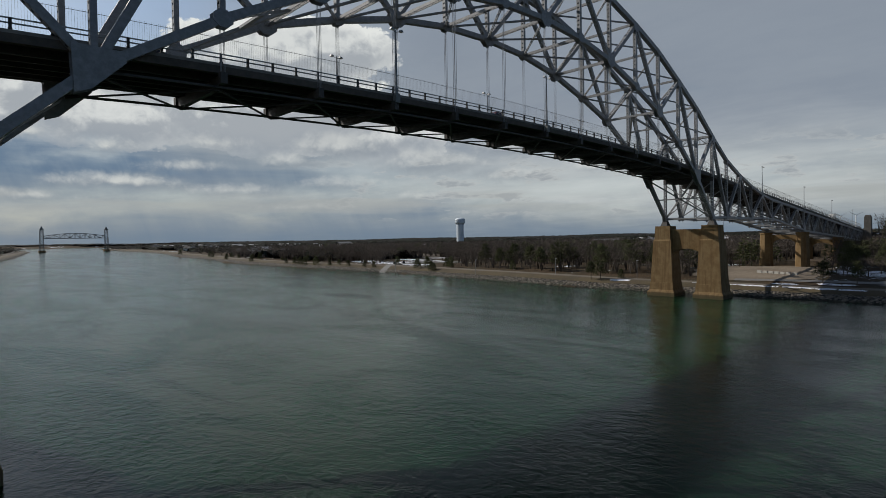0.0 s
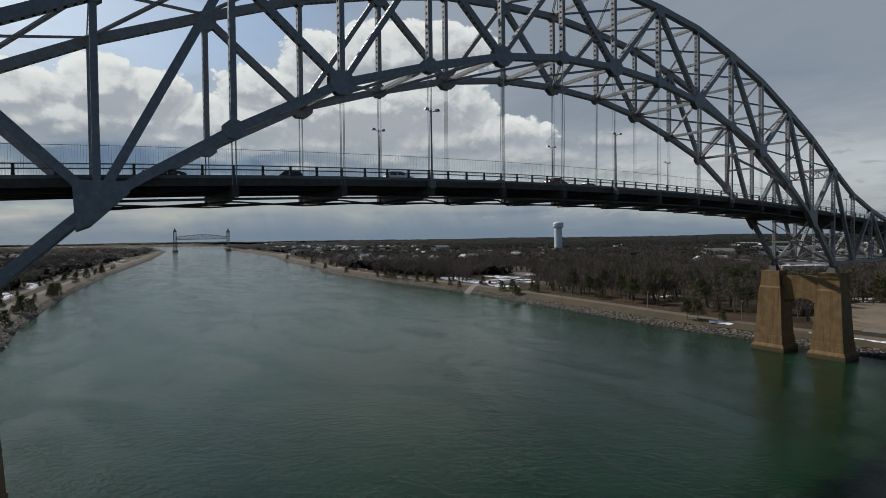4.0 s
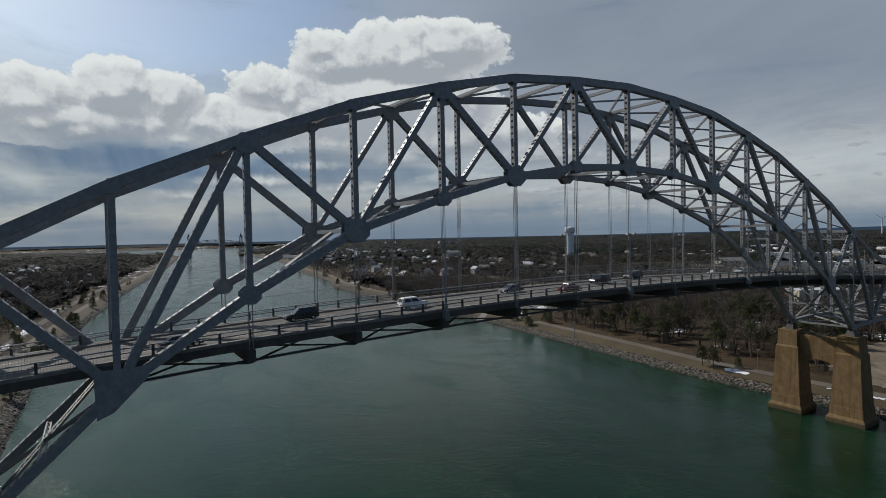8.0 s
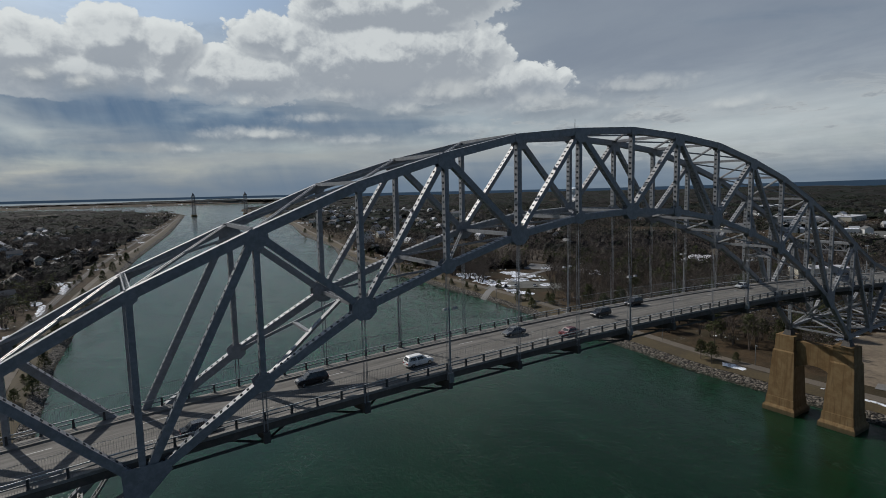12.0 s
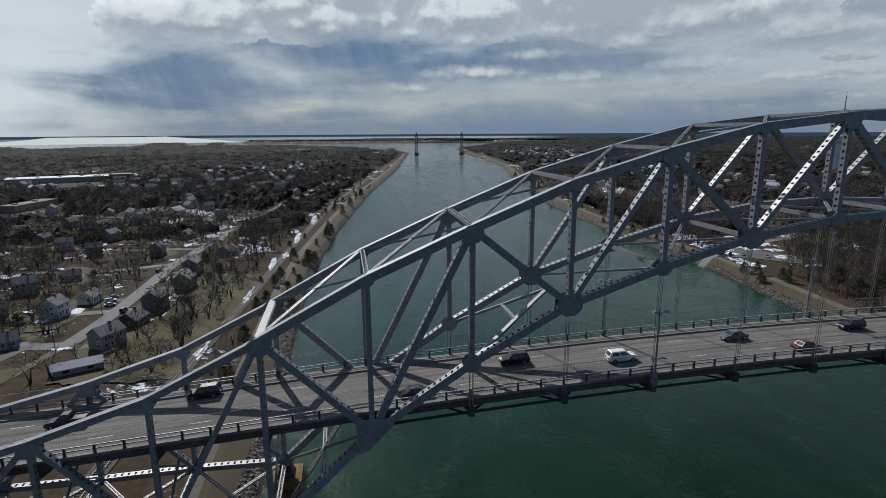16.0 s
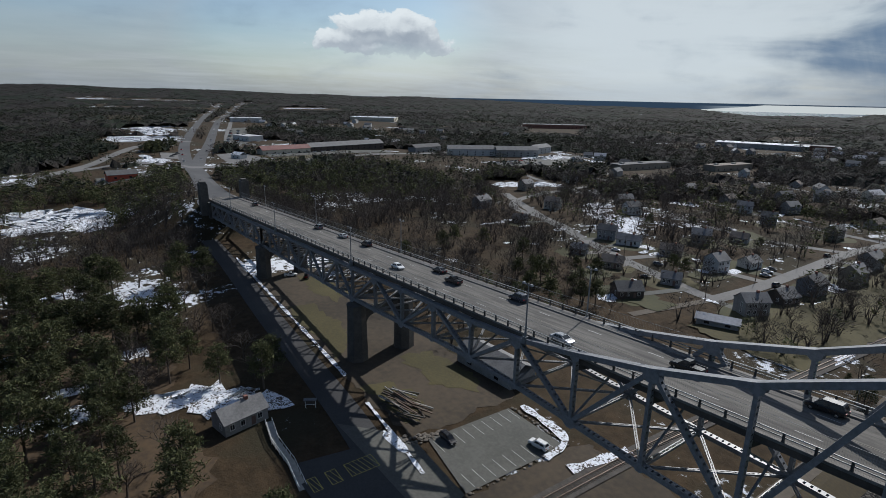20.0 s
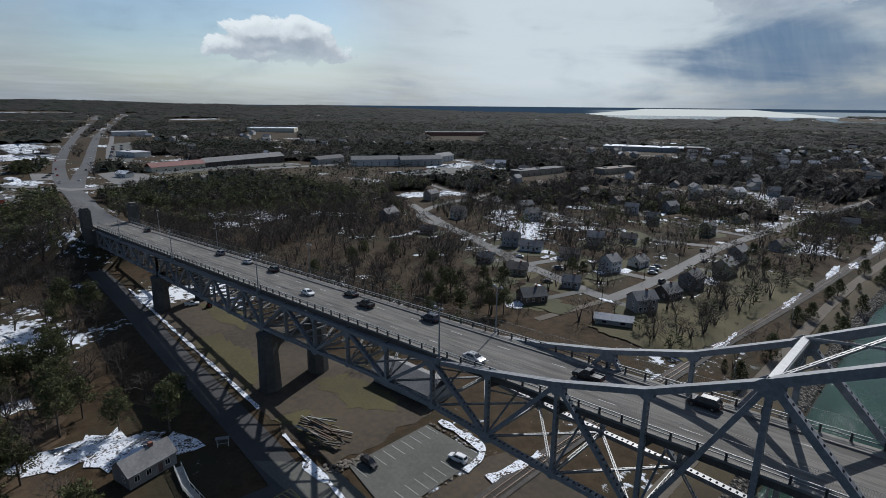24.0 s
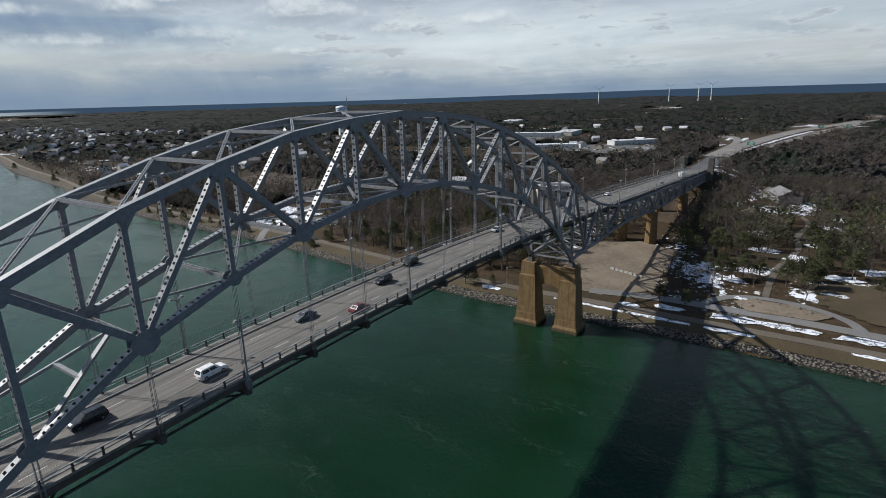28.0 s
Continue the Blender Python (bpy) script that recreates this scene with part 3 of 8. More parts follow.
def build_land():
    xs = axis(330, 5.0, 0.11, 4850)
    xs = sorted({-a for a in xs} | set(xs))
    ys = sorted({-a for a in axis(200, 6.0, 0.2, 4850)} | set(axis(520, 6.0, 0.09, 4850)))
    # draw the grid lines on to the water's edge near the canal
    f = Form()
    idx = {}
    for j, y in enumerate(ys):
        for i, x in enumerate(xs):
            if math.hypot(x, y) < 5000:
                idx[i, j] = len(f.v)
                f.v.append((x, y, land(x, y)))
    for j in range(len(ys) - 1):
        for i in range(len(xs) - 1):
            q = [idx.get(k) for k in ((i, j), (i + 1, j), (i + 1, j + 1), (i, j + 1))]
            if None not in q:
                f.f.append(tuple(q))
    setting("ground", f, GROUND, "winter ground of brown earth, dry grass and old snow", "ground", smooth=True)


def build_water():
    f = Form()
    n = 64
    f.v = [(4990 * math.cos(2 * math.pi * i / n), 4990 * math.sin(2 * math.pi * i / n), 0.0) for i in range(n)]
    f.f = [tuple(range(n))]
    setting("water", f, WATER, "green tidal canal water with small ripples", "water")


build_land()
build_water()

# ---- the bridge ----
HALF, PAN, TW = 93.9, 187.8 / 14, 7.75       # half the main span, panel, half the distance between the trusses
ZU = [52.8, 60.0, 65.8, 71.2, 75.1, 78.2, 79.6, 80.3]
ZL = [26.4, 39.1, 47.7, 55.0, 59.4, 63.1, 65.2, 65.8]
SIDE_U = [46.3, 42.1, 38.9, 36.3] + [deck_z(HALF + PAN * k) - 1.7 for k in range(5, 10)]
SIDE_L = [26.8, 26.6, 26.8, 27.1, 26.9, 25.9, 24.6, 23.4, 22.4]


def node_u(j):
    if 0 <= j <= 14:
        return -HALF + PAN * j, ZU[min(j, 14 - j)]
    k = -j if j < 0 else j - 14
    return (-HALF + PAN * j), SIDE_U[k - 1]


def node_l(j):
    if 0 <= j <= 14:
        return -HALF + PAN * j, ZL[min(j, 14 - j)]
    k = -j if j < 0 else j - 14
    return (-HALF + PAN * j), SIDE_L[k - 1]


def member(a, b, depth, width, y, cover="", pitch=0.92):
    """A riveted member in the truss plane y: two side plates with flanges, laced together; cover 'top' closes its upper side."""
    f = Form()
    a, b = Vector((a[0], y, a[1])), Vector((b[0], y, b[1]))
    d = (b - a).normalized()
    n = Vector((-d.z, 0, d.x))
    if n.z < 0 or (abs(n.z) < 1e-3 and n.x < 0):
        n = -n
    Y = Vector((0, 1, 0))
    for s in (-1, 1):
        off = Y * (s * width / 2)
        f.bar(a + off, b + off, 0.05, depth)
        for e in (-1, 1):
            o2 = Y * (s * (width / 2 - 0.09)) + n * (e * (depth / 2))
            f.bar(a + o2, b + o2, 0.20, 0.035)
    length = (b - a).length
    for e in (-1, 1):
        if cover == "top" and e == 1:
            o2 = n * (depth / 2 + 0.03)
            f.bar(a + o2, b + o2, width + 0.12, 0.05)
            continue
        # a cover plate pierced by a row of hand holes
        count = max(4, int(length / pitch))
        for i in range(count):
            p = a + d * (length * (i + 0.17) / count) + n * (e * depth / 2)
            q = a + d * (length * (i + 0.83) / count) + n * (e * depth / 2)
            f.bar(p, q, width - 0.30, 0.03)
    return f


def gusset(p, y, size, width, parent, tall=1.0, drop=0.0):
    p = (p[0], p[1] - drop)
    for s in (-1, 1):
        f = Form()
        y0, y1 = sorted((y + s * (width / 2 + 0.028), y + s * (width / 2 + 0.085)))
        c = 0.42
        ring = [(-1, -c), (-c, -1), (c, -1), (1, -c), (1, c), (c, 1), (-c, 1), (-1, c)]
        f.hexa([(p[0] + u * size, y0, p[1] + v * size * tall) for u, v in ring], [(p[0] + u * size, y1, p[1] + v * size * tall) for u, v in ring])
        part("gusset_plate", f, STEEL, parent)


def strut(parent, a, b, w, h, name="lateral_strut", laced=True):
    """A light strut between the trusses: two thin flanges with lacing between."""
    f = Form()
    a, b = Vector(a), Vector(b)
    d = (b - a).normalized()
    up = Vector((0, 0, 1)) - d * d.z
    up.normalize()
    side = d.cross(up).normalized()
    if not laced:
        f.bar(a, b, w, h, side=tuple(side))
    else:
        for e in (-1, 1):
            o = side * (e * w / 2)
            f.bar(a + o, b + o, 0.12, h, side=tuple(side))
        n = max(3, int((b - a).length / 0.8))
        for i in range(n):
            s = 1 if i % 2 else -1
            p = a + (b - a) * (i / n) + side * (s * w / 2) + up * (h / 2)
            q = a + (b - a) * ((i + 1) / n) - side * (s * w / 2) + up * (h / 2)
            f.bar(p, q, 0.09, 0.03, side=tuple(d))
    part(name, f, STEEL, parent)


def build_truss_spans():
    br = empty("arch_bridge", "tall grey-blue riveted steel through-arch truss bridge over the canal", "bridge")
    W = 1.0
    for y in (-TW, TW):
        for j in range(-9, 23):
            u0, u1, l0, l1 = node_u(j), node_u(j + 1), node_l(j), node_l(j + 1)
            main = 0 <= j <= 13
            part("upper_chord", member(u0, u1, 1.08 if main else 0.8, W, y, "top"), STEEL, br)
            part("lower_chord", member(l0, l1, 1.02 if main else 0.75, W, y), STEEL, br)
            a, b = (l0, u1) if j % 2 else (u0, l1)      # odd nodes: diagonals meet the lower chord
            inward = main and ((j < 7) == (j % 2 == 0))
            part("diagonal", member(a, b, (0.9 if inward or j in (1, 12) else 0.7) if main else 0.65, W - 0.1, y), STEEL, br)
        for j in range(-9, 24):
            u, l = node_u(j), node_l(j)
            part("vertical", member(l, u, 0.66 if 0 <= j <= 14 else 0.52, W - 0.16, y), STEEL, br)
            k = min(j, 14 - j)
            big = j % 2 == 1
            if 0 <= k:
                gusset(u, y, (1.45 if not big else 0.85), W, br, 0.8, 0.62 if not big else 0.25)
                gusset(l, y, (1.75 if big and k > 1 else 1.2), W, br, 0.88)
            else:
                gusset(u, y, 0.9 if big else 1.3, W, br, 0.8, 0.4 if big else 0.68)
                gusset(l, y, 1.25 if big else 0.85, W, br, 0.8)
        for j in (1, 13):
            x, z = node_l(j)
            for s in (-1, 1):
                f = Form()
                y0, y1 = sorted((y + s * 0.59, y + s * 0.66))
                m = 1 if j == 1 else -1
                ring = [(-1.9, -2.9), (-0.4, -2.3), (2.9, 1.0), (2.6, 2.1), (-2.1, 2.1)]
                pts = [(x + m * p, q + z) for p, q in ring]
                f.hexa([(p, y0, q) for p, q in pts], [(p, y1, q) for p, q in pts])
                part("gusset_plate", f, STEEL, br, "large plate where leg and tie meet")
    # bracing between the trusses
    for j in range(0, 15):
        (xu, zu) = node_u(j)
        if 0 < j < 14:
            strut(br, (xu, -TW, zu + 0.4), (xu, TW, zu + 0.4), 0.55, 0.5)
        if j < 14:
            x1, z1 = node_u(j + 1)
            for s in (-1, 1):
                strut(br, (xu, -s * TW, zu + 0.45), (x1, s * TW, z1 + 0.45), 0.34, 0.28, "lateral_brace")
    for j in range(3, 12):
        xl, zl = node_l(j)
        strut(br, (xl, -TW, zl), (xl, TW, zl), 0.6, 0.55)
        if 3 <= j < 11:
            x1, z1 = node_l(j + 1)
            for s in (-1, 1):
                strut(br, (xl, -s * TW, zl), (x1, s * TW, z1), 0.34, 0.3, "lateral_brace")
    for j, m in ((2, 1), (12, -1)):
        (x0, z0), (x1, z1) = node_l(j), node_l(j + m)
        q = 0.55
        a = Vector((x0 + (x1 - x0) * q, -3.4, z0 + (z1 - z0) * q))
        b = Vector((a.x, 3.4, a.z))
        mid = (x1, 0, z1)
        for p, r in ((a, (x0, -TW, z0)), (a, b), (b, (x0, TW, z0)), (a, mid), (b, mid)):
            strut(br, p, r, 0.55, 0.4, "portal_brace", False)
    for j in list(range(-9, 1)) + list(range(14, 24)):
        x0, z0 = node_l(j)
        strut(br, (x0, -TW, z0), (x0, TW, z0), 0.5, 0.45)
        if j not in (0, 23):
            x1, z1 = node_l(j + 1)
            for s in (-1, 1):
                strut(br, (x0, -s * TW, z0), (x1, s * TW, z1), 0.36, 0.3, "lateral_brace")
        xu, zu = node_u(j)
        ztop = min(zu, deck_z(x0) - 2.6)
        for s in (-1, 1):
            strut(br, (x0, -s * TW, z0 + 0.4), (x0, s * TW, ztop), 0.3, 0.26, "sway_brace", False)
    for j, m in ((0, 1), (14, -1)):
        (x0, z0), (x1, z1) = node_l(j), node_l(j + m)
        for s in (-1, 1):
            strut(br, (x0, -s * TW, z0), (x1, s * TW, z1), 0.4, 0.34, "lateral_brace")
        strut(br, ((x0 + x1) / 2, -TW, (z0 + z1) / 2), ((x0 + x1) / 2, TW, (z0 + z1) / 2), 0.45, 0.4)
    # portal trusses over the roadway at the ends of the arch
    for j in (0, 14):
        x, z = node_u(j)
        f = Form()
        f.box(x - 0.45, -TW, z + 0.43, x + 0.45, TW, z + 0.60)
        for s in (-1, 1):
            f.box(x + s * 0.5 - 0.06, -TW, z - 0.1, x + s * 0.5 + 0.06, TW, z + 0.42)
            f.box(x + s * 0.35 - 0.07, -TW, z - 2.1, x + s * 0.35 + 0.07, TW, z - 1.8)
            n = 8
            for i in range(n):
                y0, y1 = -TW + 2 * TW * i / n, -TW + 2 * TW * (i + 1) / n
                f.bar((x + s * 0.4, y0, z - 1.9 if i % 2 else z), (x + s * 0.4, y1, z if i % 2 else z - 1.9), 0.09, 0.16, side=(1, 0, 0))
                f.bar((x + s * 0.4, y0, z - 1.9), (x + s * 0.4, y0, z), 0.09, 0.14, side=(1, 0, 0))
        part("portal_truss", f, STEEL, br, "laced portal truss over the roadway")
    f = Form().rod((0, 6.2, 80.6), (0, 6.2, 83.2), 0.10, 0.07).rod((0, 6.2, 83.2), (0, 6.2, 84.0), 0.05, 0.03)
    f.box(-0.25, 6.0, 80.4, 0.25, 6.4, 81.1)
    part("antenna_mast", f, STEEL, br, "slim mast on the crown of the arch")
    # hangers
    for y in (-TW, TW):
        for j in range(2, 13):
            x, z = node_l(j)
            for dx in (-0.22, 0.22):
                for dy in (-0.16, 0.16):
                    part("hanger_rope", Form().rod((x + dx, y + dy, deck_z(x) - 1.6), (x + dx, y + dy, z - 0.6), 0.035, n=5), STEEL, br)
    # bearings
    for x in (-HALF, HALF):
        for y in (-TW, TW):
            f = Form()
            f.hexa([(x - 1.5, y - 1.2, 24.0), (x + 1.5, y - 1.2, 24.0), (x + 1.5, y + 1.2, 24.0), (x - 1.5, y + 1.2, 24.0)],
                   [(x - 0.7, y - 0.7, 25.8), (x + 0.7, y - 0.7, 25.8), (x + 0.7, y + 0.7, 25.8), (x - 0.7, y + 0.7, 25.8)])
            part("bearing", f, DARKSTEEL, br)
    return br


def build_approach_spans():
    for side in (-1, 1):
        ap = empty("approach_span", "grey steel deck truss spans climbing to the arch", "bridge span", "approach spans")
        for x0, x1, d0, d1 in ((214.6, 296.9, 11.0, 9.2), (296.9, 379.0, 9.2, 8.0)):
            n = 8
            xs = [x0 + (x1 - x0) * i / n for i in range(n + 1)]
            zu = [deck_z(x) - 1.7 for x in xs]
            zl = [deck_z(x) - d0 + (d0 - d1) * i / n - 0.2 for i, x in enumerate(xs)]
            for y in (-TW, TW):
                for i in range(n):
                    a0, a1, b0, b1 = (side * xs[i], zu[i]), (side * xs[i + 1], zu[i + 1]), (side * xs[i], zl[i]), (side * xs[i + 1], zl[i + 1])
                    part("upper_chord", member(a0, a1, 0.8, 0.8, y, "top", 1.2), STEEL, ap)
                    part("lower_chord", member(b0, b1, 0.75, 0.8, y, "top", 1.2), STEEL, ap)
                    p, q = (a0, b1) if i % 2 else (b0, a1)
                    part("diagonal", member(p, q, 0.65, 0.7, y, "", 1.1), STEEL, ap)
                for i in range(n + 1):
                    part("vertical", member((side * xs[i], zl[i]), (side * xs[i], zu[i]), 0.5, 0.65, y, "", 1.1), STEEL, ap)
                    gusset((side * xs[i], zl[i]), y, 0.8, 0.8, ap, 0.8)
            for i in range(n + 1):
                strut(ap, (side * xs[i], -TW, zl[i]), (side * xs[i], TW, zl[i]), 0.4, 0.4)
                for s in (-1, 1):
                    strut(ap, (side * xs[i], -s * TW, zl[i]), (side * xs[i], s * TW, zu[i] - 1), 0.26, 0.24, "sway_brace", False)
                    if i < n:
                        strut(ap, (side * xs[i], -s * TW, zl[i]), (side * xs[i + 1], s * TW, zl[i + 1]), 0.3, 0.26, "lateral_brace")


def ribbon(pts, half, top, bottom=None, y=0.0):
    """A strip along x: pts are x values, top(x) its height."""
    f = Form()
    n = len(pts)
    for p in pts:
        f.v.extend([(p, y - half, bottom(p)), (p, y + half, bottom(p)), (p, y + half, top(p)), (p, y - half, top(p))])
    for i in range(n - 1):
        k = 4 * i
        f.f.extend([(k + 1, k, k + 4, k + 5), (k + 3, k + 2, k + 6, k + 7), (k, k + 3, k + 7, k + 4), (k + 2, k + 1, k + 5, k + 6)])
    k = 4 * (n - 1)
    f.f.extend([(0, 1, 2, 3), (k + 3, k + 2, k + 1, k)])
    return f


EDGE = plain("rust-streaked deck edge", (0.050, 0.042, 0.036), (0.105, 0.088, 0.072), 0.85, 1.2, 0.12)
KERB = plain("weathered kerb concrete", (0.13, 0.122, 0.11), (0.23, 0.217, 0.197), 0.9, 1.2, 0.2)
FADED = plain("faded road paint", (0.13, 0.122, 0.10), (0.21, 0.197, 0.165), 0.8, 2.0, 0.3)
PALERAIL = plain("pale galvanised rail", (0.24, 0.25, 0.25), (0.36, 0.37, 0.37), 0.5, 2.0, 0.3)


def build_deck():
    xs = [-392 + 784 * i / 112 for i in range(113)]
    setting("deck_slab", ribbon(xs, 6.84, deck_z, lambda x: deck_z(x) - 0.45), DECK, "worn grey four-lane bridge roadway", "road")
    for y, half in ((-7.12, 0.3), (6.5, 0.95)):
        setting("kerb_walk", ribbon(xs, half, lambda x: deck_z(x) + 0.24, lambda x: deck_z(x) - 0.12, y=y), KERB, "raised weathered concrete kerb walk", "kerb")
    # lane paint
    f = Form()
    for y, gap in ((-3.1, 1), (3.1, 1)):
        x = -385.0
        while x < 385:
            z0, z1 = deck_z(x) + 0.006, deck_z(x + 3) + 0.006
            f.add([(x, y - 0.07, z0), (x + 3, y - 0.07, z1), (x + 3, y + 0.07, z1), (x, y + 0.07, z0)], [(0, 1, 2, 3)])
            x += 12.2
    setting("lane_marking", f, PAINT, "worn white lane lines", "road marking")
    f = Form()
    for y in (-0.3, 0.0):
        for a, b in zip(xs, xs[1:]):
            f.add([(a, y - 0.05, deck_z(a) + 0.006), (b, y - 0.05, deck_z(b) + 0.006), (b, y + 0.05, deck_z(b) + 0.006), (a, y + 0.05, deck_z(a) + 0.006)], [(0, 1, 2, 3)])
    setting("centre_marking", f, FADED, "faded centre lines of the roadway", "road marking")
    # floor steel under the roadway
    fl = empty("floor_system", "dark steel floor beams and stringers under the roadway", "bridge floor")
    for i, y in enumerate((-7.32, -4.6, -2.3, 0.0, 2.3, 4.6, 7.32)):
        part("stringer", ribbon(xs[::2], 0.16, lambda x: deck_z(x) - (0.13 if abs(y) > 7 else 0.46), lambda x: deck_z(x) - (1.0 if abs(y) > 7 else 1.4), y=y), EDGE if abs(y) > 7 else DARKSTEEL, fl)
    for j in range(-9, 24):
        x = -HALF + PAN * j
        z = deck_z(x)
        f = Form()
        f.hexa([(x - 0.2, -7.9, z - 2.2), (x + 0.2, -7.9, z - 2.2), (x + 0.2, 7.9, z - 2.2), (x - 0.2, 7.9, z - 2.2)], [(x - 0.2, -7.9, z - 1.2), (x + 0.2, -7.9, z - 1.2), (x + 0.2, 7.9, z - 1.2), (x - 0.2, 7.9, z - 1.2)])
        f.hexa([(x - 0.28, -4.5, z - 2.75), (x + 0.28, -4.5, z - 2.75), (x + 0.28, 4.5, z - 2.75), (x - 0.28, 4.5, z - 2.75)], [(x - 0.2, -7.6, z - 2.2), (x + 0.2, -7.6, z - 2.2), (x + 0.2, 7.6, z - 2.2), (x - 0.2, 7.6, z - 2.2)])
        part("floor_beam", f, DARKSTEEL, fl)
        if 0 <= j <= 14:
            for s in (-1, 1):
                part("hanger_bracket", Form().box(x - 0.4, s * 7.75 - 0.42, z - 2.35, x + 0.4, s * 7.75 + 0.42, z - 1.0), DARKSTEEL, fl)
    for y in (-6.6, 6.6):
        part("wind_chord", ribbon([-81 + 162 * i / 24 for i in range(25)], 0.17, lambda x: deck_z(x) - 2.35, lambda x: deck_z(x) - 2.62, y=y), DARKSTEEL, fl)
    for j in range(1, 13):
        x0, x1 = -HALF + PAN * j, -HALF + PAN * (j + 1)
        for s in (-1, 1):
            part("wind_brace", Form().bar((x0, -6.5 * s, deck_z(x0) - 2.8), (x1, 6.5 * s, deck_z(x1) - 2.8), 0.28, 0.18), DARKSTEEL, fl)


def build_railings():
    post = Form()
    post.box(-0.13, -0.11, -0.35, 0.13, 0.11, 1.08).box(-0.17, -0.15, 0.0, 0.17, 0.15, 0.12)
    pm = post.mesh("post", DARKSTEEL)
    for s in (-1, 1):
        r = empty("bridge_railing", "weathered steel bridge railing with square posts and two rails", "railing", "bridge railings")
        step = PAN / 4
        n = int(380 / step)
        rest = Form()
        for i in range(-n, n + 1):
            x = i * step
            z = deck_z(x) + 0.28
            if -235 < x < 180:
                ob = part("post", pm, None, r)
                ob.location = (x, s * 7.3, z)
            else:
                rest.box(x - 0.13, s * 7.3 - 0.11, z - 0.35, x + 0.13, s * 7.3 + 0.11, z + 1.08)
        tagged(part("far_post", rest, DARKSTEEL, r), kind="stuff")
        xs = [i * step for i in range(-n, n + 1)]
        for h in (0.50, 0.98):
            part("rail", ribbon(xs, 0.06, lambda x: deck_z(x) + 0.30 + h + 0.13, lambda x: deck_z(x) + 0.30 + h, y=s * 7.3), PALERAIL if h > 0.8 else RAIL, r)
        fence = empty("picket_fence", "tall thin steel picket fence along the bridge edge", "fence", "bridge fences")
        f = Form()
        x = -378.0
        while x < 378:
            z = deck_z(x) + 0.28
            w = 0.008
            y = s * 7.52
            f.add([(x - w, y - w, z), (x + w, y - w, z), (x, y + w, z), (x - w, y - w, z + 3.1), (x + w, y - w, z + 3.1), (x, y + w, z + 3.1)], [(0, 1, 4, 3), (1, 2, 5, 4), (2, 0, 3, 5)])
            x += 0.24 if -115 < x < -40 else 0.3
        tagged(part("picket", f, RAIL, fence), kind="stuff")
        part("top_wire", ribbon(xs, 0.02, lambda x: deck_z(x) + 3.20, lambda x: deck_z(x) + 3.16, y=s * 7.52), RAIL, fence)


def tapered(f, x, y, z0, z1, hx0, hy0, hx1, hy1):
    return f.hexa([(x - hx0, y - hy0, z0), (x + hx0, y - hy0, z0), (x + hx0, y + hy0, z0), (x - hx0, y + hy0, z0)],
                  [(x - hx1, y - hy1, z1), (x + hx1, y - hy1, z1), (x + hx1, y + hy1, z1), (x - hx1, y + hy1, z1)])


def arch_wall(f, x, y0, y1, z_spring, z_top, half, n=12):
    """A wall between two columns with a round arch cut out of its lower side."""
    c, r = (y0 + y1) / 2, (y1 - y0) / 2
    for i in range(n + 1):
        q = y0 + (y1 - y0) * i / n
        z = z_spring + math.sqrt(max(0.0, r * r - (q - c) ** 2)) * 0.62
        f.v.extend([(x - half, q, z), (x + half, q, z), (x + half, q, z_top), (x - half, q, z_top)])
    for i in range(n):
        k = 4 * i
        f.f.extend([(k, k + 1, k + 5, k + 4), (k + 2, k + 3, k + 7, k + 6), (k + 3, k, k + 4, k + 7), (k + 1, k + 2, k + 6, k + 5)])
    f.f.extend([(3, 2, 1, 0), (4 * n, 4 * n + 1, 4 * n + 2, 4 * n + 3)])
    return f


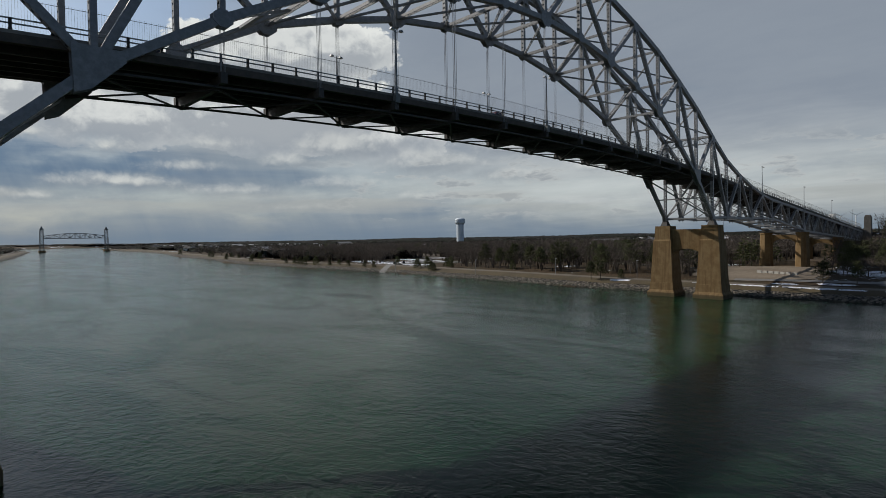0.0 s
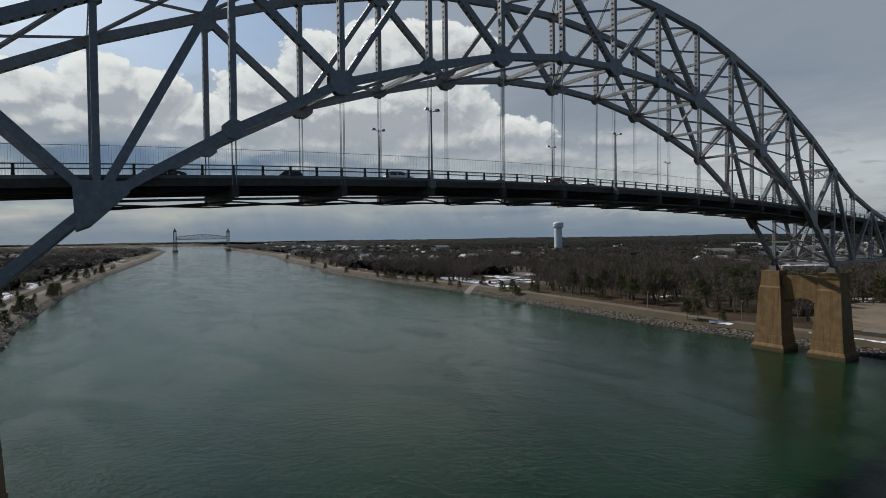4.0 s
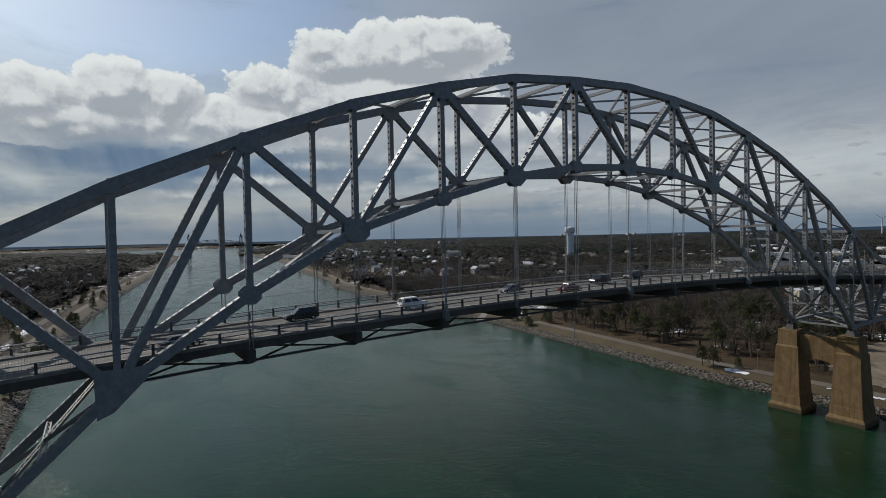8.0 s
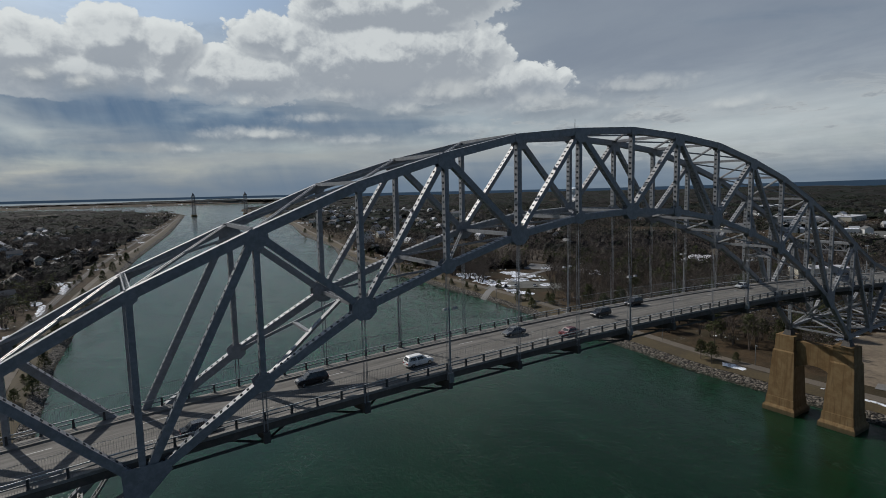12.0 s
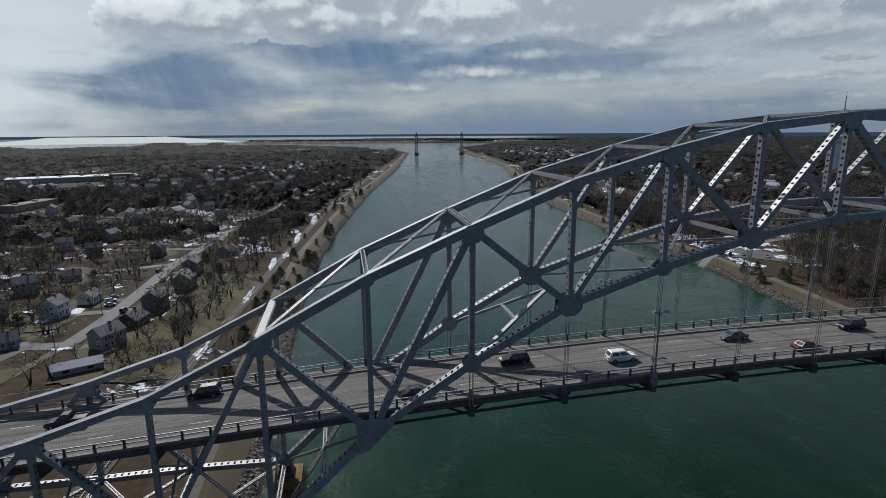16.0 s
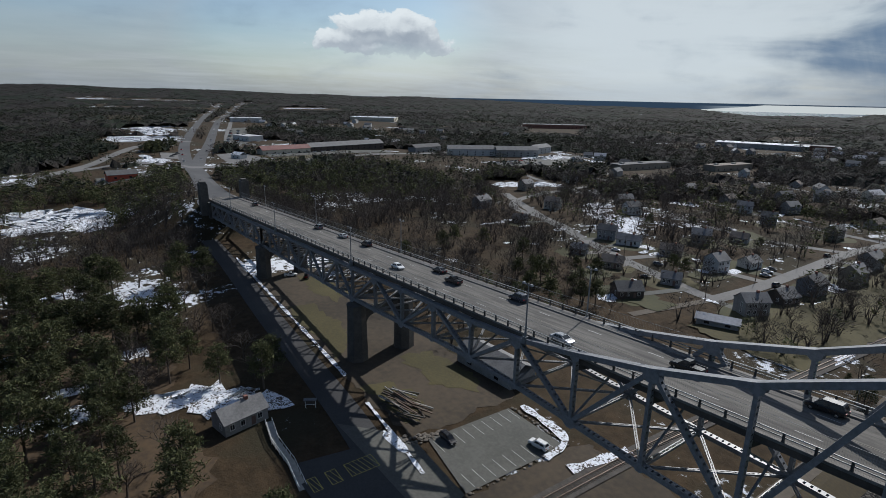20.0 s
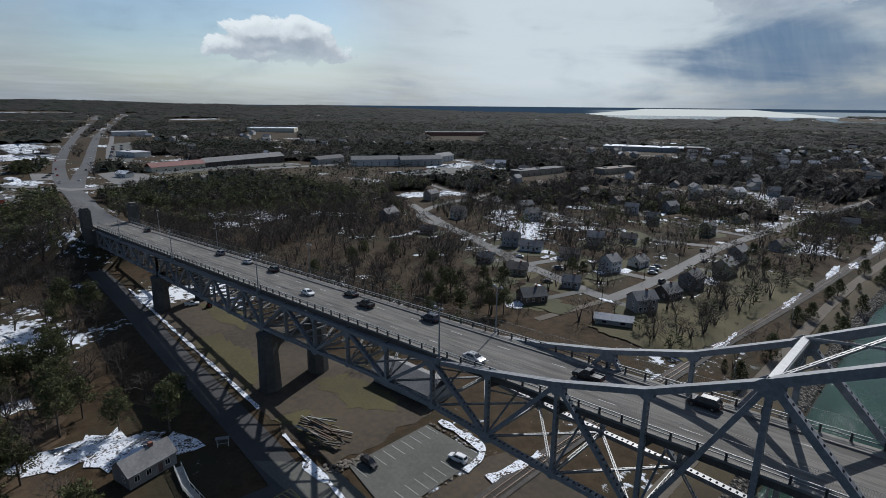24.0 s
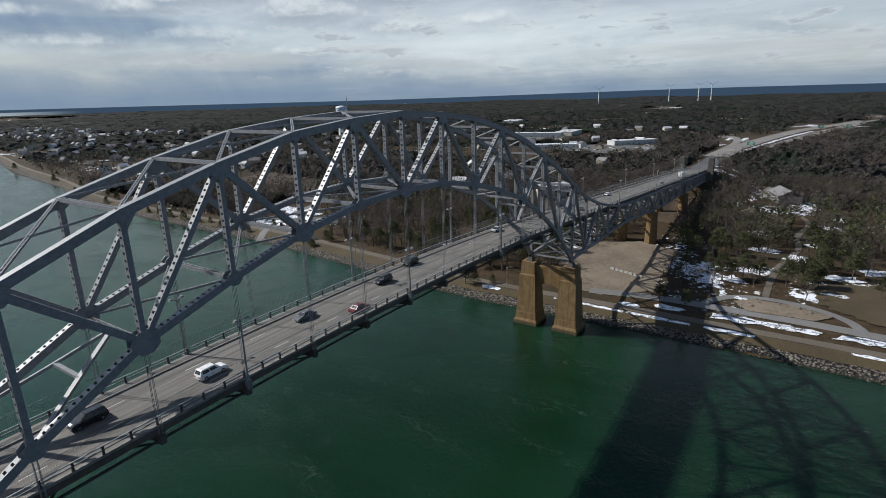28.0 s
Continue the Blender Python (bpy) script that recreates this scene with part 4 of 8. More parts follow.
def build_piers():
    for x in (-HALF, HALF):
        p = empty("main_pier", "brown-stained tapered concrete twin-column pier standing in the water", "bridge pier", "main piers")
        for y in (-TW, TW):
            f = Form()
            tapered(f, x, y, -3, 1.3, 4.7, 4.7, 4.7, 4.7)
            tapered(f, x, y, 1.3, 2.2, 4.7, 4.7, 4.1, 4.1)
            tapered(f, x, y, 2.2, 4.6, 4.1, 4.1, 3.95, 3.95)
            tapered(f, x, y, 4.6, 19.0, 3.8, 3.8, 3.05, 3.05)
            tapered(f, x, y, 19.0, 19.4, 3.05, 3.05, 2.8, 2.8)
            tapered(f, x, y, 19.4, 24.0, 2.75, 2.75, 2.55, 2.55)
            part("column", f, PIER, p)
        part("arch_wall", arch_wall(Form(), x, -TW + 2.5, TW - 2.5, 13.0, 22.8, 1.5), PIER, p)
    for side in (-1, 1):
        for xx in (214.6, 296.9):
            p = empty("approach_pier", "weathered concrete pier with two round-shouldered columns", "bridge pier", "approach piers")
            x = side * (xx - (2.0 if xx < 250 else 0.0))
            top = deck_z(xx) - (11.9 if xx < 250 else 10.0)
            for y in (-TW, TW):
                f = Form()
                rings = [(3.4, 0.0), (3.2, 4.0), (2.75, top - 0.9), (2.95, top - 0.8), (2.95, top)]
                f.lathe(rings, 8, x, y)
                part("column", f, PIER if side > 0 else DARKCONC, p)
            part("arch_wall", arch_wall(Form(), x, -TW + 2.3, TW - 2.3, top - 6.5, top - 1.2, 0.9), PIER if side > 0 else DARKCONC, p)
        a = empty("abutment", "tall dark concrete abutment with square towers at the roadway's end", "abutment", "abutments")
        x = side * 384.0
        z = deck_z(384)
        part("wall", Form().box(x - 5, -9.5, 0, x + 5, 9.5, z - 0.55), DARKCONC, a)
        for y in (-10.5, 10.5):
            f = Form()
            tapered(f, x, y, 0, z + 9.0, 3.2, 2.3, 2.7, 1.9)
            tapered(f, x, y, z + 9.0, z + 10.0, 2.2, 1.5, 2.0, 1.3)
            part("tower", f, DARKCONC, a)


bridge = build_truss_spans()
build_approach_spans()
build_deck()
build_railings()
build_piers()


# ---- roads, paths and open ground ----
rnd = random.Random(7)
STRIPS, CLEAR = [], []       # kept free of trees: (points, half width) and (x, y, radius)


def polyline(pts, step):
    out = []
    for (x0, y0), (x1, y1) in zip(pts, pts[1:]):
        n = max(1, int(math.hypot(x1 - x0, y1 - y0) / step))
        out += [(x0 + (x1 - x0) * i / n, y0 + (y1 - y0) * i / n) for i in range(n)]
    return out + [pts[-1]]


def smooth_line(pts, step):
    """Rounds the corners of a line of points."""
    for _ in range(3):
        q = [pts[0]]
        for a, b in zip(pts, pts[1:]):
            q += [(a[0] * 0.75 + b[0] * 0.25, a[1] * 0.75 + b[1] * 0.25), (a[0] * 0.25 + b[0] * 0.75, a[1] * 0.25 + b[1] * 0.75)]
        pts = q + [pts[-1]]
    return polyline(pts, step)


def strip_form(pts, half, lift, step=5.0, across=4, ragged=0.0):
    pts = smooth_line(pts, step)
    f = Form()
    m = across + 1
    for i, (x, y) in enumerate(pts):
        a, b = pts[max(0, i - 1)], pts[min(len(pts) - 1, i + 1)]
        dx, dy = b[0] - a[0], b[1] - a[1]
        k = math.hypot(dx, dy) or 1
        nx, ny = -dy / k, dx / k
        h = half * (1 + ragged * noise.noise((x * 0.25, y * 0.25, 2.0)))
        for j in range(m):
            o = h * (2 * j / across - 1)
            px, py = x + nx * o, y + ny * o
            f.v.append((px, py, land(px, py) + lift))
    for i in range(len(pts) - 1):
        f.f.extend([(i * m + j + 1, i * m + j, (i + 1) * m + j, (i + 1) * m + j + 1) for j in range(across)])
    return f, pts


def road(name, pts, half, mat, label, category, lift=0.14, step=5.0, ragged=0.0, clear=1.5):
    f, line = strip_form(pts, half, lift, step, 4, ragged)
    STRIPS.append((line, half + clear))
    return setting(name, f, mat, label, category)


def inside(x, y, ring):
    c = False
    for (x0, y0), (x1, y1) in zip(ring, ring[1:] + ring[:1]):
        if (y0 > y) != (y1 > y) and x < (x1 - x0) * (y - y0) / (y1 - y0) + x0:
            c = not c
    return c


FIELDS = []


def field(name, ring, mat, label, category, lift=0.10, rough_edge=0.0, keep=True, mound=0.0):
    """A flat patch of ground inside a ring of corners, laid on the land."""
    if rough_edge:
        step = 2.0 if rough_edge > 1.4 or len(ring) < 7 else 1.0
        ring = polyline(ring + ring[:1], step)[:-1]
        ring = [(x + rough_edge * (noise.noise((x * 0.3, y * 0.3, 1.0)) + 0.7 * noise.noise((x * 0.9, y * 0.9, 4.0))), y + rough_edge * (noise.noise((x * 0.3, y * 0.3, 9.0)) + 0.7 * noise.noise((x * 0.9, y * 0.9, 6.0)))) for x, y in ring]
    else:
        ring = polyline(ring + ring[:1], 5.0)[:-1]
    cx, cy = sum(p[0] for p in ring) / len(ring), sum(p[1] for p in ring) / len(ring)
    f = Form()
    n, rings = len(ring), 6
    for k in range(rings):
        t = 1 - k / rings
        for x, y in ring:
            px, py = cx + (x - cx) * t, cy + (y - cy) * t
            f.v.append((px, py, land(px, py) + lift + mound * (1 - t * t) * (0.6 + 0.6 * noise.noise((px * 0.2, py * 0.2, 3.0)))))
    f.v.append((cx, cy, land(cx, cy) + lift + mound))
    for k in range(rings - 1):
        f.f.extend([(k * n + i, k * n + (i + 1) % n, (k + 1) * n + (i + 1) % n, (k + 1) * n + i) for i in range(n)])
    k = (rings - 1) * n
    f.f.extend([(k + i, k + (i + 1) % n, len(f.v) - 1) for i in range(n)])
    if keep:
        FIELDS.append(ring)
    return setting(name, f, mat, label, category, smooth=mound > 0)


def off_left(d, ys):
    return [(lerp_table(y, LEFT) - d, y) for y in ys]


def off_right(d, ys):
    return [(lerp_table(y, RIGHT) + d, y) for y in ys]


road("road", [(-118, -40), (-145, -30), (-161, -25.6), (-200, -21.7), (-256, -19.6), (-320, -15), (-375, -12.5)], 3.9, SHADED_ROAD, "dark asphalt road beside the bridge piers, deepened for its shade", "road")
road("path", off_left(13, [-260, -120, -20, 60, 127, 200, 278, 377, 490, 606, 830, 1057, 1500, 1900]), 1.9, PATH_, "tan service path along the canal bank", "path")
road("path", off_right(13, [-420, -300, -150, -60, 30, 54, 125, 193, 340, 480, 580, 816, 1100, 1500, 1900]), 2.1, PATH_, "pale paved path along the canal bank", "path")
road("verge", off_left(7.6, [-260, -120, -20, 60, 127, 200, 278, 377, 490, 606, 830, 1057, 1500, 1900]), 3.4, GRASS, "dry brown grass verge above the bank stones", "grass verge", 0.16, 5.0, 0.25)
road("verge", off_right(7.6, [-420, -300, -150, -60, 30, 54, 125, 193, 340, 480, 580, 816, 1100, 1500, 1900]), 3.2, GRASS, "dry brown grass verge above the bank stones", "grass verge", 0.16, 5.0, 0.25)
road("street", [(-400, 215), (-330, 180), (-274, 158), (-236, 143), (-210, 136), (-187, 128), (-180, 131)], 3.4, LIGHTROAD, "worn residential street", "street", 0.16)
road("lane", [(-190, 88), (-186, 108), (-182, 128)], 1.7, PATH_, "narrow tan lane between the gardens", "lane", 0.15)
road("street", [(-182, 127), (-181, 135), (-179, 159), (-179.5, 209), (-180, 252), (-174, 292), (-160, 420), (-128, 600), (-70, 860)], 3.2, LIGHTROAD, "worn residential street", "street", 0.19)
road("street", [(-274, 158), (-310, 176), (-358, 179), (-384, 220), (-387, 273), (-400, 400)], 3.0, LIGHTROAD, "worn residential street", "street", 0.15)
road("street", [(-180, 252), (-222, 240), (-300, 258), (-387, 273), (-470, 300)], 3.0, LIGHTROAD, "worn residential street", "street", 0.15)
road("street", [(-174, 292), (-224, 300), (-330, 335), (-420, 345)], 2.8, LIGHTROAD, "worn residential street", "street", 0.15)
road("street", [(-160, 420), (-240, 440), (-340, 470)], 2.8, LIGHTROAD, "worn residential street", "street", 0.15)
road("highway", [(-388, 0), (-440, 4), (-500, 14), (-560, 22), (-600, 26)], 7.4, HIGHWAY, "grey highway running off the bridge", "highway", 0.35, 8)
road("highway", [(-596, 24), (-660, 32), (-730, 44), (-816, 60), (-969, 96), (-1317, 186), (-2074, 384), (-2700, 560)], 6.0, HIGHWAY, "grey carriageway of the divided highway", "highway", 0.35, 12)
road("highway", [(-600, 30), (-690, 52), (-767, 76), (-912, 114), (-1253, 204), (-1536, 290), (-2402, 545), (-3123, 820)], 6.0, HIGHWAY, "grey carriageway of the divided highway", "highway", 0.37, 12)
road("road", [(-780, 104), (-912, 134), (-1100, 188), (-1260, 232)], 3.5, LIGHTROAD, "pale frontage road beside the highway", "road", 0.33, 12)
road("road", [(-500, -190), (-560, -115), (-629, -61), (-696, -31), (-805, 6), (-850, 42), (-868, 78)], 5.5, LIGHTROAD, "pale road curving round the rotary", "road", 0.42, 8)
road("road", [(-594, 26), (-625, 2), (-648, -18), (-638, -44), (-612, -74)], 5.0, LIGHTROAD, "pale rotary lane", "road", 0.40, 6)
road("road", [(-592, 20), (-600, 50), (-606, 103), (-635, 177), (-654, 257), (-676, 354), (-706, 450), (-720, 540)], 7.0, LIGHTROAD, "wide pale cross road at the rotary", "road", 0.44, 8)
field("pavement", [(-612, 62), (-700, 70), (-712, 96), (-650, 110), (-618, 104)], LIGHTROAD, "pale worn pavement beside the rotary", "pavement", 0.30, 1.0)
field("lawn", [(-618, 112), (-650, 114), (-662, 172), (-640, 172)], OLIVE, "thin winter grass before the shops", "lawn", 0.34, 1.0)
field("pavement", [(-660, 114), (-684, 118), (-700, 270), (-668, 268)], PARKLOT, "long grey car park before the shops", "car park", 0.36, 1.0)
field("pavement", [(-792, 100), (-815, 136), (-1090, 214), (-1062, 172)], PARKLOT, "wide grey car park beside the highway", "car park", 0.28, 2.0)
field("pavement", [(-668, 12), (-730, 20), (-716, 46), (-664, 34)], LIGHTROAD, "small pale car park on the wooded island", "car park", 0.30, 1.0)
field("pavement", [(-558, 318), (-526, 326), (-514, 399), (-552, 494), (-574, 478), (-564, 400)], PARKLOT, "grey hotel car park edged with snow", "car park", 0.30, 1.5)
field("pavement", [(-545, -50), (-575, -48), (-572, -8), (-546, -14)], PARKLOT, "grey car park round the small restaurant", "car park", 0.30, 1.0)
field("pavement", [(618, 150), (640, 232), (700, 235), (742, 186), (722, 110), (690, 90)], PARKLOT, "grey shop car park with rows of cars", "car park", 0.34, 1.5)
field("pavement", [(790, 290), (800, 390), (850, 395), (870, 300)], PARKLOT, "grey car park beside a white store", "car park", 0.34, 1.5)
field("pavement", [(131, 214), (156, 232), (182, 190), (168, 176)], PARKLOT, "grey park car park streaked with snow", "car park", 0.26, 1.0)
field("pavement", [(205, 262), (232, 282), (250, 232), (228, 216)], LIGHTROAD, "pale paved lot behind the pines", "car park", 0.26, 1.0)
road("road", [(118, 200), (140, 214), (190, 236), (240, 250), (330, 262)], 2.6, LIGHTROAD, "pale park road behind the canal path", "road", 0.3, 5)
road("highway", [(388, 0), (440, 1), (500, 5), (560, 8)], 8.5, HIGHWAY, "grey highway running off the bridge", "highway", 0.35, 8)
road("highway", [(552, 4), (600, -8), (660, -30), (756, -49), (896, -72), (992, -93), (1199, -142), (1520, -230), (2200, -480), (2900, -800)], 8.5, PALEROAD, "pale carriageway of the divided highway", "highway", 0.39, 10)
road("highway", [(552, 10), (610, 6), (667, -2), (789, -19), (922, -42), (1011, -62), (1123, -100), (1300, -152)], 10.5, PALEROAD, "pale carriageway of the divided highway", "highway", 0.36, 10)
road("snow_patch", [(628, -13.5), (685, -22), (788, -37), (894, -58), (960, -72)], 2.6, SNOW, "old snow on the highway's median", "snow", 0.5, 4.0, 0.7)
road("highway", [(600, 12), (660, 10), (719, 8), (795, 14), (860, 30), (940, 72), (960, 110)], 5.0, PALEROAD, "pale slip road curving off the highway", "highway", 0.33, 10)
field("leaf_litter", [(262, -12), (268, 13), (368, 11), (368, -10), (320, -12)], LITTER, "orange-brown dry brush on the slope under the bridge", "leaf litter", 0.14, 2.0)
field("bare_ground", [(296, -62), (300, -44), (318, -38), (336, -44), (332, -60), (312, -66)], PALESAND, "pale bare earth yard beside a grey house", "bare ground", 0.14, 2.0)
field("leaf_litter", [(-272, -122), (-270, -66), (-240, -52), (-212, -60), (-190, -52), (-178, -58), (-176, -122)], LITTER, "orange-brown leaf litter under the pines", "leaf litter", 0.06, 3.0, False)
road("road", [(127, -4), (131.5, -28), (132, -48), (131.5, -82), (129, -106), (126, -170), (124, -260)], 2.7, LIGHTROAD, "grey park road", "road", 0.17, 4)
road("road", [(131, -46), (142, -50), (150, -60), (149.5, -78), (141, -92), (131, -96)], 1.9, LIGHTROAD, "grey loop road round the garden", "road", 0.2, 3)
road("path", [(150, -66), (168, -66), (200, -68), (232, -76), (260, -72), (300, -80), (330, -70)], 1.35, PATH_, "grey park path", "path", 0.17, 4, 0.3, 0.2)
PARKING = [(-169, -12.5), (-168, 10.5), (-150, 10.6), (-150.6, -16)]
field("pavement", PARKING, PARKLOT, "grey car park with white stall lines", "car park", 0.22)
field("pavement", [(-186, -26.5), (-177, -18.6), (-169, -15.2), (-150.4, -16.4), (-149, -26)], PARKLOT, "grey paved strip joining car park and road", "car park", 0.17)
field("pavement", [(-178, -41), (-175.5, -27), (-150, -25), (-148, -40)], SHADED_ROAD, "dark asphalt car park, its colour deepened for the bridge's shade", "car park", 0.12)
field("bare_ground", [(-300, -13), (-300, 14), (-212, 17), (-172, 17), (-171, -15), (-205, -15)], SAND, "bare earth yard under the bridge", "bare ground", 0.08, 2.0)
for ring in ([(-262, -11), (-258, -3), (-240, -1), (-224, -5), (-216, -12), (-240, -12.5)], [(-208, 2), (-204, 12), (-188, 14), (-178, 9), (-186, 3)], [(-290, 4), (-286, 11), (-262, 13), (-256, 6), (-272, 2)], [(-198, -13.5), (-196, -6), (-186, -4), (-176, -9), (-178, -13.5)]):
    field("grass_patch", ring, OLIVE, "thin olive grass on the bare yard", "grass", 0.13, 2.6, False)
field("bare_ground", [(-150, -20), (-149, 16), (-118, 18), (-117, -24)], SAND, "bare earth bank under the bridge", "bare ground", 0.08, 2.0)
field("bare_ground", [(124, -7), (137, -27), (170, -25), (200, -27), (212, -4), (200, 20), (165, 24), (133, 14)], PALESAND, "pale bare earth lot under the bridge", "bare ground", 0.12, 2.0)
field("lawn", [(152, -84), (176, -80), (190, -110), (176, -150), (142, -150), (140, -100)], GRASS, "dry yellow grass by the park road", "lawn", 0.3, 2.0)
field("lawn", [(-172, 96), (-137, 92), (-130, 160), (-126, 215), (-158, 220), (-156, 160), (-170, 130)], OLIVE, "dry grass behind the houses", "lawn", 0.4, 2.0, keep=False)
for ring in ([(-236, 106), (-222, 104), (-220, 118), (-232, 122)], [(-199, 97), (-186, 99), (-186, 111), (-197, 108)], [(-240, 246), (-218, 238), (-214, 248), (-234, 258)], [(-216, 110), (-206, 112), (-208, 124), (-218, 121)], [(-205, 146), (-194, 148), (-192, 158), (-206, 156)], [(-176, 136), (-164, 134), (-160, 142), (-174, 144)]):
    field("lawn", ring, GREEN, "dull green lawn beside a house", "lawn", 0.3, 1.6)
field("reed_bed", [(190, 330), (260, 420), (340, 450), (430, 390), (480, 320), (380, 270), (250, 270)], REED, "brown open field of dead reeds and grass", "field", 0.4, 5.0, keep=False)
field("garden_bed", [(133.5, -61), (141, -56), (147, -62), (147, -76), (141, -88), (134, -82)], PALESAND, "oval garden bed with stones and snow", "garden bed", 0.34, 0.8, mound=0.5)


def snow(ring, rough_edge=1.6, mound=0.18, lift=0.24):
    field("snow_patch", ring, SNOW, "old melting snow on the ground", "snow", lift, rough_edge, False, mound)


for y0, y1, w in ((-50, -84, 2.5), (-88, -122, 2.3), (-126, -170, 1.6)):
    x = 124.3
    snow([(x - w, y0), (x + w * 0.8, y0 - 2), (x + w, (y0 + y1) / 2), (x + w * 0.6, y1), (x - w * 0.7, y1), (x - w * 0.9, (y0 + y1) / 2)])
for y0, y1 in ((6, -22), (-23, -46), (-50, -66), (-92, -101)):
    snow([(112.2, y0), (113.4, y0), (113.8, (y0 + y1) / 2), (113.2, y1), (112.0, y1), (111.8, (y0 + y1) / 2)], 0.5, 0.1)
for x, y, a, b in ((-156, 152, 4, 9), (-150, 168, 5, 4), (-128, 175, 1.4, 9), (-167, 235, 4, 5), (-205, 93, 5, 3), (345, -36, 10, 2.5), (372, -42, 9, 2.5), (430, -72, 5, 8), (120, -22, 2.0, 4.5), (124, -36, 2.2, 5.5), (168, -50, 5, 9), (176, -30, 5, 5), (146, -58, 2, 2.5), (142, -66, 2.0, 5), (137, -80, 1.6, 4), (166, -88, 3, 7), (172, -112, 3, 9), (112, 34, 1.5, 5), (146, 225, 6, 22), (152, 260, 7, 18), (140, 190, 4, 14), (212, -74, 7, 5), (330, -60, 7, 14), (-296, -53, 12, 9), (-289, -48, 7, 6), (-305, -60, 5, 6), (-211, -46, 8, 8), (-218, -58, 5, 8), (-223, -76, 5, 8), (-203, -36, 5, 4), (-217, -50, 6, 5), (-452, -72, 26, 26), (-436, -88, 10, 14), (-430, -60, 12, 10), (-440, -75, 10, 26), (-446, -48, 8, 12), (-172.5, -19, 5, 1.2), (-134, 62, 2, 9), (-149.5, 150, 3, 13), (-153, 172, 4, 8), (-133, 118, 1.5, 12), (-128, 182, 1.3, 16), (-124, 240, 1.5, 16), (-119, 262, 2, 9), (-116, 320, 2, 22), (-120, 345, 3, 8), (-108, 400, 2.5, 26), (-112, 430, 3, 10), (-280, 14, 5, 1.2), (-205, 98, 3, 6), (-246, 320, 5, 8), (-560, 430, 20, 26), (-655, 4, 16, 4), (-690, 2, 22, 5), (-664, 30, 12, 3), (-745, 14, 8, 5), (-640, 130, 3, 14), (-648, 150, 4, 10), (-1080, 62, 90, 26), (-1000, 52, 34, 16), (-1170, 90, 40, 20), (-560, 335, 4, 16), (-548, 486, 10, 10), (-590, 488, 12, 6), (640, 190, 8, 10), (700, 130, 8, 8), (726, 60, 16, 8), (790, 5, 30, 4), (880, -38, 34, 4), (148, 218, 7, 5), (168, 196, 6, 4), (222, 250, 6, 8), (178, 212, 6, 5), (-240, 170, 5, 4), (-258, 240, 7, 5), (-330, 240, 9, 12), (-300, 300, 10, 8), (-920, 30, 40, 44), (-650, 5, 20, 14), (-690, 262, 6, 30), (-560, 455, 22, 16), (-575, 425, 10, 26), (-3390, 420, 60, 200), (-3380, 140, 40, 120), (-2350, 820, 40, 90), (-430, 245, 10, 16), (-414, 278, 12, 9), (-418, 262, 8, 20), (182, 240, 8, 18), (165, 222, 9, 10), (1120, -70, 30, 12), (815, 25, 40, 5), (2280, 455, 40, 130), (-470, -80, 14, 30), (160, -44, 4, 6), (184, -58, 5, 7), (190, -92, 4, 8), (206, -104, 5, 7), (222, -60, 5, 8), (244, -84, 6, 6), (262, -58, 7, 9), (290, -90, 6, 8), (160, -118, 2, 6), (-222, -88, 4, 6), (-236, -76, 3, 7), (-250, -60, 4, 5), (-262, -94, 6, 5), (-160, 182, 6, 7), (-455, -52, 12, 14)):
    snow([(x + a * math.cos(k * 0.785), y + b * math.sin(k * 0.785)) for k in range(8)], min(a, b) * 0.75, 0.15)
for k in range(62):
    sr = random.Random(500 + k)
    x, y = sr.uniform(-330, -135), sr.uniform(112, 420)
    a, b = sr.uniform(1.2, 4.5), sr.uniform(1.2, 6.0)
    snow([(x + a * math.cos(q * 0.785), y + b * math.sin(q * 0.785)) for q in range(8)], min(a, b) * 0.8, 0.12, 0.28)
road("snow_patch", [(-205, -15.2), (-240, -13.6), (-280, -12.3), (-330, -10)], 0.5, SNOW, "old snow along the road edge", "snow", 0.3, 2.0, 0.9)
road("snow_patch", [(-167, 13.9), (-160, 13.7), (-153, 13.4), (-149.8, 10.5), (-149.4, 4)], 1.0, SNOW, "old snow along the car park kerb", "snow", 0.34, 1.0, 0.95)
road("snow_patch", [(-144, 5.5), (-142.9, 10), (-142, 15), (-141.2, 21)], 1.1, SNOW, "old snow beside the railway", "snow", 0.34, 1.0, 0.95)
road("snow_patch", [(-160, -19.6), (-172, -18.2), (-190, -16.6)], 0.5, SNOW, "old snow along the road edge", "snow", 0.3, 2.0, 0.9)


# stall lines of the car parks
def line_mark(f, x0, y0, x1, y1, w, lift):
    dx, dy = x1 - x0, y1 - y0
    k = math.hypot(dx, dy)
    nx, ny = -dy / k * w / 2, dx / k * w / 2
    z = max(land(x0, y0), land(x1, y1)) + lift
    f.add([(x0 + nx, y0 + ny, z), (x0 - nx, y0 - ny, z), (x1 - nx, y1 - ny, z), (x1 + nx, y1 + ny, z)], [(0, 1, 2, 3)])


def build_stalls():
    f = Form()
    for i in range(9):
        y = -12.0 + i * 2.7
        line_mark(f, -167.6, y, -163.2, y, 0.12, 0.27)
        line_mark(f, -151.0, y - 1.5, -155.4, y - 1.5, 0.12, 0.27)
    setting("stall_marking", f, PAINT, "white stall lines on the car park", "road marking")


build_stalls()


